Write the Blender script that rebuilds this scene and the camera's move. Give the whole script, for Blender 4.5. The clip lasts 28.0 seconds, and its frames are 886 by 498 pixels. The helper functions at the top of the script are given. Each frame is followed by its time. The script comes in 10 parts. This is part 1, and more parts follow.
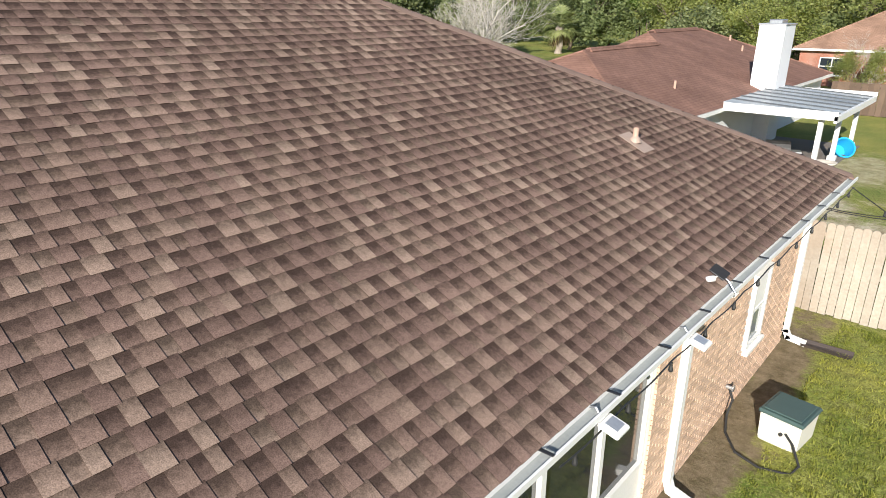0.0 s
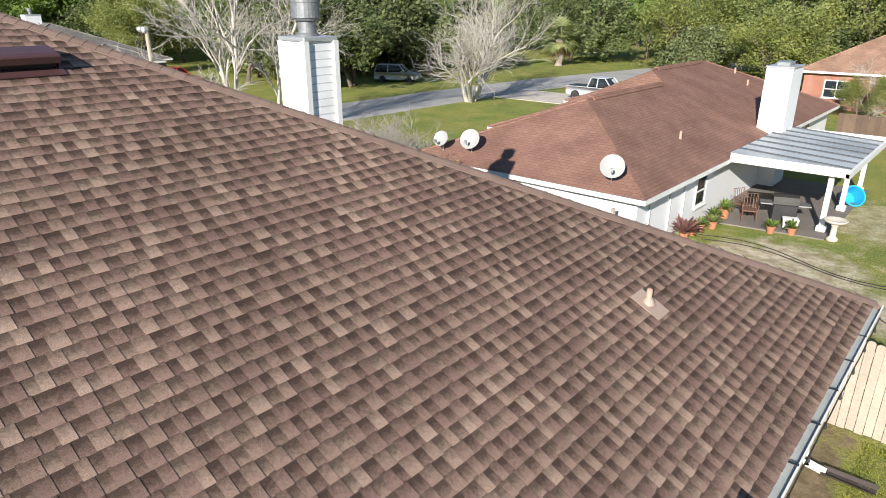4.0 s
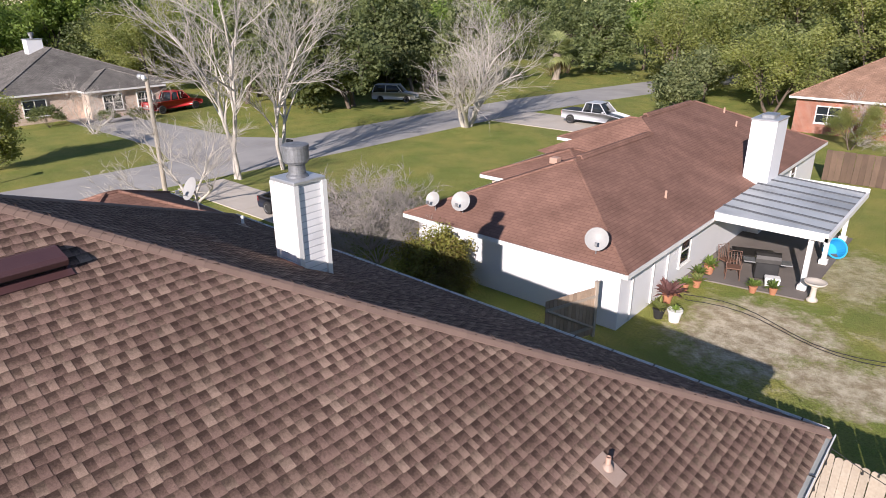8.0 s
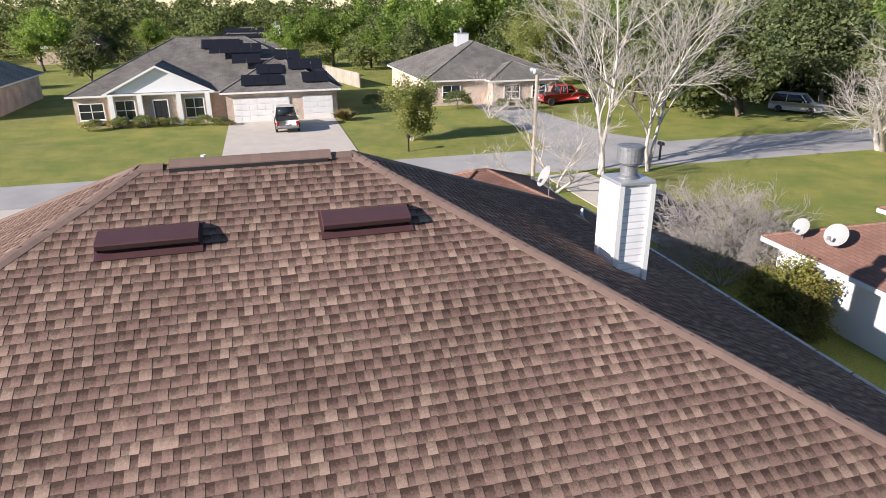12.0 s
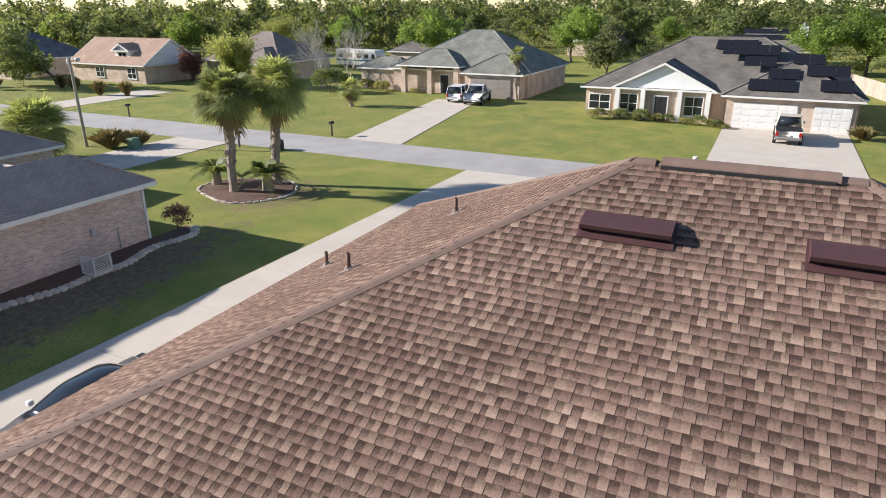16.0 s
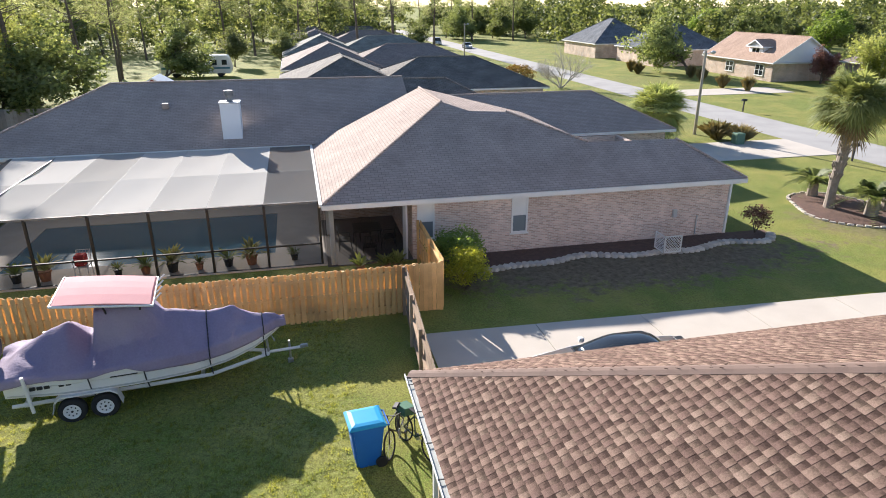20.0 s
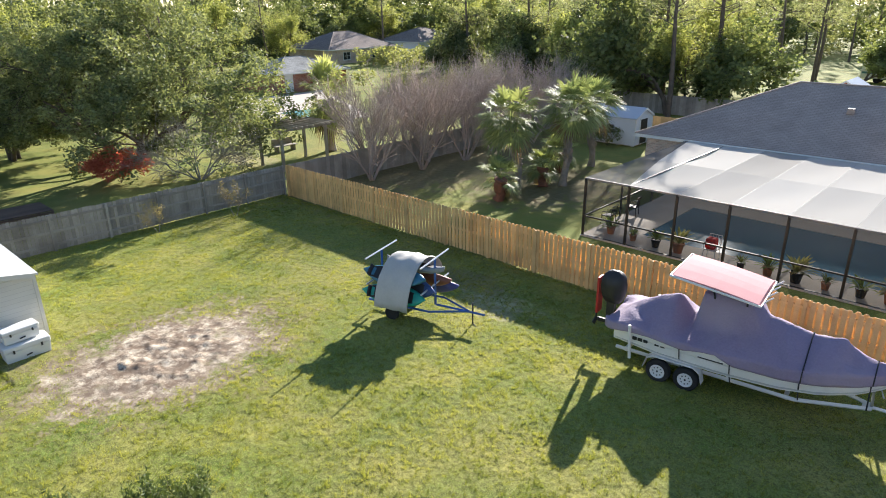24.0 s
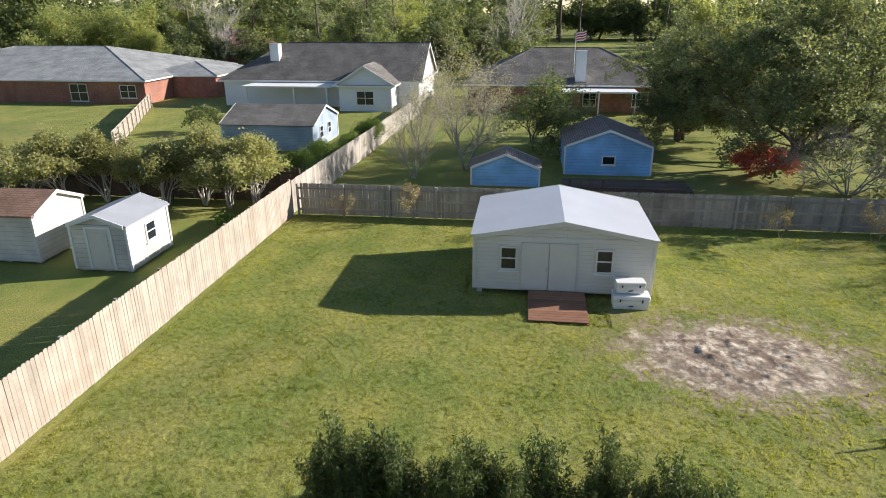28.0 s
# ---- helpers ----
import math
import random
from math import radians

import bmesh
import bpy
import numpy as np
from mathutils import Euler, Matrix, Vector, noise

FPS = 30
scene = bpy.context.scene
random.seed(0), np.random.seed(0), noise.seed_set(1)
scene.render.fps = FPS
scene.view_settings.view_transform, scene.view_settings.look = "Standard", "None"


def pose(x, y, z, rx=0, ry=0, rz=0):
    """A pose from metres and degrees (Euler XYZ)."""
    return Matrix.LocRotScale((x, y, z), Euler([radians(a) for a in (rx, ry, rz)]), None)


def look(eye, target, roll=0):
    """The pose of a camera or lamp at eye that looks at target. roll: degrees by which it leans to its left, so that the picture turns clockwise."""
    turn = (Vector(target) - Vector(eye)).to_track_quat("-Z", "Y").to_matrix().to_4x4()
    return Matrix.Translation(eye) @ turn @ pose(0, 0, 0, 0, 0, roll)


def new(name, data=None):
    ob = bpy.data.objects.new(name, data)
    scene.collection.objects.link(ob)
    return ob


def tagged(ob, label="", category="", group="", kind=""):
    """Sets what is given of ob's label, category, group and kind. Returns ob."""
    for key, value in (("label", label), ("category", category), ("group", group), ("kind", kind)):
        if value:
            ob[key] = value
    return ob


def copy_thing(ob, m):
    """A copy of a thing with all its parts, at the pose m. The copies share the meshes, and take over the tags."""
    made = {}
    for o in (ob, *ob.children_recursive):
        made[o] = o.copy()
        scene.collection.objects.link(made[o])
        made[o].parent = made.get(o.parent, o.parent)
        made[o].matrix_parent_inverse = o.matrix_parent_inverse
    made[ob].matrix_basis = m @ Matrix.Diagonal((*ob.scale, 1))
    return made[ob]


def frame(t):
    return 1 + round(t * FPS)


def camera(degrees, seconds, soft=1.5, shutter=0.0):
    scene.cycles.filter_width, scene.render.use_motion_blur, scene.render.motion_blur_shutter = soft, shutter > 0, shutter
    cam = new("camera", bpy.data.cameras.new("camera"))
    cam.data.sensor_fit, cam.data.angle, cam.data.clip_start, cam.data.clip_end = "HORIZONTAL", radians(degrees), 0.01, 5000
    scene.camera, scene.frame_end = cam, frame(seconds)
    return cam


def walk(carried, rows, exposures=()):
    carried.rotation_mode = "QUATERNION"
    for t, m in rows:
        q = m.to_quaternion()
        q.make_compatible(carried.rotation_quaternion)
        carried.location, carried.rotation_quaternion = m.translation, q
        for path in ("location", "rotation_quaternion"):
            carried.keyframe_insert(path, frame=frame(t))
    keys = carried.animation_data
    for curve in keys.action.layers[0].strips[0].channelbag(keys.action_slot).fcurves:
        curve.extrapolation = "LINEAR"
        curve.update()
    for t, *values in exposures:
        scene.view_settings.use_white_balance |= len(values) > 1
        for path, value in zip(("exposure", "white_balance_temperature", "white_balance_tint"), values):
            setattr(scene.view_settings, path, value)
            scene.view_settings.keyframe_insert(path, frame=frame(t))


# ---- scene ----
cam = camera(69.4, 28.0, soft=0.95)
# seconds, x, y, z, yaw, pitch, roll
ROWS = [
    (0.0, 0.000, 0.000, 5.735, 41.19, -20.67, -0.06),
    (0.5, -0.052, 0.077, 5.720, 41.20, -20.72, -0.08),
    (1.0, -0.268, 0.325, 5.718, 41.20, -20.70, -0.08),
    (1.5, -0.603, 0.689, 5.723, 41.18, -20.71, -0.09),
    (2.0, -0.929, 0.981, 5.797, 41.18, -20.71, -0.08),
    (2.5, -0.991, 0.993, 6.213, 41.18, -20.72, -0.07),
    (3.0, -1.039, 0.976, 6.606, 41.16, -20.77, -0.06),
    (3.5, -0.968, 1.001, 7.248, 41.16, -20.79, -0.02),
    (4.0, -0.883, 1.068, 7.477, 41.17, -20.83, -0.01),
    (4.5, -0.855, 1.123, 7.997, 41.17, -20.88, 0.02),
    (6.5, -0.942, 1.222, 9.723, 41.10, -21.12, 0.24),
    (7.0, -0.969, 1.244, 9.953, 41.09, -21.17, 0.23),
    (7.5, -0.982, 1.237, 9.928, 41.08, -21.17, 0.26),
    (8.0, -0.732, 1.426, 9.915, 41.18, -21.21, 0.33),
    (8.5, -0.154, 1.902, 9.916, 41.23, -21.23, 0.33),
    (9.0, -0.080, 1.983, 9.924, 43.36, -21.20, 0.5),
    (9.5, -0.087, 1.977, 9.915, 48.97, -21.19, 0.37),
    (10.0, -0.082, 1.975, 9.921, 54.51, -21.18, 0.41),
    (10.5, -0.095, 1.969, 9.932, 59.57, -21.18, 0.40),
    (11.0, -0.114, 1.975, 9.939, 64.60, -21.13, 0.48),
    (11.5, -0.121, 1.974, 9.945, 69.63, -21.10, 0.49),
    (12.0, -0.138, 1.962, 9.954, 74.68, -21.06, 0.51),
    (12.5, -0.152, 1.935, 9.961, 79.73, -21.03, 0.52),
    (14.5, -0.117, 1.861, 10.004, 100.34, -20.88, 0.39),
    (15.0, -0.096, 1.839, 10.018, 105.69, -20.84, 0.36),
    (15.5, -0.075, 1.816, 10.007, 110.99, -20.88, 0.33),
    (16.0, -0.068, 1.791, 10.006, 116.58, -20.87, 0.26),
    (16.5, -0.062, 1.796, 10.008, 122.68, -20.87, 0.21),
    (17.0, -0.040, 1.776, 9.995, 128.85, -20.91, 0.21),
    (17.5, -0.020, 1.755, 9.998, 135.03, -20.91, 0.19),
    (18.0, -0.012, 1.750, 9.989, 141.38, -20.96, 0.13),
    (18.5, 0.001, 1.734, 9.984, 147.54, -20.99, 0.10),
    (19.0, 0.004, 1.733, 9.980, 153.95, -21.02, 0.07),
    (19.5, 0.018, 1.728, 9.981, 160.46, -21.05, 0.05),
    (20.0, 0.020, 1.708, 9.983, 167.30, -21.06, 0.01),
    (20.5, 0.020, 1.682, 9.983, 174.39, -21.06, -0.02),
    (21.0, 0.023, 1.665, 9.972, 181.25, -21.09, 0.04),
    (21.5, 0.024, 1.659, 9.967, 188.34, -21.10, 0.08),
    (23.5, -0.004, 1.697, 9.913, 215.77, -20.93, 0.54),
    (24.0, 0.015, 1.677, 9.909, 222.69, -20.84, 0.58),
    (24.5, 0.034, 1.656, 9.904, 229.57, -20.78, 0.55),
    (25.0, 0.051, 1.636, 9.900, 236.68, -20.72, 0.46),
    (25.5, 0.053, 1.641, 9.901, 243.55, -20.71, 0.36),
    (26.0, 0.059, 1.635, 9.898, 250.48, -20.65, 0.43),
    (26.5, 0.059, 1.635, 9.898, 257.32, -20.64, 0.37),
    (27.0, 0.059, 1.635, 9.898, 264.17, -20.65, 0.39),
    (27.5, 0.059, 1.635, 9.898, 271.02, -20.58, 0.39),
    (28.0, 0.059, 1.635, 9.898, 277.25, -20.60, 0.30),
]
# the camera opens up as it turns towards the sun
EXPOSURE = [(t, e, 6500, tint) for t, e, tint in ((0, 0.97, 10), (2, 1.16, 10), (4, 0.98, 10), (6, 0.82, 15), (8, 0.74, 21), (11, 0.9, 19), (12, 0.98, 18), (14, 1.02, 15), (16, 1.07, 14), (18, 1.2, 14), (20, 1.44, 14), (21, 1.53, 13), (23.5, 1.58, 12), (25, 1.5, 12), (26, 1.5, 12), (27, 1.34, 12), (28, 1.04, 13))]
walk(cam, [(t, pose(x, y, z, 90 + pitch, roll, yaw)) for t, x, y, z, yaw, pitch, roll in ROWS], EXPOSURE)

# ---- light: low sun from the south-east, clear sky ----
SUN_ELEV, SUN_AZ = 22.2, (0.315, -0.95)
world = bpy.data.worlds.new("sky")
scene.world = world
world.use_nodes = True
_n = world.node_tree.nodes
_sky = _n.new("ShaderNodeTexSky")
_sky.sky_type, _sky.sun_disc = "NISHITA", False
_sky.sun_elevation = radians(SUN_ELEV)
_sky.sun_rotation = math.atan2(SUN_AZ[0], SUN_AZ[1])
_sky.air_density, _sky.dust_density, _sky.ozone_density = 1.0, 0.0, 2.2
_sky.altitude = 900
_tint = _n.new("ShaderNodeMix")
_tint.data_type, _tint.blend_type = "RGBA", "MULTIPLY"
_tint.inputs["Factor"].default_value = 1.0
_tint.inputs["B"].default_value = (1.04, 1.0, 0.97, 1)
world.node_tree.links.new(_sky.outputs[0], _tint.inputs["A"])
world.node_tree.links.new(_tint.outputs["Result"], _n["Background"].inputs[0])
_n["Background"].inputs[1].default_value = 0.076
sun = new("sun", bpy.data.lights.new("sun", "SUN"))
sun.data.energy, sun.data.angle, sun.data.color = 4.6, radians(0.55), (1.0, 0.945, 0.865)
_c = math.cos(radians(SUN_ELEV))
_v = Vector((SUN_AZ[0], SUN_AZ[1], 0)).normalized() * _c + Vector((0, 0, math.sin(radians(SUN_ELEV))))
sun.matrix_world = look(_v * 60, (0, 0, 0))

# ---- materials ----
def mat(name, a, b=None, rough=0.8, metal=0.0, scale=3.0, fine=40.0, bump=0.15, jitter=0.0, island=False, c=None, stain=0.35, spec=0.4, bumpdist=0.01):
    """Two-scale mottled surface between colours a and b (c: sparse stains)."""
    m = bpy.data.materials.new(name)
    m.use_nodes = True
    nt = m.node_tree
    n, l = nt.nodes, nt.links
    p = n["Principled BSDF"]
    p.inputs["Roughness"].default_value = rough
    p.inputs["Metallic"].default_value = metal
    p.inputs["Specular IOR Level"].default_value = spec
    b = b or tuple(v * 0.72 for v in a)
    co = n.new("ShaderNodeTexCoord")
    big, small = n.new("ShaderNodeTexNoise"), n.new("ShaderNodeTexNoise")
    big.inputs["Scale"].default_value, small.inputs["Scale"].default_value = scale, fine
    big.inputs["Detail"].default_value, small.inputs["Detail"].default_value = 4, 3
    geo = n.new("ShaderNodeNewGeometry")
    for t in (big, small):
        l.new(geo.outputs["Position"], t.inputs["Vector"])
    mx = n.new("ShaderNodeMath")
    mx.operation = "MULTIPLY_ADD"
    l.new(small.outputs[0], mx.inputs[0])
    mx.inputs[1].default_value = 0.7
    l.new(big.outputs[0], mx.inputs[2])
    mp = n.new("ShaderNodeMapRange")
    mp.inputs["From Min"].default_value, mp.inputs["From Max"].default_value = 0.55, 1.15
    l.new(mx.outputs[0], mp.inputs["Value"])
    mix = n.new("ShaderNodeMix")
    mix.data_type = "RGBA"
    mix.inputs["A"].default_value, mix.inputs["B"].default_value = (*a, 1), (*b, 1)
    l.new(mp.outputs[0], mix.inputs["Factor"])
    out = mix.outputs["Result"]
    if c:
        st = n.new("ShaderNodeTexNoise")
        st.inputs["Scale"].default_value, st.inputs["Detail"].default_value = scale * 0.4, 6
        l.new(geo.outputs["Position"], st.inputs["Vector"])
        sr = n.new("ShaderNodeMapRange")
        sr.inputs["From Min"].default_value, sr.inputs["From Max"].default_value = 0.5, 0.68
        sr.inputs["To Max"].default_value = stain
        l.new(st.outputs[0], sr.inputs["Value"])
        m2 = n.new("ShaderNodeMix")
        m2.data_type = "RGBA"
        l.new(sr.outputs[0], m2.inputs["Factor"])
        l.new(out, m2.inputs["A"])
        m2.inputs["B"].default_value = (*c, 1)
        out = m2.outputs["Result"]
    if jitter:
        hsv = n.new("ShaderNodeHueSaturation")
        if island:
            rnd = geo.outputs["Random Per Island"]
        else:
            rnd = n.new("ShaderNodeObjectInfo").outputs["Random"]
        jm = n.new("ShaderNodeMapRange")
        jm.inputs["To Min"].default_value, jm.inputs["To Max"].default_value = 1 - jitter, 1 + jitter
        l.new(rnd, jm.inputs["Value"])
        l.new(jm.outputs[0], hsv.inputs["Value"])
        l.new(out, hsv.inputs["Color"])
        out = hsv.outputs[0]
    l.new(out, p.inputs["Base Color"])
    if bump:
        bp = n.new("ShaderNodeBump")
        bp.inputs["Strength"].default_value, bp.inputs["Distance"].default_value = bump, bumpdist
        l.new(small.outputs[0], bp.inputs["Height"])
        l.new(bp.outputs[0], p.inputs["Normal"])
    return m


def leaf_mat(name, a, b, trans=0.35):
    """Foliage: every leaf a shade between a and b, a little light through it."""
    m = bpy.data.materials.new(name)
    m.use_nodes = True
    n, l = m.node_tree.nodes, m.node_tree.links
    p = n["Principled BSDF"]
    p.inputs["Roughness"].default_value = 0.55
    p.inputs["Specular IOR Level"].default_value = 0.3
    geo = n.new("ShaderNodeNewGeometry")
    ns = n.new("ShaderNodeTexNoise")
    ns.inputs["Scale"].default_value = 0.6
    l.new(geo.outputs["Position"], ns.inputs["Vector"])
    ad = n.new("ShaderNodeMath")
    ad.operation = "MULTIPLY_ADD"
    ad.inputs[1].default_value = 0.6
    l.new(geo.outputs["Random Per Island"], ad.inputs[0])
    mp = n.new("ShaderNodeMapRange")
    mp.inputs["From Min"].default_value, mp.inputs["From Max"].default_value = 0.3, 1.0
    mp.inputs["To Min"].default_value, mp.inputs["To Max"].default_value = -0.1, 0.9
    l.new(ns.outputs[0], mp.inputs["Value"])
    l.new(mp.outputs[0], ad.inputs[2])
    mix = n.new("ShaderNodeMix")
    mix.data_type = "RGBA"
    mix.inputs["A"].default_value, mix.inputs["B"].default_value = (*a, 1), (*b, 1)
    l.new(ad.outputs[0], mix.inputs["Factor"])
    hs = n.new("ShaderNodeHueSaturation")
    oi = n.new("ShaderNodeObjectInfo")
    om = n.new("ShaderNodeMapRange")
    om.inputs["To Min"].default_value, om.inputs["To Max"].default_value = 0.8, 1.2
    l.new(oi.outputs["Random"], om.inputs["Value"])
    l.new(om.outputs[0], hs.inputs["Value"])
    l.new(mix.outputs["Result"], hs.inputs["Color"])
    l.new(hs.outputs[0], p.inputs["Base Color"])
    tr = n.new("ShaderNodeBsdfTranslucent")
    warm = n.new("ShaderNodeMix")
    warm.data_type, warm.blend_type = "RGBA", "MULTIPLY"
    warm.inputs["Factor"].default_value = 1.0
    warm.inputs["B"].default_value = (1.55, 1.45, 0.9, 1)
    l.new(hs.outputs[0], warm.inputs["A"])
    l.new(warm.outputs["Result"], tr.inputs["Color"])
    ms = n.new("ShaderNodeMixShader")
    ms.inputs[0].default_value = trans
    l.new(p.outputs[0], ms.inputs[1])
    l.new(tr.outputs[0], ms.inputs[2])
    l.new(ms.outputs[0], n["Material Output"].inputs["Surface"])
    return m


def course_mat(name, a, b, mortar, w, h, rough=0.85, bump=0.4, axis="wall", gap=0.06, c=None, offset=0.5, blotch=0.26):
    """Rows of small units (far brickwork, far shingles, siding): w by h metres, laid in the object's own UV in metres."""
    m = bpy.data.materials.new(name)
    m.use_nodes = True
    n, l = m.node_tree.nodes, m.node_tree.links
    p = n["Principled BSDF"]
    p.inputs["Roughness"].default_value = rough
    p.inputs["Specular IOR Level"].default_value = 0.1
    uv = n.new("ShaderNodeUVMap")
    br = n.new("ShaderNodeTexBrick")
    br.offset = offset
    l.new(uv.outputs[0], br.inputs["Vector"])
    br.inputs["Color1"].default_value, br.inputs["Color2"].default_value, br.inputs["Mortar"].default_value = (*a, 1), (*b, 1), (*mortar, 1)
    br.inputs["Scale"].default_value = 1.0
    br.inputs["Brick Width"].default_value, br.inputs["Row Height"].default_value = w, h
    br.inputs["Mortar Size"].default_value = h * gap
    br.inputs["Mortar Smooth"].default_value = 0.3
    geo = n.new("ShaderNodeNewGeometry")
    ns = n.new("ShaderNodeTexNoise")
    ns.inputs["Scale"].default_value, ns.inputs["Detail"].default_value = 0.7, 7
    l.new(geo.outputs["Position"], ns.inputs["Vector"])
    mp = n.new("ShaderNodeMapRange")
    mp.inputs["From Min"].default_value, mp.inputs["From Max"].default_value = 0.3, 0.7
    mp.inputs["To Min"].default_value, mp.inputs["To Max"].default_value = 1 - blotch, 1 + blotch * 0.8
    l.new(ns.outputs[0], mp.inputs["Value"])
    hs = n.new("ShaderNodeHueSaturation")
    l.new(mp.outputs[0], hs.inputs["Value"])
    l.new(br.outputs["Color"], hs.inputs["Color"])
    l.new(hs.outputs[0], p.inputs["Base Color"])
    bp = n.new("ShaderNodeBump")
    bp.inputs["Strength"].default_value, bp.inputs["Distance"].default_value = bump, 0.01
    bp.invert = True
    l.new(br.outputs["Fac"], bp.inputs["Height"])
    l.new(bp.outputs[0], p.inputs["Normal"])
    return m


def glass_mat(name, tint=(0.02, 0.025, 0.03), rough=0.06):
    m = bpy.data.materials.new(name)
    m.use_nodes = True
    p = m.node_tree.nodes["Principled BSDF"]
    p.inputs["Base Color"].default_value = (*tint, 1)
    p.inputs["Roughness"].default_value = rough
    p.inputs["Specular IOR Level"].default_value = 0.6
    return m


def screen_mat(name, colour, seen, through_light=0.5, vary=0.0):
    """Insect screen: a weave that lets part of the light through."""
    m = bpy.data.materials.new(name)
    m.use_nodes = True
    n, l = m.node_tree.nodes, m.node_tree.links
    p = n["Principled BSDF"]
    p.inputs["Base Color"].default_value = (*colour, 1)
    p.inputs["Roughness"].default_value = 0.95
    p.inputs["Specular IOR Level"].default_value = 0.05
    tl = n.new("ShaderNodeBsdfTranslucent")
    tl.inputs["Color"].default_value = (*colour, 1)
    if vary:
        hs = n.new("ShaderNodeHueSaturation")
        hs.inputs["Color"].default_value = (*colour, 1)
        vr = n.new("ShaderNodeMapRange")
        vr.inputs["To Min"].default_value, vr.inputs["To Max"].default_value = 1 - vary * 1.6, 1 + vary * 0.4
        l.new(n.new("ShaderNodeObjectInfo").outputs["Random"], vr.inputs["Value"])
        l.new(vr.outputs[0], hs.inputs["Value"])
        l.new(hs.outputs[0], p.inputs["Base Color"])
        l.new(hs.outputs[0], tl.inputs["Color"])
    mt = n.new("ShaderNodeMixShader")
    mt.inputs[0].default_value = through_light
    l.new(p.outputs[0], mt.inputs[1])
    l.new(tl.outputs[0], mt.inputs[2])
    tp = n.new("ShaderNodeBsdfTransparent")
    ms = n.new("ShaderNodeMixShader")
    ms.inputs[0].default_value = seen
    l.new(mt.outputs[0], ms.inputs[1])
    l.new(tp.outputs[0], ms.inputs[2])
    l.new(ms.outputs[0], n["Material Output"].inputs["Surface"])
    return m


M = {}
M["white"] = mat("white_paint", (0.80, 0.79, 0.76), (0.70, 0.70, 0.67), rough=0.5, scale=1.2, bump=0.05)
M["white_wall"] = mat("white_siding", (0.80, 0.80, 0.80), (0.70, 0.71, 0.73), rough=0.6, scale=0.5, bump=0.1)
M["alu"] = mat("aluminium", (0.60, 0.61, 0.62), (0.48, 0.49, 0.50), rough=0.4, metal=0.6, scale=2)
M["dark_metal"] = mat("bronze_aluminium", (0.025, 0.023, 0.022), (0.04, 0.038, 0.035), rough=0.45, metal=0.3)
M["steel"] = mat("galvanised_steel", (0.50, 0.51, 0.52), (0.36, 0.37, 0.38), rough=0.42, metal=0.8, scale=8)
M["black"] = mat("black_plastic", (0.02, 0.02, 0.022), (0.03, 0.03, 0.03), rough=0.5)
M["flue"] = mat("dull_galvanised_steel", (0.30, 0.31, 0.32), (0.17, 0.175, 0.18), rough=0.55, metal=0.5, scale=9, c=(0.10, 0.10, 0.105), stain=0.5)
M["rubber"] = mat("rubber", (0.018, 0.018, 0.018), (0.03, 0.03, 0.03), rough=0.85)
M["glass"] = glass_mat("window_glass")
# paler base colour: the sky's reflection painted into these panes
M["glass_blue"] = glass_mat("sky_reflecting_glass", (0.20, 0.23, 0.24))
M["concrete"] = mat("concrete", (0.58, 0.525, 0.45), (0.49, 0.44, 0.375), rough=0.9, scale=0.8, fine=30, bump=0.2, c=(0.46, 0.41, 0.35), stain=0.35)
M["asphalt"] = mat("old_asphalt", (0.42, 0.405, 0.385), (0.32, 0.31, 0.295), rough=0.92, scale=0.5, fine=60, bump=0.25, c=(0.25, 0.24, 0.23), stain=0.4)
M["brick_far"] = course_mat("brickwork", (0.72, 0.55, 0.465), (0.46, 0.335, 0.28), (0.70, 0.64, 0.57), 0.215, 0.075, gap=0.13, blotch=0.16)
M["brick_red"] = course_mat("red_brickwork", (0.36, 0.13, 0.08), (0.25, 0.085, 0.055), (0.40, 0.33, 0.28), 0.215, 0.075, gap=0.12)
M["brick_pale"] = course_mat("pale_brickwork", (0.60, 0.46, 0.36), (0.50, 0.35, 0.27), (0.6, 0.55, 0.48), 0.215, 0.075, gap=0.12)
M["shingle_grey"] = course_mat("charcoal_shingles", (0.315, 0.265, 0.24), (0.25, 0.21, 0.188), (0.115, 0.096, 0.087), 0.30, 0.145, gap=0.10, bump=0.9, blotch=0.1)
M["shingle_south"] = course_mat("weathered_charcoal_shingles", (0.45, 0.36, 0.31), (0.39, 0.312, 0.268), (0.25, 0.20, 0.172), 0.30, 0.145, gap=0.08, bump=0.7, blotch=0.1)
M["shingle_brown"] = course_mat("brown_shingles", (0.25, 0.141, 0.107), (0.215, 0.121, 0.092), (0.15, 0.084, 0.064), 0.30, 0.145, gap=0.07, bump=0.6, blotch=0.2)
M["shingle_tan"] = course_mat("tan_shingles", (0.36, 0.225, 0.16), (0.29, 0.18, 0.13), (0.18, 0.1, 0.06), 0.30, 0.145, gap=0.09, bump=0.8)
M["shingle_green"] = course_mat("grey_green_shingles", (0.27, 0.275, 0.24), (0.21, 0.215, 0.19), (0.09, 0.095, 0.085), 0.30, 0.145, gap=0.09, bump=0.8)
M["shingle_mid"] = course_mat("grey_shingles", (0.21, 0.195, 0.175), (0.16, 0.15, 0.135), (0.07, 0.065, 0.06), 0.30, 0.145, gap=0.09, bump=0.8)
M["shingle_slate"] = course_mat("slate_blue_shingles", (0.17, 0.185, 0.205), (0.13, 0.143, 0.16), (0.06, 0.066, 0.075), 0.30, 0.145, gap=0.09, bump=0.8)
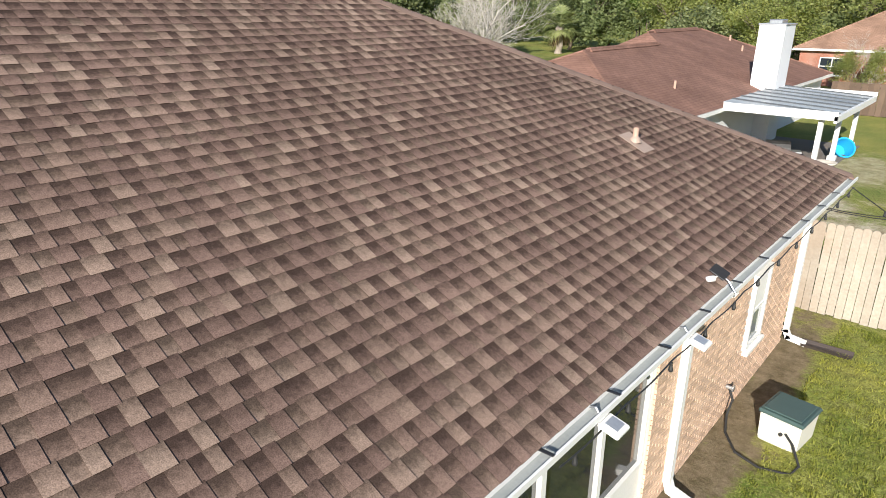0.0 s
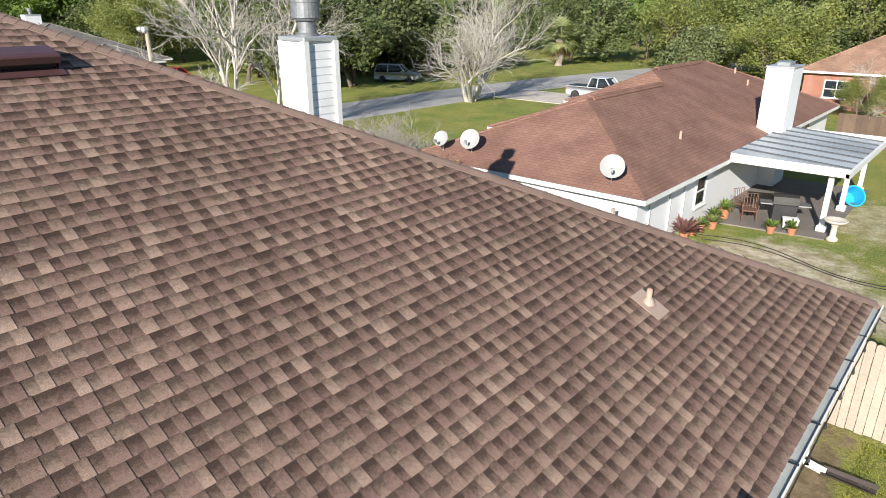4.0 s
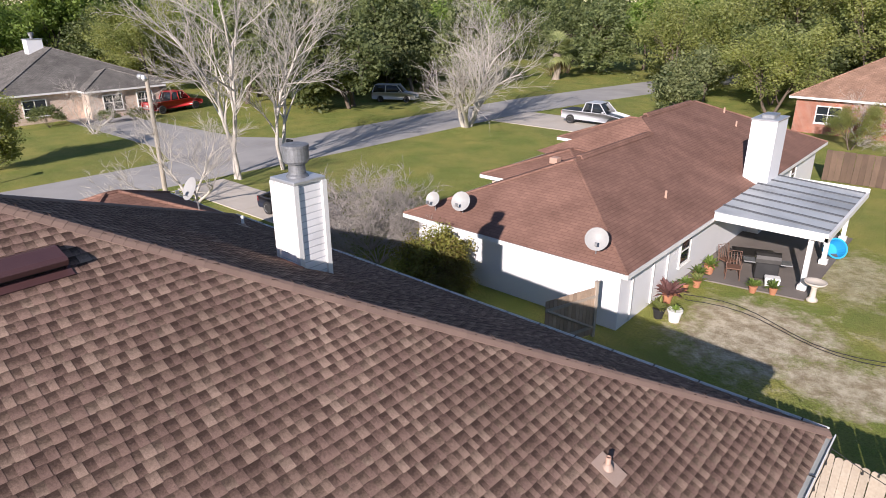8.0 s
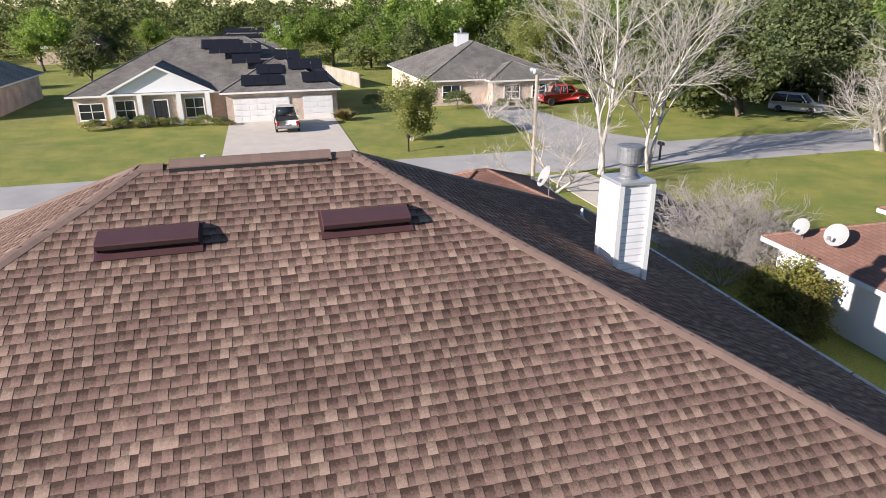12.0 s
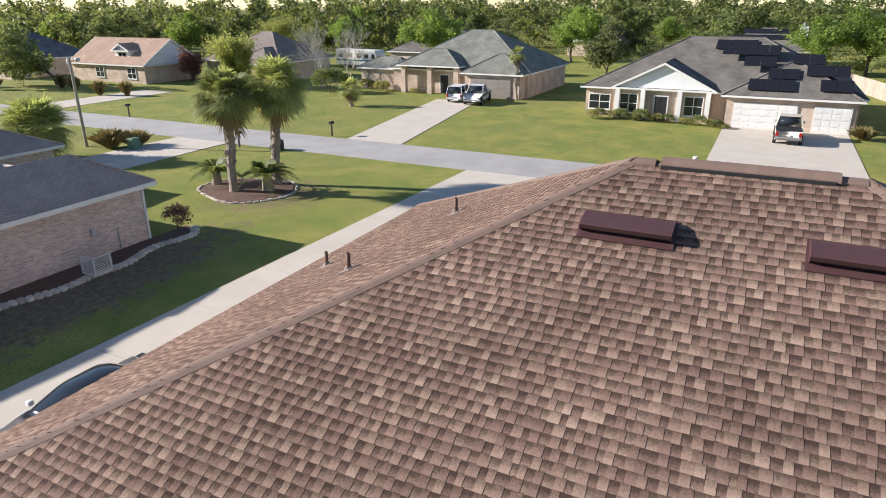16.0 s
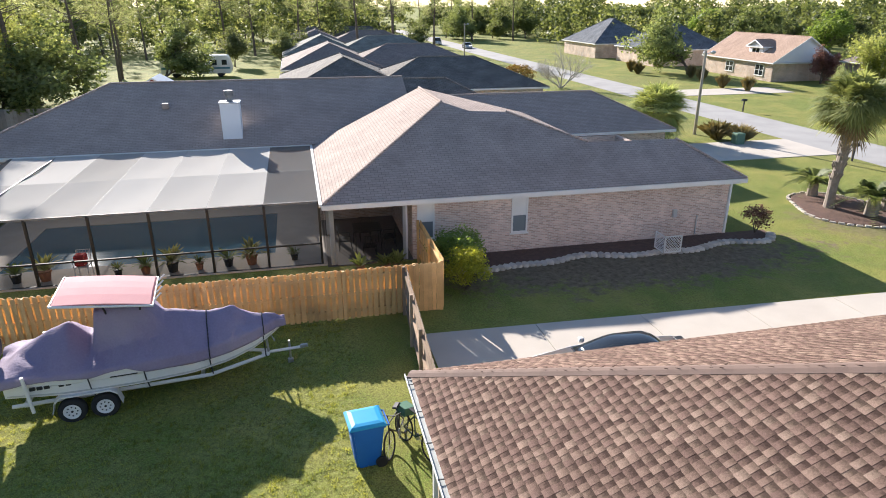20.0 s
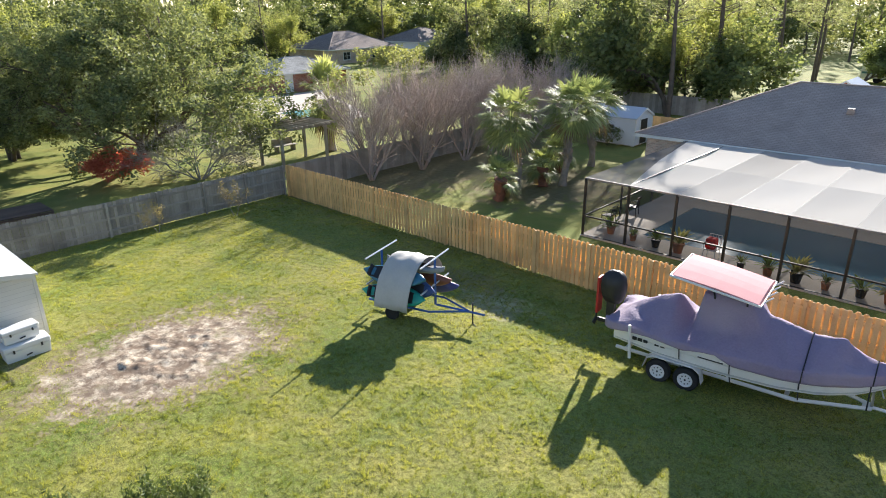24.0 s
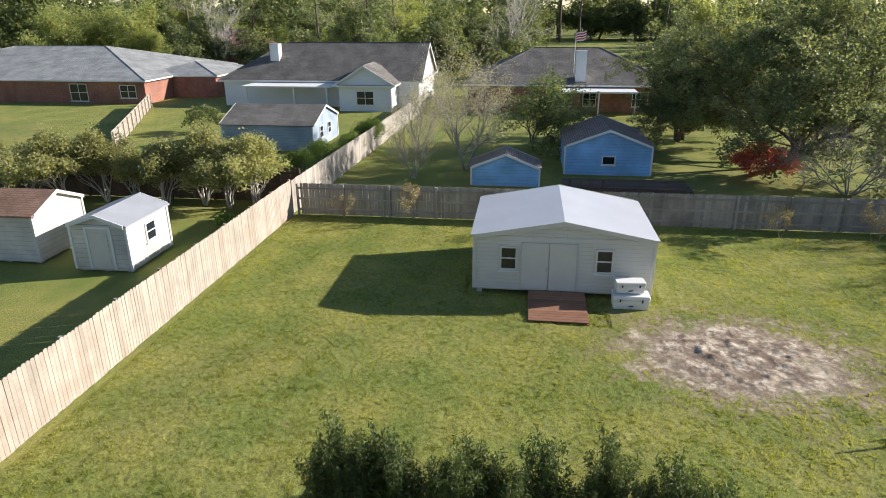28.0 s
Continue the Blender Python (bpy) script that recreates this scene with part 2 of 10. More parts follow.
M["shingle_pale"] = course_mat("pale_grey_shingles", (0.34, 0.35, 0.34), (0.28, 0.29, 0.285), (0.15, 0.15, 0.15), 0.30, 0.145, gap=0.09, bump=0.8)
M["shingle_sand"] = course_mat("sand_shingles", (0.47, 0.34, 0.265), (0.39, 0.275, 0.21), (0.22, 0.15, 0.11), 0.30, 0.145, gap=0.09, bump=0.8, blotch=0.12)
M["siding"] = course_mat("lap_siding", (0.80, 0.80, 0.79), (0.77, 0.77, 0.77), (0.56, 0.57, 0.59), 60.0, 0.13, gap=0.09, bump=0.6, rough=0.5)
M["siding_blue"] = course_mat("blue_siding", (0.29, 0.53, 0.80), (0.265, 0.50, 0.765), (0.17, 0.35, 0.56), 60.0, 0.2, gap=0.05, bump=0.4, rough=0.6)
M["siding_cream"] = course_mat("cream_siding", (0.62, 0.59, 0.52), (0.60, 0.57, 0.50), (0.40, 0.38, 0.33), 60.0, 0.2, gap=0.05, bump=0.5, rough=0.6)
M["wood_new"] = mat("fresh_pine", (0.78, 0.51, 0.225), (0.63, 0.39, 0.16), rough=0.75, scale=2.2, fine=25, bump=0.3, jitter=0.16, c=(0.28, 0.15, 0.06), stain=0.35)
M["wood_grey"] = mat("weathered_pine", (0.40, 0.36, 0.31), (0.28, 0.25, 0.215), rough=0.9, scale=1.8, fine=22, bump=0.35, jitter=0.2, c=(0.12, 0.105, 0.09), stain=0.4)
M["wood_pale"] = mat("sun_bleached_pine", (0.42, 0.37, 0.305), (0.30, 0.255, 0.205), rough=0.88, scale=1.5, fine=20, bump=0.3, jitter=0.12, c=(0.30, 0.20, 0.13), stain=0.35)
M["bark"] = mat("bark", (0.16, 0.125, 0.095), (0.09, 0.07, 0.055), rough=0.95, scale=3, fine=25, bump=0.6)
M["bark_pale"] = mat("pale_bark", (0.58, 0.54, 0.48), (0.38, 0.345, 0.30), rough=0.9, scale=3, fine=20, bump=0.4)
M["bark_mauve"] = mat("bare_twig_bark", (0.48, 0.39, 0.335), (0.34, 0.27, 0.23), rough=0.9, scale=3, fine=20, bump=0.3)
M["bark_pink"] = mat("twig_bark", (0.33, 0.275, 0.23), (0.22, 0.18, 0.15), rough=0.9, scale=3, fine=20, bump=0.3)
M["wood_tan"] = mat("tan_weathered_boards", (0.40, 0.30, 0.215), (0.29, 0.21, 0.15), rough=0.88, scale=1.8, fine=22, bump=0.3, jitter=0.2, c=(0.14, 0.10, 0.07), stain=0.4)
M["wood_brown"] = mat("brown_stained_boards", (0.15, 0.10, 0.07), (0.10, 0.07, 0.05), rough=0.9, scale=1.5, fine=22, bump=0.3, jitter=0.2)
M["siding_slate"] = course_mat("slate_siding", (0.33, 0.40, 0.47), (0.31, 0.38, 0.45), (0.2, 0.25, 0.3), 60.0, 0.2, gap=0.05, bump=0.4, rough=0.6)
M["patio_rib"] = mat("patio_roof_rib", (0.10, 0.11, 0.12), (0.07, 0.075, 0.08), rough=0.6, scale=2)
M["patio_roof"] = mat("patio_roof_panel", (0.50, 0.53, 0.54), (0.40, 0.43, 0.44), rough=0.45, scale=1.2, c=(0.16, 0.17, 0.18), stain=0.5)


# ---- mesh helpers ----
def metric_uv(bm):
    """UV in metres: u level along each face, v up its slope."""
    lay = bm.loops.layers.uv.new("UVMap")
    up = Vector((0, 0, 1))
    for f in bm.faces:
        f.normal_update()
        h = up.cross(f.normal)
        h = h.normalized() if h.length > 1e-3 else Vector((1, 0, 0))
        v = f.normal.cross(h)
        for lp in f.loops:
            lp[lay].uv = (lp.vert.co.dot(h), lp.vert.co.dot(v))


def mesh_of(name, bm, material, smooth=False):
    metric_uv(bm)
    me = bpy.data.meshes.new(name)
    bm.to_mesh(me)
    bm.free()
    for m in material if isinstance(material, (list, tuple)) else [material]:
        me.materials.append(m)
    if smooth:
        me.polygons.foreach_set("use_smooth", [True] * len(me.polygons))
    return me


def part(name, bm, material, parent=None, label="", smooth=False):
    """Links a bmesh as one mesh object under a thing or part."""
    ob = new(name, mesh_of(name, bm, material, smooth))
    if parent:
        ob.parent = parent
    if label:
        ob["label"] = label
    return ob


def thing(name, label, category, group="", kind="", m=None):
    ob = new(name)
    ob.empty_display_size = 0.2
    if m is not None:
        ob.matrix_basis = m
    return tagged(ob, label, category, group, kind)


def raw(name, verts, faces, material, parent=None, smooth=False):
    me = bpy.data.meshes.new(name)
    me.from_pydata([tuple(v) for v in verts] if not isinstance(verts, np.ndarray) else verts.tolist(), [], faces if not isinstance(faces, np.ndarray) else faces.tolist())
    me.materials.append(material)
    if smooth:
        me.polygons.foreach_set("use_smooth", [True] * len(me.polygons))
    ob = new(name, me)
    if parent:
        ob.parent = parent
    return ob


def box(bm, x0, y0, z0, x1, y1, z1, m=None, bevel=0.0):
    vs = [bm.verts.new((x, y, z)) for z in (z0, z1) for y in (y0, y1) for x in (x0, x1)]
    fs = [bm.faces.new([vs[i] for i in q]) for q in ((0, 2, 3, 1), (4, 5, 7, 6), (0, 1, 5, 4), (2, 6, 7, 3), (0, 4, 6, 2), (1, 3, 7, 5))]
    if bevel:
        es = list({e for f in fs for e in f.edges})
        r = bmesh.ops.bevel(bm, geom=es, offset=bevel, segments=1, affect="EDGES")
        vs = list({v for f in r["faces"] for v in f.verts} | {v for v in vs if v.is_valid})
    if m is not None:
        bmesh.ops.transform(bm, matrix=m, verts=[v for v in vs if v.is_valid])
    return vs


def ring(n, r, z=0.0, sx=1.0, sy=1.0):
    return [(r * sx * math.cos(2 * math.pi * i / n), r * sy * math.sin(2 * math.pi * i / n), z) for i in range(n)]


def loft(bm, rings, close=True, cap=True):
    """Skins a list of rings with the same number of points."""
    rows = [[bm.verts.new(p) for p in r] for r in rings]
    n = len(rows[0])
    for a, b in zip(rows, rows[1:]):
        for i in range(n if close else n - 1):
            j = (i + 1) % n
            bm.faces.new((a[i], a[j], b[j], b[i]))
    if cap and close:
        bm.faces.new(rows[0][::-1])
        bm.faces.new(rows[-1])
    return [v for r in rows for v in r]


def tube(bm, pts, radius, n=8, cap=True):
    """A round bar along pts; radius a number or one per point."""
    pts = [Vector(p) for p in pts]
    rs = radius if isinstance(radius, (list, tuple)) else [radius] * len(pts)
    rings = []
    for i, p in enumerate(pts):
        d = (pts[min(i + 1, len(pts) - 1)] - pts[max(i - 1, 0)]).normalized()
        a = d.cross(Vector((0, 0, 1)) if abs(d.z) < 0.9 else Vector((1, 0, 0))).normalized()
        b = d.cross(a)
        rings.append([p + rs[i] * (math.cos(2 * math.pi * k / n) * a + math.sin(2 * math.pi * k / n) * b) for k in range(n)])
    return loft(bm, rings, True, cap)


def lathe(bm, profile, n=16, m=None):
    """Turns (radius, z) pairs round z."""
    vs = loft(bm, [ring(n, max(r, 1e-4), z) for r, z in profile])
    if m is not None:
        bmesh.ops.transform(bm, matrix=m, verts=vs)
    return vs


def poly_prism(bm, pts, thick):
    """A flat polygon in space given a thickness downwards (dz)."""
    top = [bm.verts.new(p) for p in pts]
    low = [bm.verts.new((p[0], p[1], p[2] - thick)) for p in pts]
    bm.faces.new(top)
    bm.faces.new(low[::-1])
    n = len(pts)
    for i in range(n):
        j = (i + 1) % n
        bm.faces.new((top[j], top[i], low[i], low[j]))


def hip_faces(x0, y0, x1, y1, z, s, gable=""):
    """Roof planes over a rectangle: eaves at z, slope s; gable: sides out of 'nsew' that are gable ends."""
    w, d = x1 - x0, y1 - y0
    if w >= d:
        h = z + s * d / 2
        ym = (y0 + y1) / 2
        a = (x0 if "w" in gable else x0 + d / 2, ym, h)
        b = (x1 if "e" in gable else x1 - d / 2, ym, h)
        fs = {"s": [(x0, y0, z), (x1, y0, z), b, a], "n": [(x1, y1, z), (x0, y1, z), a, b]}
        ends = {"w": [(x0, y1, z), (x0, y0, z), a], "e": [(x1, y0, z), (x1, y1, z), b]}
    else:
        h = z + s * w / 2
        xm = (x0 + x1) / 2
        a = (xm, y0 if "s" in gable else y0 + w / 2, h)
        b = (xm, y1 if "n" in gable else y1 - w / 2, h)
        fs = {"w": [(x0, y1, z), (x0, y0, z), a, b], "e": [(x1, y0, z), (x1, y1, z), b, a]}
        ends = {"s": [(x0, y0, z), (x1, y0, z), a], "n": [(x1, y1, z), (x0, y1, z), b]}
    walls = {}
    for k, v in ends.items():
        if k in gable:
            walls[k] = v
        else:
            fs[k] = v
    return fs, walls, (a, b)


def block_roof(parent, x0, y0, x1, y1, z, s, material, gable="", fascia=True, wall_mat=None, thick=0.16, caps=True):
    """A shingled roof over a rectangle with fascia boards and soffit."""
    fs, walls, rid = hip_faces(x0, y0, x1, y1, z, s, gable)
    bm = bmesh.new()
    for f in fs.values():
        bm.faces.new([bm.verts.new(p) for p in f])
    bmesh.ops.remove_doubles(bm, verts=bm.verts[:], dist=1e-4)
    roof = part("roof", bm, material, parent)
    if caps:
        a, b = Vector(rid[0]), Vector(rid[1])
        ln = [(a, b)] if (a - b).length > 0.1 else []
        for cx, cy in ((x0, y0), (x1, y0), (x1, y1), (x0, y1)):
            c = Vector((cx, cy, z))
            t = a if (c - a).length < (c - b).length else b
            if abs(abs(c.x - t.x) - abs(c.y - t.y)) < 0.01:
                ln.append((c, t))
        for p, q in ln:
            bm = bmesh.new()
            tube(bm, [p, q], 0.07, 6)
            part("ridge_cap", bm, material, roof)
    e = 0.03
    for bx in ((x0 - e, y0 - e, x1 + e, y0), (x0 - e, y1, x1 + e, y1 + e), (x0 - e, y0, x0, y1), (x1, y0, x1 + e, y1)):
        bm = bmesh.new()
        box(bm, bx[0], bx[1], z - thick, bx[2], bx[3], z - 0.004)
        part("fascia", bm, M["white"], roof, "white painted fascia board")
    bm = bmesh.new()
    box(bm, x0, y0, z - thick + 0.01, x1, y1, z - thick + 0.03)
    part("soffit", bm, M["white"], roof)
    for k, tri in walls.items():
        bm = bmesh.new()
        c = {"n": Vector((0, -0.35, 0)), "s": Vector((0, 0.35, 0)), "e": Vector((-0.35, 0, 0)), "w": Vector((0.35, 0, 0))}[k]
        vs = [bm.verts.new(Vector(p) + c) for p in tri]
        bm.faces.new(vs)
        part("gable_wall", bm, wall_mat or M["white_wall"], roof)
        o = {"n": Vector((0, 0.02, 0)), "s": Vector((0, -0.02, 0)), "e": Vector((0.02, 0, 0)), "w": Vector((-0.02, 0, 0))}[k]
        for p, q in ((tri[0], tri[2]), (tri[2], tri[1])):
            p, q = Vector(p) + o, Vector(q) + o
            dn = Vector((0, 0, thick))
            ins = -o.normalized() * 0.05
            f = [p - dn * 1.1, q - dn * 1.1, q + Vector((0, 0, 0.01)), p + Vector((0, 0, 0.01))]
            bm = bmesh.new()
            loft(bm, [[v for v in f], [v + ins for v in f]])
            part("rake_board", bm, M["white"], roof, "white painted rake board")
    return roof


def wall_box(parent, x0, y0, x1, y1, z0, z1, material, t=0.2, name="wall"):
    """Four outer walls of a block, with thickness."""
    for a in ((x0, y0, x1, y0 + t), (x0, y1 - t, x1, y1), (x0, y0 + t, x0 + t, y1 - t), (x1 - t, y0 + t, x1, y1 - t)):
        bm = bmesh.new()
        box(bm, a[0], a[1], z0, a[2], a[3], z1)
        part(name, bm, material, parent)


def side_pose(x, y, z, side):
    """A frame whose -y looks out of a wall's side."""
    return pose(x, y, z, 0, 0, {"s": 0, "e": 90, "n": 180, "w": 270}[side])


def window(parent, x, y, z, w, h, side, cols=1, rows=2, blind=None, frame=None, name="window", pane=None):
    """A framed window on a wall's face: casing, sashes, glass, sill."""
    m = side_pose(x, y, z, side)
    f = 0.07
    bm = bmesh.new()
    corners = ((-1, 0), (1, 0), (1, 1), (-1, 1), (-1, 0))
    loft(bm, [[(i * (w / 2 + o), d, j * h + (o if j else -o)) for o, d in ((0, -0.05), (f, -0.05), (f, 0.05), (0, 0.05))] for i, j in corners], True, False)
    bmesh.ops.remove_doubles(bm, verts=bm.verts[:], dist=1e-5)
    bmesh.ops.recalc_face_normals(bm, faces=bm.faces[:])
    bmesh.ops.transform(bm, matrix=m, verts=bm.verts[:])
    win = part(name, bm, frame or M["white"], parent)
    bars = [(-w / 2 + w * i / cols - 0.03, -0.04, 0, -w / 2 + w * i / cols + 0.03, 0.03, h) for i in range(1, cols)]
    bars += [(-w / 2, -0.035, h * i / rows - 0.025, w / 2, 0.028, h * i / rows + 0.025) for i in range(1, rows)]
    for bar in bars:
        bm = bmesh.new()
        box(bm, *bar, m)
        part("glazing_bar", bm, frame or M["white"], win)
    bm = bmesh.new()
    box(bm, -w / 2, -0.012, 0, w / 2, 0.012, h, m)
    part("pane", bm, pane or M["glass"], win)
    if blind:
        bm = bmesh.new()
        box(bm, -w / 2, -0.022, h * (1 - blind), w / 2, -0.014, h, m)
        part("blind", bm, M["white"], win, "white blind")
    bm = bmesh.new()
    box(bm, -w / 2 - 0.12, -0.1, -f - 0.05, w / 2 + 0.12, 0.03, -f - 0.004, m)
    part("sill", bm, M["white"], win)
    return win


def door(parent, x, y, z, w, h, side, material, glass=False, name="door", panels=(2, 3)):
    m = side_pose(x, y, z, side)
    bm = bmesh.new()
    f = 0.09
    for b in ((-w / 2 - f, -0.05, h, w / 2 + f, 0.05, h + f), (-w / 2 - f, -0.05, 0, -w / 2, 0.05, h), (w / 2, -0.05, 0, w / 2 + f, 0.05, h)):
        box(bm, *b, m)
    d = part(name, bm, M["white"], parent)
    bm = bmesh.new()
    box(bm, -w / 2, -0.015, 0.01, w / 2, 0.03, h, m)
    c, r = panels
    for i in range(c):
        for j in range(r):
            a, b = w / c, h / r
            box(bm, -w / 2 + a * i + a * 0.12, -0.03, b * j + b * 0.1, -w / 2 + a * (i + 1) - a * 0.12, -0.01, b * (j + 1) - b * 0.1, m)
    part("door_leaf", bm, material, d)
    bm = bmesh.new()
    lathe(bm, [(0.012, 0), (0.03, 0.02), (0.03, 0.05), (0.01, 0.06)], 8, m @ pose(w / 2 - 0.09, -0.02, 1.0, 90))
    part("handle", bm, M["steel"], d)
    return d


def chimney(parent, x0, y0, x1, y1, z0, z1, material, cap=True, corner=None, flue=True):
    bm = bmesh.new()
    box(bm, x0, y0, z0, x1, y1, z1)
    ch = part("chimney", bm, material, parent)
    bm = bmesh.new()
    e = 0.045
    box(bm, x0 - e, y0 - e, z1, x1 + e, y1 + e, z1 + 0.07, bevel=0.015)
    part("chimney_cap", bm, M["alu"], ch)
    if corner:
        for cx in (x0, x1):
            for cy in (y0, y1):
                bm = bmesh.new()
                box(bm, cx - 0.05, cy - 0.05, z0, cx + 0.05, cy + 0.05, z1)
                part("corner_trim", bm, corner, ch)
    if flue:
        cx, cy = (x0 + x1) / 2, (y0 + y1) / 2
        bm = bmesh.new()
        lathe(bm, [(0.21, 0), (0.19, 0.03), (0.155, 0.06), (0.15, 0.26), (0.01, 0.26)], 24, Matrix.Translation((cx, cy, z1 + 0.065)))
        fl_ = part("flue", bm, M["flue"], ch, "galvanised round flue")
        bm = bmesh.new()
        lathe(bm, [(0.14, 0.24), (0.20, 0.25), (0.215, 0.28), (0.235, 0.29), (0.235, 0.53), (0.245, 0.535), (0.245, 0.57), (0.23, 0.58), (0.001, 0.595)], 24, Matrix.Translation((cx, cy, z1 + 0.065)))
        part("flue_cap", bm, M["flue"], fl_, "dull galvanised drum cap")
    return ch


# ---- ground, road, paving ----
def ground_mat():
    m = bpy.data.materials.new("lawn")
    m.use_nodes = True
    n, l = m.node_tree.nodes, m.node_tree.links
    p = n["Principled BSDF"]
    p.inputs["Roughness"].default_value = 0.95
    p.inputs["Specular IOR Level"].default_value = 0.15
    geo = n.new("ShaderNodeNewGeometry")

    def nz(scale, detail=5, rough=0.6):
        t = n.new("ShaderNodeTexNoise")
        t.inputs["Scale"].default_value, t.inputs["Detail"].default_value, t.inputs["Roughness"].default_value = scale, detail, rough
        l.new(geo.outputs["Position"], t.inputs["Vector"])
        return t.outputs[0]

    def rng(v, a, b, c=0.0, d=1.0):
        r = n.new("ShaderNodeMapRange")
        for k, x in zip(("From Min", "From Max", "To Min", "To Max"), (a, b, c, d)):
            r.inputs[k].default_value = x
        l.new(v, r.inputs["Value"])
        return r.outputs[0]

    def mixc(f, a, b):
        x = n.new("ShaderNodeMix")
        x.data_type = "RGBA"
        for s, v in (("Factor", f), ("A", a), ("B", b)):
            if isinstance(v, tuple):
                x.inputs[s].default_value = (*v, 1)
            else:
                l.new(v, x.inputs[s])
        return x.outputs["Result"]

    col = mixc(rng(nz(0.3, 6, 0.6), 0.38, 0.62), (0.165, 0.235, 0.038), (0.38, 0.345, 0.085))
    col = mixc(rng(nz(0.07, 6, 0.65), 0.5, 0.62, 0.0, 0.45), col, (0.25, 0.215, 0.095))
    col = mixc(rng(nz(0.55, 7, 0.65), 0.46, 0.64, 0.0, 0.55), col, (0.095, 0.185, 0.026))
    col = mixc(rng(nz(0.9, 8, 0.72), 0.52, 0.76), col, (0.29, 0.28, 0.09))
    col = mixc(rng(nz(14.0, 8, 0.85), 0.45, 0.56, 0.0, 0.85), col, (0.085, 0.085, 0.026))
    col = mixc(rng(nz(30.0, 4, 0.85), 0.5, 0.62, 0.0, 0.85), col, (0.40, 0.41, 0.135))
    # bare sandy spots: centre x, y, half sizes, colour
    spots = ((17.9, -5.1, 2.6, 3.5, 1.0), (-5.2, 21.3, 2.5, 2.9, 0.8), (-2.2, 19.9, 2.0, 1.5, 0.75), (12.6, -14.4, 1.6, 1.1, 0.4), (-3.6, 28.5, 1.5, 3.0, 0.5), (1.2, 23.5, 3.0, 1.3, 0.6), (40.0, -21.5, 3.0, 1.5, 0.3))
    pos = n.new("ShaderNodeSeparateXYZ")
    l.new(geo.outputs["Position"], pos.inputs[0])
    edge = rng(nz(1.1, 9, 0.8), 0.28, 0.72, -0.75, 0.75)
    total, earth = None, None

    def op(kind, a, b):
        x = n.new("ShaderNodeMath")
        x.operation = kind
        for i, v in enumerate((a, b)):
            if isinstance(v, (int, float)):
                x.inputs[i].default_value = v
            else:
                l.new(v, x.inputs[i])
        return x.outputs[0]

    for cx, cy, rx, ry, k in spots:
        dx = op("DIVIDE", op("SUBTRACT", pos.outputs[0], cx), rx)
        dy = op("DIVIDE", op("SUBTRACT", pos.outputs[1], cy), ry)
        d = op("SQRT", op("ADD", op("MULTIPLY", dx, dx), op("MULTIPLY", dy, dy)), 0.0)
        f = rng(op("ADD", d, edge), 1.15, 0.6, 0.0, k)
        total = f if total is None else op("MAXIMUM", total, f)
    for cx, cy, rx, ry, k in ((-13.0, -20.4, 8.5, 2.5, 0.95), (17.9, -5.1, 3.0, 4.0, 0.8), (-27.0, -22.5, 3.5, 3.0, 0.6), (28.5, -30.0, 5.0, 12.0, 0.7), (20.5, -29.0, 4.5, 5.0, 0.7), (14.5, -15.5, 1.4, 0.8, 0.5), (-1.95, 9.2, 0.5, 4.8, 0.9)):
        dx = op("DIVIDE", op("SUBTRACT", pos.outputs[0], cx), rx)
        dy = op("DIVIDE", op("SUBTRACT", pos.outputs[1], cy), ry)
        d = op("SQRT", op("ADD", op("MULTIPLY", dx, dx), op("MULTIPLY", dy, dy)), 0.0)
        f = rng(op("ADD", d, edge), 1.15, 0.7, 0.0, k)
        earth = f if earth is None else op("MAXIMUM", earth, f)
    col0 = mixc(earth, col, mixc(rng(nz(4.0, 8, 0.8), 0.4, 0.65), (0.12, 0.09, 0.058), (0.27, 0.205, 0.145)))
    sand = mixc(rng(nz(2.0, 8, 0.8), 0.42, 0.6), (0.33, 0.25, 0.18), (0.70, 0.61, 0.47))
    col = mixc(total, col0, sand)
    pit = op("MULTIPLY", op("MULTIPLY", total, earth), rng(nz(1.5, 8, 0.8), 0.44, 0.53))
    col = mixc(pit, col, (0.15, 0.105, 0.075))
    l.new(col, p.inputs["Base Color"])
    b = n.new("ShaderNodeBump")
    b.inputs["Strength"].default_value, b.inputs["Distance"].default_value = 0.6, 0.05
    l.new(nz(7.0, 9, 0.8), b.inputs["Height"])
    l.new(b.outputs[0], p.inputs["Normal"])
    return m


M["lawn"] = ground_mat()
bm = bmesh.new()
bm.faces.new([bm.verts.new(v) for v in ((-1600, -1600, 0), (1600, -1600, 0), (1600, 1600, 0), (-1600, 1600, 0))])
tagged(part("ground", bm, M["lawn"]), "mown green lawn with yellowed and sandy patches", "lawn", "", "structure")


def sheet(name, pts, material, label, category, top=0.02, bed=0.10):
    bm = bmesh.new()
    poly_prism(bm, [(x, y, top) for x, y in pts], bed)
    return tagged(part(name, bm, material), label, category, "", "structure")


sheet("road", [(-42.3, -260), (-37.0, -260), (-37.0, 9), (-36.2, 16), (-35.4, 30), (-35.2, 50), (-33.5, 62), (-30, 80), (-22, 100), (-12, 120), (0, 140), (-8, 146), (-20, 124), (-30, 102), (-37, 82), (-41, 60), (-42.0, 45), (-42.3, 10)], M["asphalt"], "grey worn asphalt residential street", "road", 0.012)
sheet("side_road", [(-42.2, 21), (-42.2, 31), (-46, 28.5), (-60, 27.5), (-95, 30), (-95, 24), (-60, 22.5), (-47, 22.5)], M["asphalt"], "grey asphalt side street joining the road", "road", 0.016)


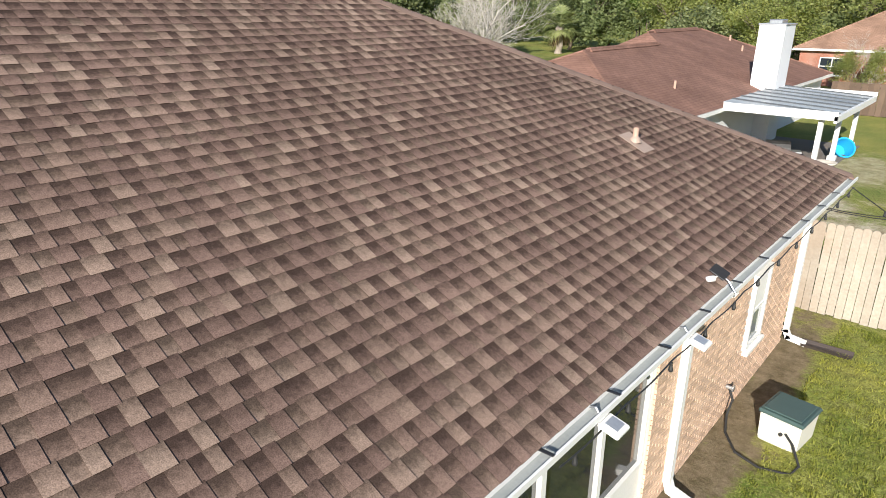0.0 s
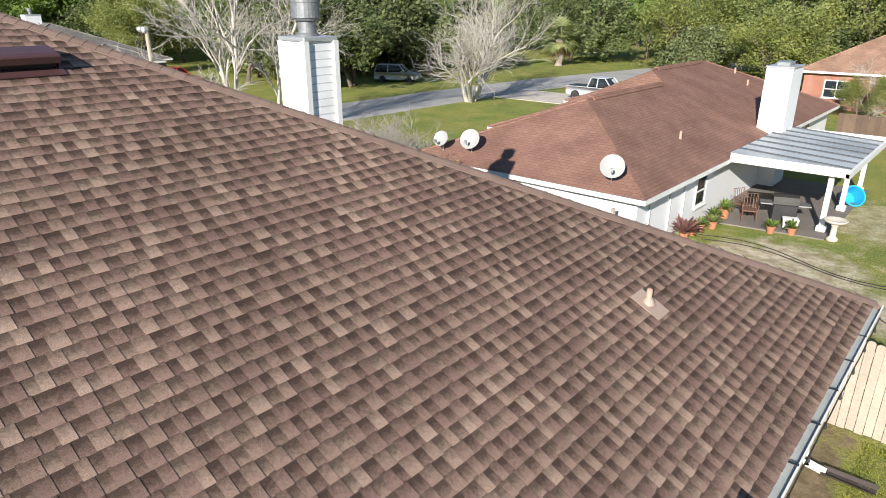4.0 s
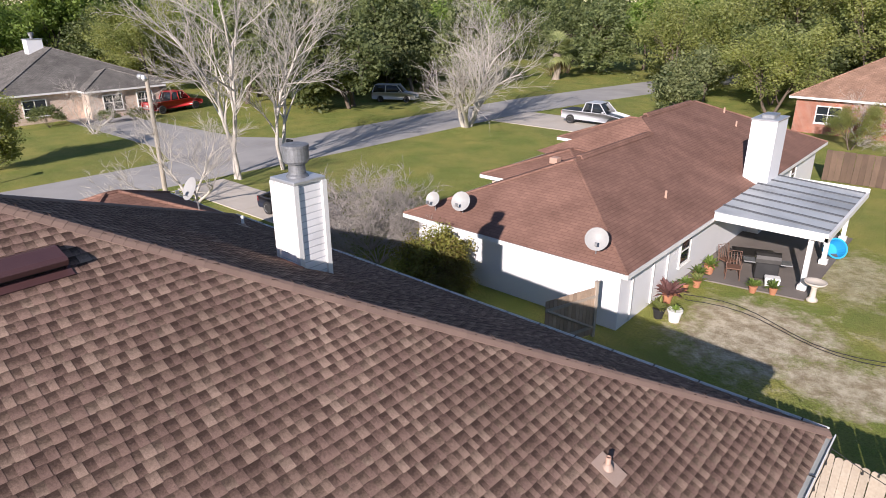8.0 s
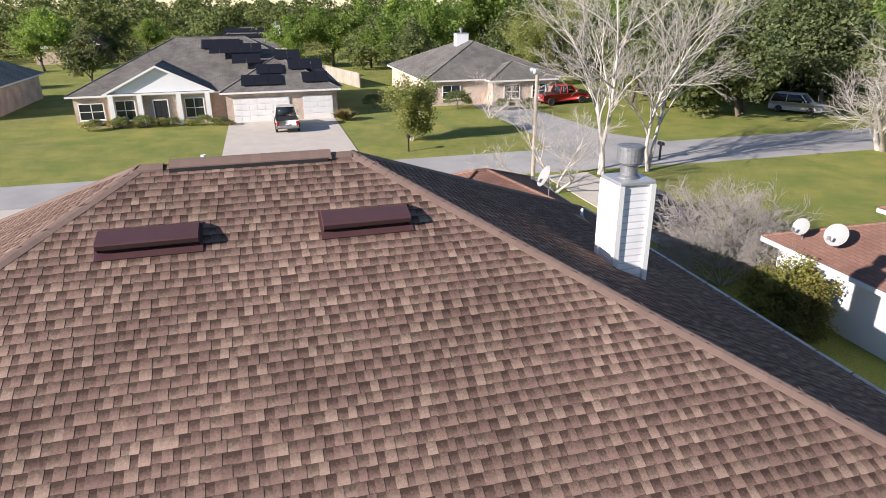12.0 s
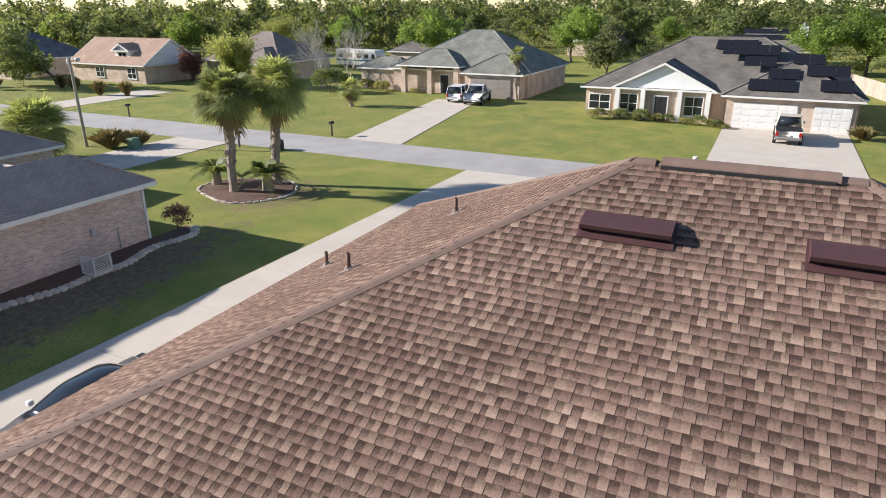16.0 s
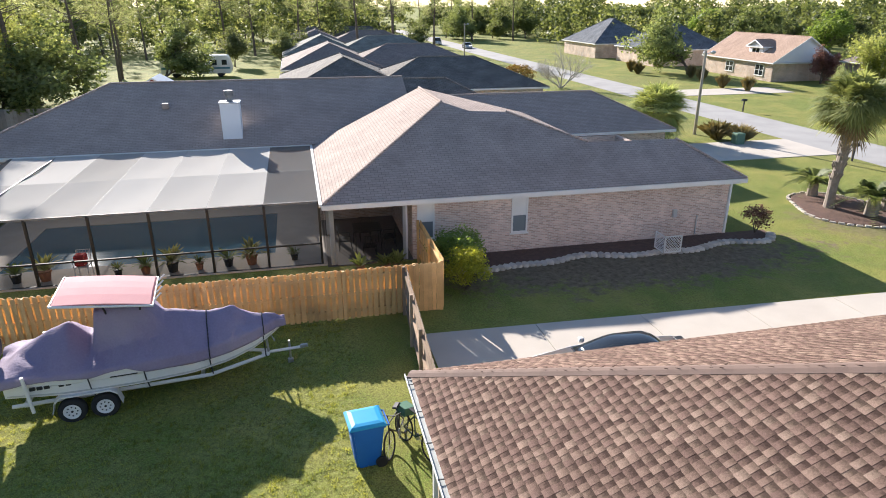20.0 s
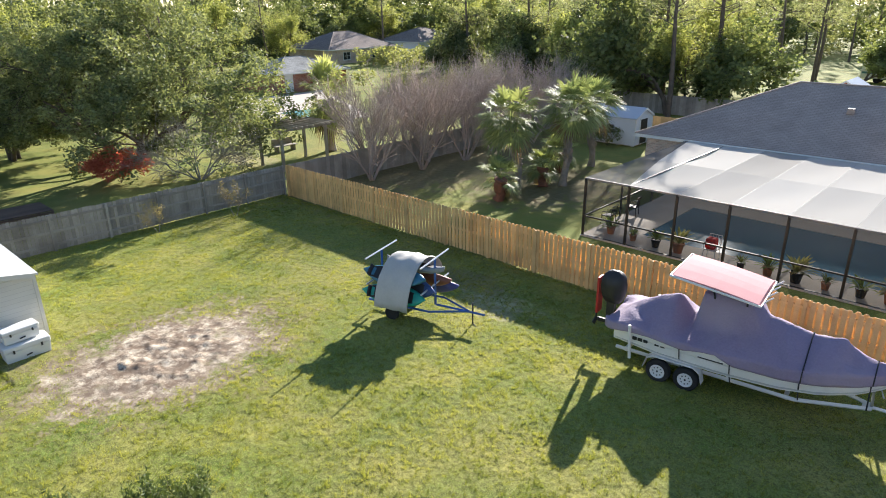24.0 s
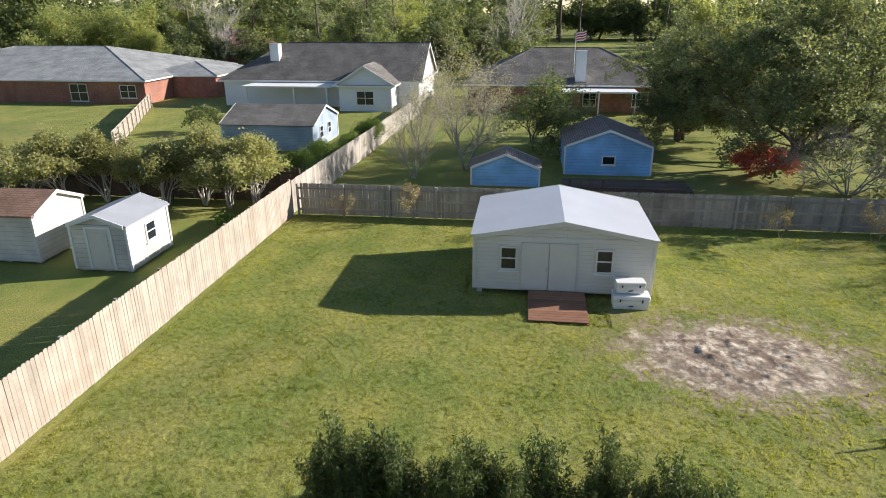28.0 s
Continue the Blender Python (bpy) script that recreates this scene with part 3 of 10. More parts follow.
def slabs(name, x0, x1, y0, y1, n, label, group="", skew=0.0, flare=0.0):
    """A concrete drive cast in n slabs with open joints."""
    d = thing(name, label, "driveway", group, "structure")
    w = (x1 - x0) / n
    for i in range(n):
        bm = bmesh.new()
        a, b = x0 + i * w + 0.012, x0 + (i + 1) * w - 0.012
        s0, s1 = skew * (a - x0), skew * (b - x0)
        poly_prism(bm, [(a, y0 + s0 + flare * (a - x0), 0.035), (b, y0 + s1 + flare * (b - x0), 0.035), (b, y1 + s1, 0.035), (a, y1 + s0, 0.035)], 0.12)
        part("slab", bm, M["concrete"], d)
    return d


slabs("driveway", -37.0, -3.4, -15.0, -10.2, 9, "pale concrete driveway along the house, cast in slabs", flare=-0.036)
slabs("driveway", -61.0, -42.3, -1.4, 8.0, 4, "wide pale concrete driveway in front of a double garage")
slabs("driveway", -66.0, -42.3, -32.0, -27.0, 6, "pale concrete driveway with parked cars", skew=0.17)
slabs("driveway", -37.0, -24.0, -41.0, -35.5, 3, "pale concrete driveway of the grey-roofed house")
slabs("driveway", -58.0, -42.3, -70.0, -65.0, 3, "pale concrete driveway across the street")
slabs("driveway", -35.3, -22.5, 17.9, 20.8, 4, "pale concrete driveway beside the bare shrubs")
slabs("driveway", -35.0, -22.0, 47.0, 53.0, 3, "pale concrete driveway of the brown-roofed house")

# ---- the house under the camera ----
EX, WX, SY, NY, EZ, SL = -1.77, -20.0, -9.17, 12.42, 3.12, 0.4923
RX, RS, RN, RZ = -10.88, -0.055, 3.31, 7.605
KS = math.hypot(1, SL)
COURSE = 0.1545
home = thing("house", "single-storey brick house with a brown architectural-shingle hip roof", "house")


def shingle_mat(name, island):
    """Laminated asphalt shingle: each tab one blend of browns, its printed shadow band at the head; slot shade is
    coloured in too.
    """
    m = bpy.data.materials.new(name)
    m.use_nodes = True
    n, l = m.node_tree.nodes, m.node_tree.links
    p = n["Principled BSDF"]
    p.inputs["Roughness"].default_value = 0.9
    p.inputs["Specular IOR Level"].default_value = 0.05
    geo = n.new("ShaderNodeNewGeometry")
    rnd = geo.outputs["Random Per Island"] if island else n.new("ShaderNodeObjectInfo").outputs["Random"]
    ramp = n.new("ShaderNodeValToRGB")
    ramp.color_ramp.interpolation = "LINEAR"
    e = ramp.color_ramp.elements
    e[0].position, e[0].color = 0.0, (0.157, 0.103, 0.083, 1)
    e[1].position, e[1].color = 1.0, (0.272, 0.195, 0.15, 1)
    for pos, c in ((0.3, (0.18, 0.118, 0.095, 1)), (0.6, (0.203, 0.137, 0.107, 1)), (0.85, (0.241, 0.168, 0.129, 1))):
        x = e.new(pos)
        x.color = c
    l.new(rnd, ramp.inputs[0])
    uv = n.new("ShaderNodeUVMap")
    sp = n.new("ShaderNodeSeparateXYZ")
    l.new(uv.outputs[0], sp.inputs[0])
    gr = n.new("ShaderNodeTexNoise")
    gr.inputs["Scale"].default_value, gr.inputs["Detail"].default_value = 28.0, 4
    l.new(geo.outputs["Position"], gr.inputs["Vector"])
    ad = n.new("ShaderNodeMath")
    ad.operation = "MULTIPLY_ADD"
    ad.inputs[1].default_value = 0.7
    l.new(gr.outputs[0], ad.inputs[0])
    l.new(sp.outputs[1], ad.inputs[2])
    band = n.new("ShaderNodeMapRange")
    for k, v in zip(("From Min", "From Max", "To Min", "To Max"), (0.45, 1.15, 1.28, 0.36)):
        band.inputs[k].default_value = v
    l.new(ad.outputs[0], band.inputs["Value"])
    big = n.new("ShaderNodeTexNoise")
    big.inputs["Scale"].default_value, big.inputs["Detail"].default_value = 0.55, 5
    l.new(geo.outputs["Position"], big.inputs["Vector"])
    bg = n.new("ShaderNodeMapRange")
    for k, v in zip(("From Min", "From Max", "To Min", "To Max"), (0.3, 0.7, 0.84, 1.14)):
        bg.inputs[k].default_value = v
    l.new(big.outputs[0], bg.inputs["Value"])
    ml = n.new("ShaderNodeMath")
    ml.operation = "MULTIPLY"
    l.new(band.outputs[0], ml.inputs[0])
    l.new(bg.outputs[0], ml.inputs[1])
    fine = n.new("ShaderNodeTexNoise")
    fine.inputs["Scale"].default_value, fine.inputs["Detail"].default_value = 130.0, 4
    l.new(geo.outputs["Position"], fine.inputs["Vector"])
    fm = n.new("ShaderNodeMapRange")
    for k, v in zip(("From Min", "From Max", "To Min", "To Max"), (0.33, 0.67, 0.7, 1.3)):
        fm.inputs[k].default_value = v
    l.new(fine.outputs[0], fm.inputs["Value"])
    m2 = n.new("ShaderNodeMath")
    m2.operation = "MULTIPLY"
    l.new(ml.outputs[0], m2.inputs[0])
    l.new(fm.outputs[0], m2.inputs[1])
    hs = n.new("ShaderNodeHueSaturation")
    l.new(ramp.outputs[0], hs.inputs["Color"])
    l.new(m2.outputs[0], hs.inputs["Value"])
    l.new(hs.outputs[0], p.inputs["Base Color"])
    b = n.new("ShaderNodeBump")
    b.inputs["Strength"].default_value, b.inputs["Distance"].default_value = 0.5, 0.004
    l.new(fine.outputs[0], b.inputs["Height"])
    l.new(b.outputs[0], p.inputs["Normal"])
    return m


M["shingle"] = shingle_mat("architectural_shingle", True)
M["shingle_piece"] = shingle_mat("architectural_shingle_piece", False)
M["cap"] = mat("cap_shingle", (0.22, 0.15, 0.118), (0.175, 0.118, 0.095), rough=0.85, scale=1.2, fine=90, bump=0.4, jitter=0.07, stain=0.3)
M["deck"] = mat("roof_felt", (0.06, 0.045, 0.04), (0.05, 0.04, 0.035), rough=0.95)
fs, _, _ = hip_faces(WX, SY, EX, NY, EZ, SL)
bm = bmesh.new()
for f in ([(EX, SY, EZ), (EX, NY, EZ), (RX, RN, RZ), (RX, RS, RZ)], [(WX, NY, EZ), (WX, SY, EZ), (RX, RS, RZ), (RX, RN, RZ)], [(WX, SY, EZ), (EX, SY, EZ), (RX, RS, RZ)], [(EX, NY, EZ), (WX, NY, EZ), (RX, RN, RZ)]):
    bm.faces.new([bm.verts.new(p) for p in f])
bmesh.ops.remove_doubles(bm, verts=bm.verts[:], dist=1e-3)
main_roof = part("roof", bm, M["deck"], home, "brown architectural shingle hip roof")


def tab(u0, u1, v0, v1, lift, thick, w0=None, w1=None):
    """A shingle tab in face coordinates: (u, v, out of plane); wedge, thick at the butt."""
    w0, w1 = u0 if w0 is None else w0, u1 if w1 is None else w1
    return [(u0, v0, lift + thick), (u1, v0, lift + thick), (w1, v1, lift + 0.0015), (w0, v1, lift + 0.0015), (u0, v0, lift - 0.004), (u1, v0, lift - 0.004), (w1, v1, lift - 0.006), (w0, v1, lift - 0.006)]


TAB_FACES = ((0, 1, 2, 3), (4, 5, 1, 0), (5, 6, 2, 1), (7, 4, 0, 3))
# slots sit further down the band than teeth: their shade is in the colour
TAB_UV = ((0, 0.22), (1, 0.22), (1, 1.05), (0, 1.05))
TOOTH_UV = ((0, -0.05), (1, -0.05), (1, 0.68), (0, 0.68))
# butts: black asphalt edge, with the course's shadow line put into the colour
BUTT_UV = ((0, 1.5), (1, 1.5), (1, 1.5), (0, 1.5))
pieces = []


def shingle_face(o, du, dv, width, run, cut0, cut1, seed, near=None):
    """Courses of laminated shingles on one roof plane: o the eave corner, du along the eave, dv up the slope."""
    rng = random.Random(seed)
    o, du, dv = Vector(o), Vector(du), Vector(dv)
    nn = du.cross(dv)
    mtx = Matrix(((du.x, dv.x, nn.x, o.x), (du.y, dv.y, nn.y, o.y), (du.z, dv.z, nn.z, o.z), (0, 0, 0, 1)))
    V, F, U = [], [], []
    for i in range(int(run / COURSE) + 1):
        v0 = i * COURSE - (0.026 if i == 0 else 0.02)
        v1 = min(v0 + COURSE + 0.012, run)
        lo, hi = max(v0, 0) * cut0, width - max(v0, 0) * cut1
        u = lo - rng.random() * 0.15
        tooth = rng.random() < 0.5
        while u < hi:
            w = rng.uniform(0.085, 0.15) if tooth else rng.uniform(0.08, 0.14)
            a, b = max(u, lo), min(u + w, hi)
            u += w
            if b - a > 0.02:
                w0, w1 = max(a, v1 * cut0), min(b, width - v1 * cut1)
                if w0 > w1:
                    w0 = w1 = b if v1 * cut0 > b else a
                if tooth:
                    t = tab(a, b, v0 - rng.uniform(0, 0.002), v1, 0.005, rng.uniform(0.0045, 0.0065), w0, w1)
                else:
                    t = tab(a, b, v0 + rng.uniform(0.0, 0.002), v1, 0.002, 0.0035, w0, w1)
                if near and near[0] <= i < near[1] and near[2] < a < near[3]:
                    pieces.append((mtx, t, tooth))
                else:
                    k = len(V)
                    V += [mtx @ Vector(q) for q in t]
                    for f in TAB_FACES:
                        F.append([k + j for j in f])
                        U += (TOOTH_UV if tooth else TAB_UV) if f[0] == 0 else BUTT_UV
            tooth = not tooth if rng.random() < 0.95 else tooth
    me = bpy.data.meshes.new("shingles")
    me.from_pydata(V, [], F)
    me.uv_layers.new(name="UVMap").data.foreach_set("uv", [c for q in U for c in q])
    me.materials.append(M["shingle"])
    ob = new("shingles", me)
    ob.parent = main_roof
    return tagged(ob, "brown and tan laminated asphalt shingles", "", "", "stuff")


RUN = (EX - RX) * KS
ck = 1 / KS
shingle_face((EX, SY, EZ), (0, 1, 0), (-ck, 0, SL * ck), NY - SY, RUN, ck, ck, 11, near=(7, 19, 9.6, 13.6))
shingle_face((WX, SY, EZ), (1, 0, 0), (0, ck, SL * ck), EX - WX, (RS - SY) * KS, ck, ck, 12)
shingle_face((EX, NY, EZ), (-1, 0, 0), (0, -ck, SL * ck), EX - WX, (NY - RN) * KS, ck, ck, 13)
shingle_face((WX, NY, EZ), (0, -1, 0), (ck, 0, SL * ck), NY - SY, 6.0, ck, ck, 14)


def cap_line(p, q, name="ridge_cap", spread=0.15, droop=0.06, rise=0.02):
    """Overlapping bent cap shingles along a hip or ridge."""
    p, q = Vector(p), Vector(q)
    d = (q - p).normalized()
    side = d.cross(Vector((0, 0, 1))).normalized()
    up = side.cross(d)
    n = int((q - p).length / 0.155)
    bm = bmesh.new()
    L = 0.20
    prof = [(-spread, -droop), (-spread * 0.45, -droop * 0.28), (0, 0), (spread * 0.45, -droop * 0.28), (spread, -droop)]
    rows = [[(s, L * t, z + (0.006 if t == 0 else 0.0)) for s, z in prof] for t in (0, 1)]
    a = [[bm.verts.new(v) for v in r] for r in rows]
    low = [bm.verts.new((s, 0, z - 0.006)) for s, z in prof]
    for i in range(4):
        bm.faces.new((a[0][i], a[0][i + 1], a[1][i + 1], a[1][i]))
        bm.faces.new((low[i], low[i + 1], a[0][i + 1], a[0][i]))
    for i in (0, 4):
        e0, e1 = a[0][i].co, a[1][i].co
        bm.faces.new((a[0][i], a[1][i], bm.verts.new((e1.x * 1.01, e1.y, e1.z - 0.035)), bm.verts.new((e0.x * 1.01, e0.y, e0.z - 0.035))))
    lay = bm.loops.layers.uv.new("UVMap")
    for f in bm.faces:
        for lp in f.loops:
            lp[lay].uv = (0.5, 0.25)
    me = bpy.data.meshes.new(name)
    bm.to_mesh(me)
    bm.free()
    me.materials.append(M["cap"])
    for i in range(n):
        c = p + d * (i * 0.155) + up * rise
        ob = new(name, me)
        ob.matrix_basis = Matrix(((side.x, d.x, up.x, c.x), (side.y, d.y, up.y, c.y), (side.z, d.z, up.z, c.z), (0, 0, 0, 1)))
        ob.parent = main_roof


cap_line((EX, NY, EZ), (RX, RN, RZ), "hip_cap")
cap_line((EX, SY, EZ), (RX, RS, RZ), "hip_cap")
cap_line((WX, SY, EZ), (RX, RS, RZ), "hip_cap")
cap_line((WX, NY, EZ), (RX, RN, RZ), "hip_cap")
cap_line((RX, RS, RZ), (RX, RS + 0.4, RZ))
cap_line((RX, RN - 0.4, RZ), (RX, RN, RZ))
bm = bmesh.new()
loft(bm, [[(RX + s * 0.2, y, RZ - 0.09), (RX + s * 0.2, y, RZ - 0.035), (RX, y, RZ + 0.06), (RX - s * 0.2, y, RZ - 0.035), (RX - s * 0.2, y, RZ - 0.09)] for s, y in ((1, RS + 0.45), (1, RN - 0.45))])
rv = part("ridge_vent", bm, M["black"], main_roof, "low dark ridge vent under cap shingles")
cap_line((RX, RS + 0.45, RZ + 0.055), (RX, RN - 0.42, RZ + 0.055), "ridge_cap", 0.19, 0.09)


def on_east(x):
    return EZ + (EX - x) * SL


def roof_vent(y0, y1, x):
    """Brown sheet-metal off-ridge exhaust hood, open on its lower side."""
    th = math.degrees(math.atan(SL))
    m = pose(x, (y0 + y1) / 2, on_east(x) + 0.015, 0, th, 0)
    w = (y1 - y0) / 2
    bm = bmesh.new()
    box(bm, -0.3, -w - 0.05, 0, 0.3, w + 0.05, 0.012, m)
    v = part("roof_vent", bm, M["vent"], main_roof, "brown sheet-metal off-ridge roof vent")
    bm = bmesh.new()
    prof = [(-0.27, 0.01), (-0.24, 0.07), (-0.14, 0.135), (0.12, 0.19), (0.185, 0.195), (0.2, 0.18), (0.2, 0.10), (0.19, 0.10), (0.185, 0.17), (0.12, 0.17), (-0.12, 0.12), (-0.22, 0.06), (-0.25, 0.01)]
    loft(bm, [[m @ Vector((px, s * w, pz)) for px, pz in prof] for s in (-1, 1)])
    for s in (-1, 1):
        e = [m @ Vector((px, s * w, pz)) for px, pz in ((-0.27, 0.01), (-0.24, 0.07), (-0.14, 0.135), (0.12, 0.19), (0.185, 0.195), (0.2, 0.18), (0.2, 0.10), (0.15, 0.01))]
        f = [m @ Vector((px, s * (w + 0.012), pz)) for px, pz in ((-0.27, 0.01), (-0.24, 0.07), (-0.14, 0.135), (0.12, 0.19), (0.185, 0.195), (0.2, 0.18), (0.2, 0.10), (0.15, 0.01))]
        loft(bm, [e, f])
    part("hood", bm, M["vent"], v)
    bm = bmesh.new()
    box(bm, 0.12, -w + 0.01, 0.014, 0.14, w - 0.01, 0.12, m)
    part("grille", bm, M["black"], v)


M["vent"] = mat("brown_vent_metal", (0.085, 0.042, 0.042), (0.07, 0.034, 0.036), rough=0.38, scale=4, bump=0.05, spec=0.5)
roof_vent(-0.45, 0.85, -9.35)
roof_vent(2.6, 3.88, -9.35)


def vent_pipe(x, y, z, h, r, material, flash, nrm):
    bm = bmesh.new()
    lathe(bm, [(r, -0.1), (r, h), (r * 0.8, h), (r * 0.8, h - 0.05), (0.001, h - 0.05)], 14, Matrix.Translation((x, y, z)))
    pp = part("vent_pipe", bm, material, main_roof, "", True)
    bm = bmesh.new()
    m = Matrix.Translation((x, y, z + 0.02)) @ Vector((0, 0, 1)).rotation_difference(Vector(nrm)).to_matrix().to_4x4()
    box(bm, -0.19, -0.16, 0, 0.24, 0.16, 0.006, m)
    lathe(bm, [(r + 0.05, 0.0), (r + 0.03, 0.05), (r + 0.006, 0.08), (r + 0.002, 0.08)], 14, Matrix.Translation((x, y, z + 0.01)))
    part("flashing", bm, flash, pp)


M["pipe_pink"] = mat("weathered_pvc", (0.50, 0.33, 0.25), (0.40, 0.25, 0.19), rough=0.6)
M["flash"] = mat("flashing", (0.42, 0.32, 0.26), (0.34, 0.25, 0.2), rough=0.6)
M["pipe_brown"] = mat("painted_pipe", (0.17, 0.09, 0.06), (0.13, 0.07, 0.05), rough=0.6)
vent_pipe(-3.66, 8.07, on_east(-3.66), 0.2, 0.036, M["pipe_pink"], M["flash"], (SL, 0, 1))
for px, py in ((-9.75, -5.18), (-11.76, -7.27), (-12.74, -4.24)):
    vent_pipe(px, py, EZ + (py - SY) * SL, 0.36, 0.045, M["pipe_brown"], M["shingle_grey"], (0, -SL, 1))
vent_pipe(-13.0, 0.7, RZ + (-13.0 - RX) * SL, 0.72, 0.045, M["white"], M["flash"], (-SL, 0, 1))
vent_pipe(-15.9, 10.34, EZ + (NY - 10.34) * SL, 0.3, 0.04, M["white"], M["flash"], (0, SL, 1))

# chimney with lap siding and round flue
chim = chimney(home, -10.38, 7.80, -9.76, 8.42, 4.6, 6.93, M["siding"], corner=M["white"])
bm = bmesh.new()
box(bm, -10.52, 7.6, 5.22, -9.62, 7.775, 5.46, bevel=0.02)
part("cricket", bm, M["shingle_brown"], chim)

# front gable of the garage wing
block_roof(home, -24.5, 6.0, -18.5, 12.4, 3.05, 0.42, M["shingle_brown"], "w", wall_mat=M["brick_pale"])
wall_box(home, -24.0, 6.4, -19.0, 12.0, 0, 2.9, M["brick_pale"])

# walls: plain core; the brick skin is laid at the end of the file
WALLX = -2.2
M["mortar"] = mat("mortar", (0.50, 0.44, 0.37), (0.42, 0.36, 0.3), rough=0.95, fine=60, bump=0.4)
for nm, a in (("wall_east", (WALLX - 0.24, SY + 0.43, WALLX - 0.012, 0.6)), ("wall_east", (WALLX - 0.24, 6.05, WALLX - 0.012, NY - 0.43)), ("wall_south", (WX + 0.43, SY + 0.43, WALLX - 0.25, SY + 0.65)), ("wall_north", (WX + 0.43, NY - 0.65, WALLX - 0.25, NY - 0.43)), ("wall_west", (WX + 0.43, SY + 0.66, WX + 0.65, NY - 0.66))):
    bm = bmesh.new()
    box(bm, a[0], a[1], 0, a[2], a[3], EZ - 0.2)
    part("wall", bm, M["mortar"] if nm == "wall_east" else M["brick_pale"], home)
bm = bmesh.new()
box(bm, WX, SY, EZ - 0.19, EX - 0.04, NY, EZ - 0.17)
part("soffit", bm, M["white"], home, "white soffit")
bm = bmesh.new()
for a in ((EX - 0.04, SY, EX + 0.0, NY), (WX, SY - 0.025, EX, SY), (WX, NY, EX, NY + 0.025)):
    box(bm, a[0], a[1], EZ - 0.19, a[2], a[3], EZ - 0.012)
part("fascia", bm, M["white"], home, "white fascia board")


def gutter(p, q, label):
    """K-style gutter along an eave, with straps; p to q with the house on its left."""
    p, q = Vector(p), Vector(q)
    d = (q - p).normalized()
    s = d.cross(Vector((0, 0, 1)))
    prof = [(0.0, 0.0), (0.0, -0.115), (0.075, -0.115), (0.1, -0.06), (0.125, -0.045), (0.125, 0.005), (0.108, 0.008), (0.108, -0.012), (0.113, -0.04), (0.09, -0.055), (0.068, -0.105), (0.008, -0.105), (0.008, 0.0)]
    bm = bmesh.new()
    loft(bm, [[e + s * a + Vector((0, 0, b)) for a, b in prof] for e in (p, q)])
    g = part("gutter", bm, M["white"], home, label)
    n = int((q - p).length / 0.9)
    for i in range(n):
        e = p + d * (0.4 + i * 0.9)
        bm = bmesh.new()
        f = [e + s * a + Vector((0, 0, b)) for a, b in ((0.0, 0.004), (0.12, 0.010), (0.12, 0.017), (0.0, 0.012))]
        loft(bm, [f, [v + d * 0.028 for v in f]])
        part("gutter_strap", bm, M["black"], g)
    return g


M["gutter_in"] = mat("gutter_lining", (0.40, 0.42, 0.41), (0.30, 0.32, 0.31), rough=0.6)
gut = gutter((EX + 0.005, SY, EZ - 0.03), (EX + 0.005, NY, EZ - 0.03), "white aluminium gutter with dark straps")
bm = bmesh.new()
box(bm, EX + 0.014, SY + 0.02, EZ - 0.075, EX + 0.1, NY - 0.02, EZ - 0.066)
part("gutter_guard", bm, M["gutter_in"], gut, "grey gutter guard strip")
bm = bmesh.new()
box(bm, EX - 0.02, SY, EZ - 0.034, EX + 0.006, NY, EZ - 0.026)
part("drip_edge", bm, M["white"], main_roof)
gutter((EX, NY + 0.025, EZ - 0.03), (WX, NY + 0.025, EZ - 0.03), "white aluminium gutter on the shaded eave")


def downspout(y, kick):
    bm = bmesh.new()
    x = WALLX + 0.06
    pts = [(EX + 0.01, y, EZ - 0.13), (EX + 0.0, y, EZ - 0.22), (x, y, EZ - 0.5), (x, y, 0.22), (x + 0.05, y + kick * 0.3, 0.1), (x + 0.32, y + kick, 0.06)]
    for a, b in zip(pts, pts[1:]):
        a, b = Vector(a), Vector(b)
        d = (b - a).normalized()
        s = d.cross(Vector((0, 1, 0))).normalized()
        t = d.cross(s)
        f = [s * i * 0.045 + t * j * 0.055 for i, j in ((-1, -1), (1, -1), (1, 1), (-1, 1))]
        loft(bm, [[a - d * 0.03 + v for v in f], [b + d * 0.03 + v for v in f]])
    part("downspout", bm, M["white"], home, "white downspout with elbow at its foot")


downspout(12.0, 0.0)
downspout(6.72, -0.05)
downspout(-8.6, 0.0)
splash = mat("dark_plastic_drain", (0.07, 0.055, 0.05), (0.05, 0.04, 0.035), rough=0.7)
for y in (12.0, -8.6):
    bm = bmesh.new()
    loft(bm, [[(-1.85 + t, y + a, 0.03 + b) for a, b in ((-0.12 - t * 0.03, 0.07), (-0.08, 0.0), (0.08, 0.0), (0.12 + t * 0.03, 0.07), (0.07, 0.02), (-0.07, 0.02))] for t in (0.0, 0.4, 0.8)])
    tagged(part("splash_block", bm, splash), "dark plastic splash trough under a downspout", "splash block", "splash blocks")

# glazed porch bay in the back wall
bm = bmesh.new()
box(bm, WALLX - 0.12, 0.6, 0, WALLX - 0.06, 6.05, 0.8)
porch = part("porch_screen", bm, M["white"], home, "white kick panel under dark porch windows")
for i in range(6):
    y = 0.6 + (6.05 - 0.6) * i / 5
    bm = bmesh.new()
    box(bm, WALLX - 0.14, max(0.6, y - 0.04), 0.862, WALLX - 0.04, min(6.05, y + 0.04), 2.748)
    part("mullion", bm, M["white"], porch)
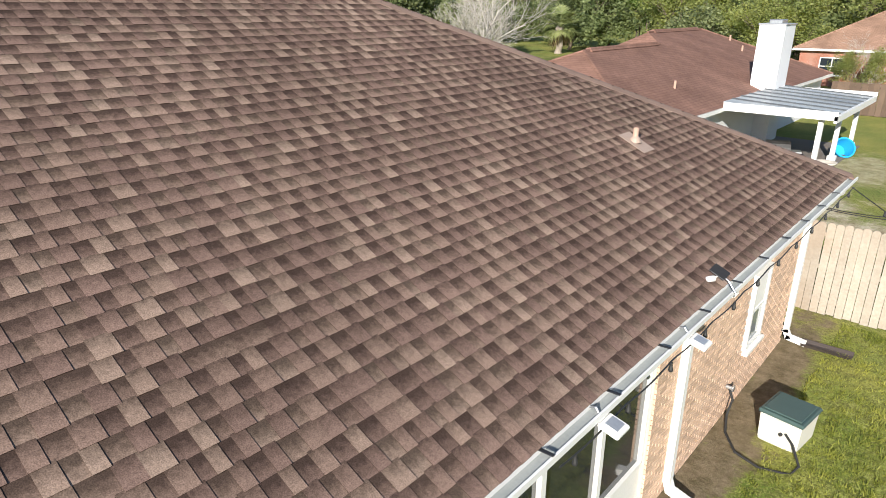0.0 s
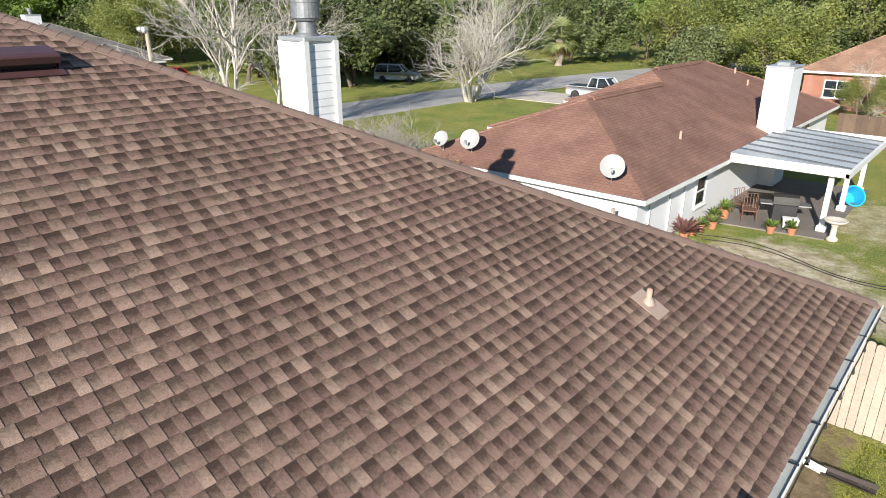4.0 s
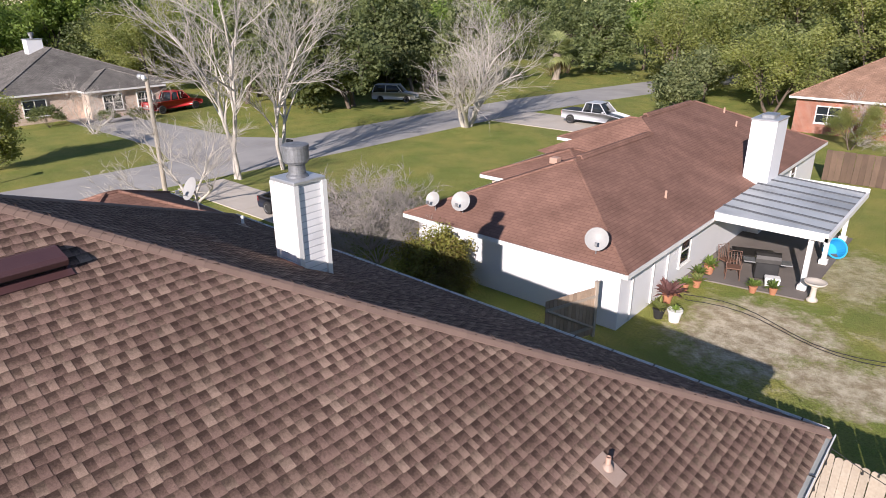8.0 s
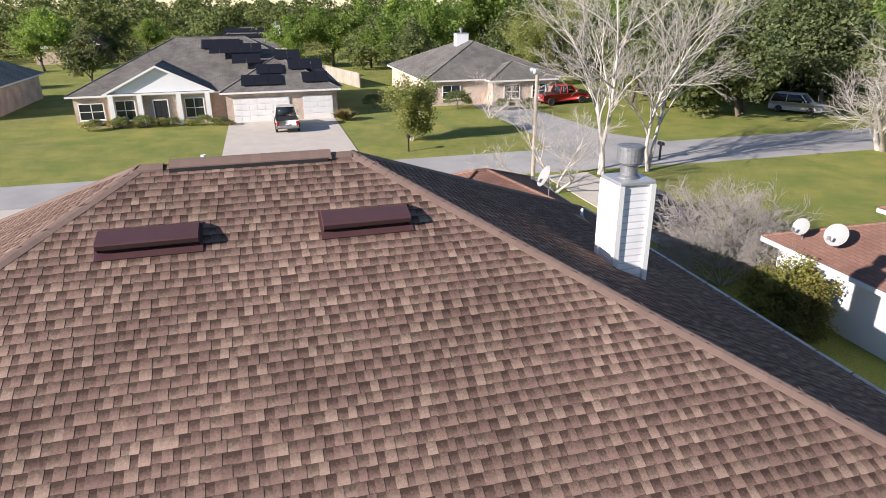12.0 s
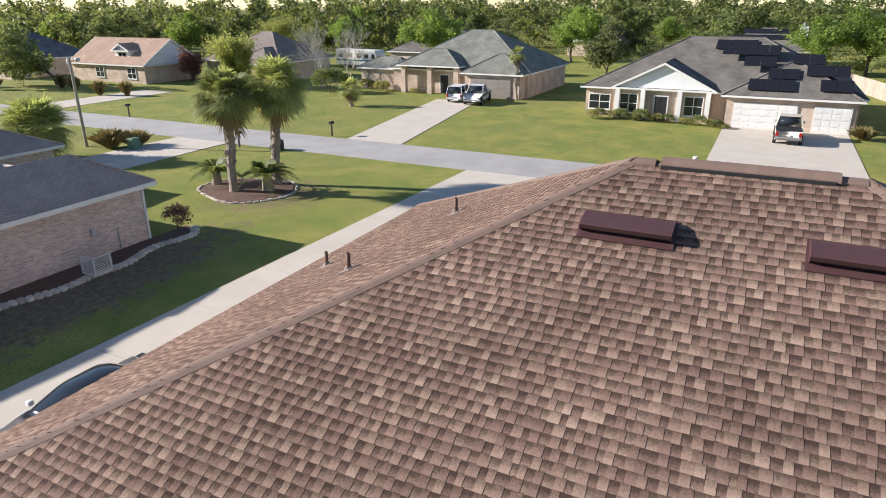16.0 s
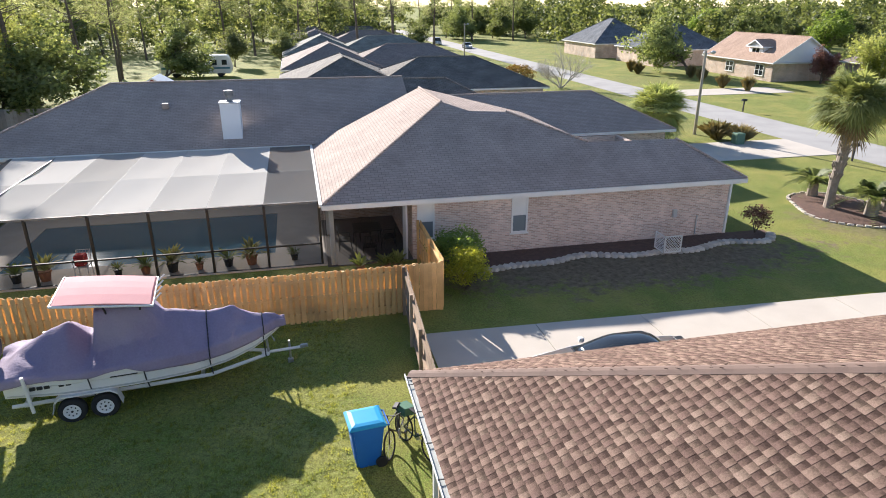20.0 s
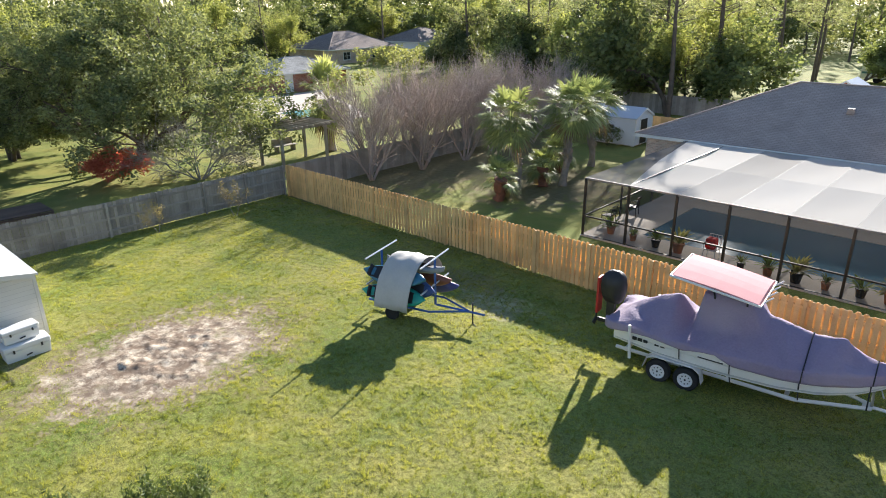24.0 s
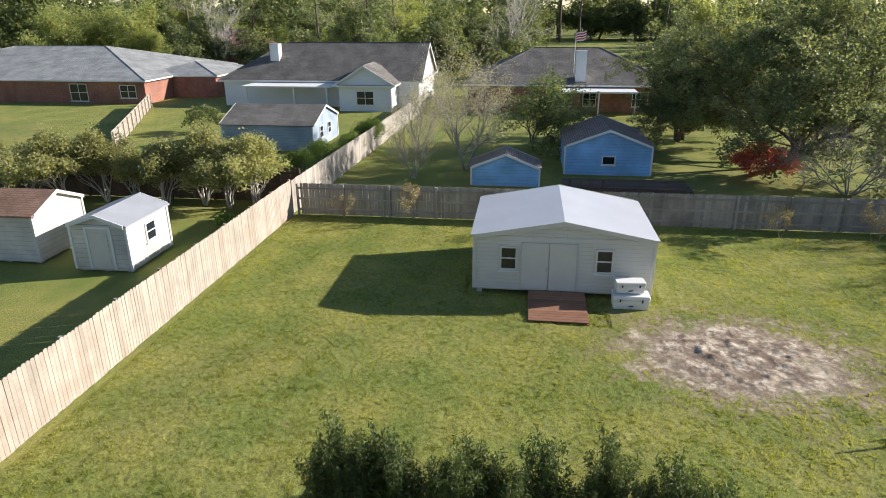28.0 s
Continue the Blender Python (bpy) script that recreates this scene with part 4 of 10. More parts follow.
for z0, z1 in ((2.75, 2.92), (0.8, 0.86)):
    bm = bmesh.new()
    box(bm, WALLX - 0.14, 0.6, z0, WALLX - 0.04, 6.05, z1)
    part("rail", bm, M["white"], porch)
for i in range(5):
    a = 0.6 + 5.45 * i / 5 + 0.05
    bm = bmesh.new()
    box(bm, WALLX - 0.105, a, 0.86, WALLX - 0.085, a + 0.99, 2.75)
    part("pane", bm, M["glass"], porch)
window(home, WALLX, 9.75, 0.95, 0.6, 1.1, "e", pane=M["glass_blue"], blind=0.5)
window(home, WALLX, -4.5, 0.95, 1.2, 1.2, "e", cols=2)


def flood_light(y):
    f = thing("flood_light", "white solar flood light clipped to the gutter", "lamp", "gutter lights")
    f.matrix_basis = pose(EX + 0.2, y, EZ - 0.12, 0, 14, 0)
    bm = bmesh.new()
    box(bm, -0.08, -0.09, -0.02, 0.09, 0.09, 0.025, bevel=0.012)
    part("housing", bm, M["white"], f)
    bm = bmesh.new()
    box(bm, -0.045, -0.055, 0.026, 0.055, 0.055, 0.031)
    part("solar_cell", bm, M["alu"], f)
    bm = bmesh.new()
    tube(bm, [(-0.09, 0, 0.0), (-0.16, 0, 0.06), (-0.2, 0, 0.03)], 0.012, 6)
    part("bracket", bm, M["steel"], f)


flood_light(3.6)
flood_light(5.2)
cam_sol = thing("solar_camera", "white camera with a small black solar panel on the gutter", "camera")
cam_sol.matrix_basis = pose(-1.72, 6.2, EZ - 0.01)
bm = bmesh.new()
tube(bm, [(0.12, 0.0, 0.0), (0.03, 0.02, 0.1), (-0.07, 0.04, 0.15)], 0.009, 6)
part("bracket", bm, M["steel"], cam_sol)
bm = bmesh.new()
box(bm, -0.085, -0.065, 0, 0.085, 0.065, 0.012, pose(-0.08, 0.05, 0.16, 22, 24, 0), bevel=0.004)
part("solar_panel", bm, M["black"], cam_sol, "black glass solar panel")
bm = bmesh.new()
lathe(bm, [(0.015, -0.06), (0.028, -0.05), (0.034, 0.03), (0.024, 0.04), (0.001, 0.04)], 12, pose(-0.14, 0.02, 0.08, 90, 0, 150))
tube(bm, [(-0.14, 0.02, 0.08), (-0.07, 0.04, 0.13)], 0.008, 6)
part("camera_body", bm, M["white"], cam_sol, "", True)

# festoon lights along the gutter
fest = thing("string_lights", "black festoon string of small bulbs hung along the gutter", "string lights")
bm = bmesh.new()
pts = []
for i in range(120):
    t = i / 119
    y = 3.0 + t * 9.2
    pts.append((EX + 0.14, y, EZ - 0.13 - 0.03 * abs(math.sin(t * 9.2 / 0.9 * math.pi))))
tube(bm, pts, 0.008, 4)
sag = [(EX + 0.1, 12.2, EZ - 0.16)] + [(EX + 0.1 + 3.4 * t, 12.3 + 1.3 * t, EZ - 0.2 - 1.15 * t - 1.4 * t * (1 - t)) for t in (0.15, 0.3, 0.45, 0.6, 0.75, 0.9, 1.0)]
tube(bm, sag, 0.008, 4)
tube(bm, [sag[-1], (3.4, 14.2, 1.5), (5.6, 14.2, 1.65), (8, 14.2, 1.4), (10, 14.2, 1.65)], 0.008, 4)
part("cable", bm, M["black"], fest)
for i in range(12):
    y = 3.2 + i * 0.78
    bm = bmesh.new()
    lathe(bm, [(0.012, 0.03), (0.014, 0), (0.022, -0.035), (0.018, -0.055), (0.001, -0.065)], 8, Matrix.Translation((EX + 0.14, y, EZ - 0.18)))
    part("bulb", bm, M["black"], fest)
for p in sag[1:]:
    bm = bmesh.new()
    lathe(bm, [(0.012, 0.03), (0.014, 0), (0.022, -0.035), (0.018, -0.055), (0.001, -0.065)], 8, Matrix.Translation((p[0], p[1], p[2] - 0.03)))
    part("bulb", bm, M["black"], fest)


# ---- neighbour with the brown roof, north ----
nb = thing("house", "single-storey white-sided house with a brown shingle hip roof", "house")
S2 = 0.42
bm = bmesh.new()
for f in ([(-17.6, 18.3, 2.2), (-8.2, 18.3, 2.2), (-12.9, 23.0, 4.174)],
          [(-8.2, 18.3, 2.2), (-8.2, 43.6, 2.2), (-14.0, 37.8, 4.636), (-14.0, 31.0, 4.636), (-12.9, 30.0, 4.174), (-12.9, 23.0, 4.174)],
          [(-8.2, 43.6, 2.2), (-19.8, 43.6, 2.2), (-14.0, 37.8, 4.636)],
          [(-17.6, 30.0, 2.2), (-17.6, 18.3, 2.2), (-12.9, 23.0, 4.174), (-12.9, 30.0, 4.174)],
          [(-12.9, 30.0, 4.174), (-14.0, 31.0, 4.636), (-19.8, 31.0, 2.2), (-17.6, 30.0, 2.2)],
          [(-19.8, 43.6, 2.2), (-19.8, 31.0, 2.2), (-14.0, 31.0, 4.636), (-14.0, 37.8, 4.636)]):
    bm.faces.new([bm.verts.new(p) for p in f])
bmesh.ops.remove_doubles(bm, verts=bm.verts[:], dist=1e-3)
nroof = part("roof", bm, M["shingle_brown"], nb, "brown shingle hip roof")
bm = bmesh.new()
for p, q in (((-8.2, 18.3, 2.2), (-12.9, 23.0, 4.174)), ((-17.6, 18.3, 2.2), (-12.9, 23.0, 4.174)), ((-12.9, 23.0, 4.174), (-12.9, 30.0, 4.174)), ((-14.0, 31.0, 4.636), (-14.0, 37.8, 4.636)), ((-14, 37.8, 4.636), (-8.2, 43.6, 2.2))):
    tube(bm, [p, q], 0.06, 6)
part("ridge_cap", bm, M["shingle_brown"], nroof)
bm = bmesh.new()
box(bm, -17.6, 18.27, 2.04, -8.2, 18.3, 2.19)
box(bm, -8.2, 18.3, 2.04, -8.17, 43.6, 2.19)
box(bm, -17.63, 18.3, 2.04, -17.6, 30.0, 2.19)
part("fascia", bm, M["white"], nroof)
bm = bmesh.new()
box(bm, -17.55, 18.35, 2.03, -8.25, 43.5, 2.05)
part("soffit", bm, M["white"], nroof)
for vx, vz, y0, y1 in ((-12.9, 4.174, 23.4, 29.6), (-14.0, 4.636, 31.6, 37.2)):
    bm = bmesh.new()
    loft(bm, [[(vx - 0.17, y, vz - 0.1), (vx - 0.15, y, vz + 0.09), (vx + 0.03, y, vz + 0.12), (vx + 0.15, y, vz - 0.03)] for y in (y0, y1)])
    bmesh.ops.recalc_face_normals(bm, faces=bm.faces[:])
    part("ridge_vent", bm, M["shingle_brown"], nroof, "raised ridge vent strip")
block_roof(nb, -18.95, 24.9, -12.95, 31.2, 2.22, 0.36, M["shingle_brown"], caps=True)
block_roof(nb, -20.85, 34.85, -14.2, 41.0, 2.22, 0.36, M["shingle_brown"], caps=True)
wall_box(nb, -17.2, 18.75, -8.6, 43.2, 0, 2.05, M["white_wall"])
wall_box(nb, -18.55, 25.3, -17.3, 30.8, 0, 2.1, M["brick_pale"])
wall_box(nb, -20.45, 35.25, -17.3, 40.6, 0, 2.1, M["brick_pale"])
nch = chimney(nb, -9.0, 31.1, -7.95, 32.7, 0, 5.05, M["white_wall"], flue=False)
bm = bmesh.new()
box(bm, -8.75, 31.5, 5.1, -8.2, 32.3, 5.28, bevel=0.03)
part("spark_arrestor", bm, M["steel"], nch)
for y in (24.0, 34.6, 38.5):
    window(nb, -8.6, y, 0.75, 0.9, 1.0, "e", frame=M["white"])
for y in (19.6, 21.2, 22.4):
    bm = bmesh.new()
    box(bm, -8.59, y - 0.03, 0.05, -8.54, y + 0.03, 2.0)
    part("batten", bm, M["white"], nb)
for px, py in ((-9.8, 24.6), (-11.5, 37.4), (-12.6, 38.6), (-10.0, 36.0)):
    vz = 2.2 + (-8.2 - px) * S2
    bm = bmesh.new()
    lathe(bm, [(0.05, -0.1), (0.05, 0.28), (0.03, 0.28), (0.001, 0.2)], 10, Matrix.Translation((px, py, vz)))
    part("vent_pipe", bm, M["pipe_pink"], nroof)
bm = bmesh.new()
box(bm, -15.9, 26.0, 3.0, -15.5, 26.4, 3.28, bevel=0.03)
part("box_vent", bm, M["pipe_pink"], nroof)


def dish(x, y, z, yaw, r=0.36, label="grey satellite dish on a roof mast", up=28):
    d = thing("satellite_dish", label, "satellite dish", "satellite dishes")
    d.matrix_basis = pose(x, y, z, 0, 0, yaw)
    bm = bmesh.new()
    lathe(bm, [(0.001, 0.0), (r * 0.5, 0.025), (r, 0.1), (r + 0.012, 0.105), (r, 0.085), (r * 0.5, 0.008), (0.001, -0.02)], 24, pose(0, 0, 0.62, 90 - up, 0, 0))
    part("reflector", bm, M["dish"], d, "", True)
    bm = bmesh.new()
    tube(bm, [(0, 0.12, -0.05), (0, 0.1, 0.35), (0, 0.05, 0.6)], 0.025, 8)
    part("mast", bm, M["steel"], d)
    bm = bmesh.new()
    tube(bm, [(0, 0.0, 0.36), (0, -0.32, 0.5), (0, -0.46, 0.62)], 0.014, 6)
    box(bm, -0.04, -0.52, 0.58, 0.04, -0.42, 0.68)
    part("feed_arm", bm, M["steel"], d)


M["dish"] = mat("dish_grey", (0.36, 0.36, 0.35), (0.30, 0.30, 0.29), rough=0.5)
dish(-16.4, 18.75, 2.25, 10, 0.28)
dish(-15.2, 18.95, 2.35, 15)
dish(-9.5, 18.7, 2.3, 25)
dish(-19.0, 10.6, 3.95, -5)

# shade under the covers put into the base colour; stains mixed in
M["patio_slab"] = mat("shaded_patio_concrete", (0.20, 0.175, 0.155), (0.15, 0.13, 0.115), rough=0.85, scale=1.0, c=(0.1, 0.085, 0.075), stain=0.4)
# its patio cover, floor and things
pc = thing("patio_cover", "white aluminium patio cover with ribbed pale roof panels on posts", "patio cover")
for i in range(7):
    a = 25.6 + i * 1.04
    bm = bmesh.new()
    loft(bm, [[(x, a + u, z + w) for u, w in ((0, 0), (0.9, 0), (0.9, -0.03), (0, -0.03))] for x, z in ((-8.25, 2.42), (-4.4, 2.2))])
    bmesh.ops.recalc_face_normals(bm, faces=bm.faces[:])
    part("roof_panel", bm, M["patio_roof"], pc)
    bm = bmesh.new()
    loft(bm, [[(x, a + u, z + w) for u, w in ((0.9, -0.03), (0.9, 0.02), (0.93, 0.045), (1.01, 0.045), (1.04, 0.02), (1.04, -0.03))] for x, z in ((-8.25, 2.42), (-4.4, 2.2))])
    bmesh.ops.recalc_face_normals(bm, faces=bm.faces[:])
    part("roof_rib", bm, M["patio_rib"], pc, "dark weathered rib")
bm = bmesh.new()
box(bm, -4.46, 25.5, 2.02, -4.36, 33.0, 2.25)
box(bm, -8.2, 25.5, 2.1, -4.36, 25.56, 2.4)
box(bm, -8.2, 32.92, 2.1, -4.36, 32.98, 2.4)
part("beam", bm, M["white"], pc)
for y in (25.9, 29.1, 32.6):
    bm = bmesh.new()
    box(bm, -4.98, y - 0.08, 0.05, -4.82, y + 0.08, 2.2)
    box(bm, -5.05, y - 0.15, 0.05, -4.75, y + 0.15, 0.25, bevel=0.02)
    part("post", bm, M["white"], pc)
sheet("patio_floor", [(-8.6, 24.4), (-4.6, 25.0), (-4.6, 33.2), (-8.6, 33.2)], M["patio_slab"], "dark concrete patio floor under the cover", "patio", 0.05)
M["cushion"] = mat("dark_fabric", (0.05, 0.045, 0.045), (0.03, 0.028, 0.028), rough=0.9)
M["terracotta"] = mat("terracotta", (0.42, 0.19, 0.10), (0.33, 0.14, 0.08), rough=0.85)


def table(x, y, w, d, material, yaw=0, h=0.74, label="dark metal patio table"):
    t = thing("patio_table", label, "table")
    t.matrix_basis = pose(x, y, 0.05, 0, 0, yaw)
    bm = bmesh.new()
    box(bm, -w / 2, -d / 2, h - 0.04, w / 2, d / 2, h, bevel=0.012)
    part("tabletop", bm, material, t)
    for i in (-1, 1):
        for j in (-1, 1):
            bm = bmesh.new()
            tube(bm, [(i * (w / 2 - 0.08), j * (d / 2 - 0.08), h - 0.04), (i * (w / 2 - 0.05), j * (d / 2 - 0.05), 0)], 0.022, 6)
            part("leg", bm, material, t)


def chair(x, y, yaw, material, label="brown metal patio chair", z=0.05):
    c = thing("patio_chair", label, "chair", "patio chairs")
    c.matrix_basis = pose(x, y, z, 0, 0, yaw)
    bm = bmesh.new()
    box(bm, -0.25, -0.25, 0.40, 0.25, 0.25, 0.45, bevel=0.02)
    part("seat", bm, material, c)
    bm = bmesh.new()
    for i in range(5):
        tube(bm, [(-0.2 + 0.1 * i, 0.24, 0.45), (-0.2 + 0.1 * i, 0.32, 0.92)], 0.012, 5)
    tube(bm, [(-0.25, 0.24, 0.42), (-0.25, 0.33, 0.96), (0.25, 0.33, 0.96), (0.25, 0.24, 0.42)], 0.018, 6)
    part("backrest", bm, material, c)
    for i in (-1, 1):
        for j in (-1, 1):
            bm = bmesh.new()
            tube(bm, [(i * 0.23, j * 0.23, 0.42), (i * 0.25, j * 0.27, 0)], 0.018, 6)
            part("leg", bm, material, c)
        bm = bmesh.new()
        tube(bm, [(i * 0.25, 0.28, 0.66), (i * 0.27, -0.2, 0.64), (i * 0.25, -0.24, 0.42)], 0.018, 6)
        part("armrest", bm, material, c)


def pot_plant(x, y, r, h, leaf, pot=None, z=0.0, label="green plant in a pot", n=60, spread=1.0):
    p = thing("potted_plant", label, "plant", "potted plants")
    p.matrix_basis = Matrix.Translation((x, y, z))
    bm = bmesh.new()
    lathe(bm, [(r * 0.7, 0), (r * 0.95, r * 1.5), (r * 1.05, r * 1.5), (r * 1.05, r * 1.75), (r * 0.9, r * 1.75), (r * 0.85, r * 1.6), (0.001, r * 1.6)], 14)
    part("pot", bm, pot or M["terracotta"], p)
    rg = random.Random(int(x * 97 + y * 31))
    V, F = [], []
    for i in range(n):
        a, e = rg.uniform(0, 6.283), rg.uniform(0.2, 1.3)
        d = Vector((math.cos(a) * math.cos(e), math.sin(a) * math.cos(e), math.sin(e)))
        L = h * rg.uniform(0.5, 1.0)
        s = d.cross(Vector((0, 0, 1))).normalized() * L * 0.09 * spread
        b = Vector((0, 0, r * 1.6))
        k = len(V)
        mid = b + d * L * 0.6
        tip = b + d * L + Vector((0, 0, -L * 0.18))
        V += [b, mid + s, tip, mid - s]
        F.append((k, k + 1, k + 2, k + 3))
    raw("leaves", V, F, leaf, p)


def grill(x, y, yaw):
    g = thing("barbecue_grill", "black gas barbecue grill with side shelves", "grill")
    g.matrix_basis = pose(x, y, 0.05, 0, 0, yaw)
    bm = bmesh.new()
    box(bm, -0.4, -0.26, 0.1, 0.4, 0.26, 0.72, bevel=0.02)
    part("cabinet", bm, M["black"], g)
    bm = bmesh.new()
    loft(bm, [[(x, 0.28 * math.cos(t), 0.74 + 0.36 * math.sin(t)) for t in [math.pi * i / 8 for i in range(9)]] for x in (-0.42, 0.42)])
    part("lid", bm, M["dark_metal"], g)
    for s in (-1, 1):
        bm = bmesh.new()
        box(bm, s * 0.42 if s > 0 else -0.82, -0.24, 0.7, 0.82 if s > 0 else -0.42, 0.24, 0.74)
        part("side_shelf", bm, M["steel"], g)
    for s in (-1, 1):
        bm = bmesh.new()
        lathe(bm, [(0.001, -0.03), (0.08, -0.03), (0.09, 0), (0.08, 0.03), (0.001, 0.03)], 10, pose(s * 0.34, 0, 0.09, 0, 90, 0))
        part("wheel", bm, M["rubber"], g)


# ---- neighbour with the charcoal roof, south ----
sb = thing("house", "single-storey brick house with a charcoal shingle hip roof", "house")
bm = bmesh.new()
s = 0.48
E1, W1, N1 = -0.62, -19.25, -22.3


def up_n(x, y):
    return (x, y, 2.7 + (N1 - y) * s)


for f in ([(E1, N1, 2.7), (W1, N1, 2.7), up_n(-17.2, -25.05), up_n(-12.8, -25.1), up_n(-9.6, -27.45), up_n(-7.85, -27.6), up_n(-6.65, -28.35)],
          [(E1, -34.0, 2.7), (E1, N1, 2.7), (-6.65, -28.35, 5.6), (-6.65, -34.0, 5.6)],
          [(W1, N1, 2.7), (W1, -27.8, 2.7), up_n(-17.2, -25.05)],
          [(W1, -27.8, 2.7), (-12.8, -27.8, 2.7), up_n(-12.8, -25.1), up_n(-17.2, -25.05)],
          [(-6.65, -28.35, 5.6), (-7.85, -27.6, 5.244), (-9.6, -27.45, 5.172), (-12.8, -25.1, 4.044), (-12.8, -34, 4.0), (-6.65, -34, 5.6)]):
    bm.faces.new([bm.verts.new(p) for p in f])
bmesh.ops.remove_doubles(bm, verts=bm.verts[:], dist=1e-3)
bmesh.ops.recalc_face_normals(bm, faces=bm.faces[:])
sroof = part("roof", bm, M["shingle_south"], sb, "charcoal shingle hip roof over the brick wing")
bm = bmesh.new()
for p, q in (((E1, N1, 2.72), (-6.65, -28.35, 5.62)), ((-6.65, -28.35, 5.62), (-6.65, -34.0, 5.62)), ((W1, N1, 2.72), (-17.2, -25.05, 4.04)), ((-9.6, -27.45, 5.19), (-12.8, -25.1, 4.06))):
    tube(bm, [p, q], 0.06, 6)
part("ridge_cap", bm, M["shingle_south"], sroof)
bm = bmesh.new()
box(bm, W1, N1, 2.5, E1, N1 + 0.03, 2.69)
box(bm, E1, -34.0, 2.5, E1 + 0.03, N1 + 0.03, 2.69)
box(bm, W1 - 0.03, -27.8, 2.5, W1, N1 + 0.03, 2.69)
box(bm, E1, -34.0, 2.66, E1 + 0.12, N1 + 0.1, 2.76)
part("fascia", bm, M["white"], sroof)
bm = bmesh.new()
box(bm, W1, -27.7, 2.48, -12.8, N1, 2.5)
box(bm, -12.8, -34.0, 2.48, E1, N1, 2.5)
part("soffit", bm, M["white"], sroof)
# north plane of the back range, with its chimney
bm = bmesh.new()
for f in ([(17.2, -33.5, 2.8), (-6.6, -33.5, 2.8), (-6.6, -39.4, 5.63), (10.4, -39.4, 5.63)], [(17.2, -45.3, 2.8), (17.2, -33.5, 2.8), (10.4, -39.4, 5.63)], [(-6.6, -45.3, 2.8), (17.2, -45.3, 2.8), (10.4, -39.4, 5.63), (-6.6, -39.4, 5.63)]):
    bm.faces.new([bm.verts.new(p) for p in f])
bmesh.ops.remove_doubles(bm, verts=bm.verts[:], dist=1e-3)
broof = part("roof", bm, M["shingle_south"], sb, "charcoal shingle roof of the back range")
bm = bmesh.new()
box(bm, -0.5, -33.5, 2.62, 17.2, -33.47, 2.79)
part("fascia", bm, M["white"], broof)
bm = bmesh.new()
tube(bm, [(10.4, -39.4, 5.65), (-6.6, -39.4, 5.65)], 0.06, 6)
tube(bm, [(10.4, -39.4, 5.65), (17.2, -33.5, 2.82)], 0.06, 6)
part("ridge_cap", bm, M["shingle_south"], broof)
chimney(sb, 3.0, -35.1, 4.0, -34.2, 2.8, 5.0, M["white_wall"])
bm = bmesh.new()
box(bm, 7.0, -37.1, 4.45, 7.35, -36.8, 4.75, bevel=0.03)
part("box_vent", bm, M["flash"], broof)
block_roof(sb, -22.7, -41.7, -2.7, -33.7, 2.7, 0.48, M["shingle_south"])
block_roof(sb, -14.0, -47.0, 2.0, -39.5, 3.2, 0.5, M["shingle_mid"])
wall_box(sb, W1 + 0.45, -33.8, -4.2, N1 - 0.42, 0, 2.5, M["brick_far"])
wall_box(sb, -22.25, -41.3, -6.0, -34.1, 0, 2.5, M["brick_far"])
wall_box(sb, -0.9, -45.0, 16.7, -34.0, 0, 2.65, M["brick_far"])
for x, bl in ((-4.76, 0.55), (-8.8, 0.55)):
    window(sb, x, N1 - 0.42, 0.9, 0.58, 1.55, "n", blind=bl, pane=M["glass_blue"])
bm = bmesh.new()
box(bm, W1 + 0.42, N1 - 0.44, 0.05, W1 + 0.52, N1 - 0.34, 2.5)
part("downspout", bm, M["white"], sb)
bm = bmesh.new()
box(bm, -16.2, N1 - 0.41, 1.0, -16.0, N1 - 0.3, 1.35)
tube(bm, [(-17.26, N1 - 0.36, 1.0), (-17.26, N1 - 0.36, 0.1)], 0.03, 6)
part("meter_box", bm, M["alu"], sb)
# porch at the back corner
for x, y in ((-0.95, N1 - 0.45), (-3.9, N1 - 0.45), (-0.95, -26.5)):
    bm = bmesh.new()
    box(bm, x - 0.09, y - 0.09, 0, x + 0.09, y + 0.09, 2.5)
    part("post", bm, M["white"], sb, "white porch post")
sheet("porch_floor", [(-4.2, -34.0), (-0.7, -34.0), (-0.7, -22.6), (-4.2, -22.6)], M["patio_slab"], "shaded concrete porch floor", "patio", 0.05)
table(-2.5, -24.4, 1.2, 1.2, M["dark_metal"], 0, 0.95, "tall dark porch table")
for a in (0, 90, 180, 270):
    chair(-2.5 + 0.95 * math.sin(radians(a)), -24.4 - 0.95 * math.cos(radians(a)), a + 180, M["dark_metal"], "tall dark porch chair")
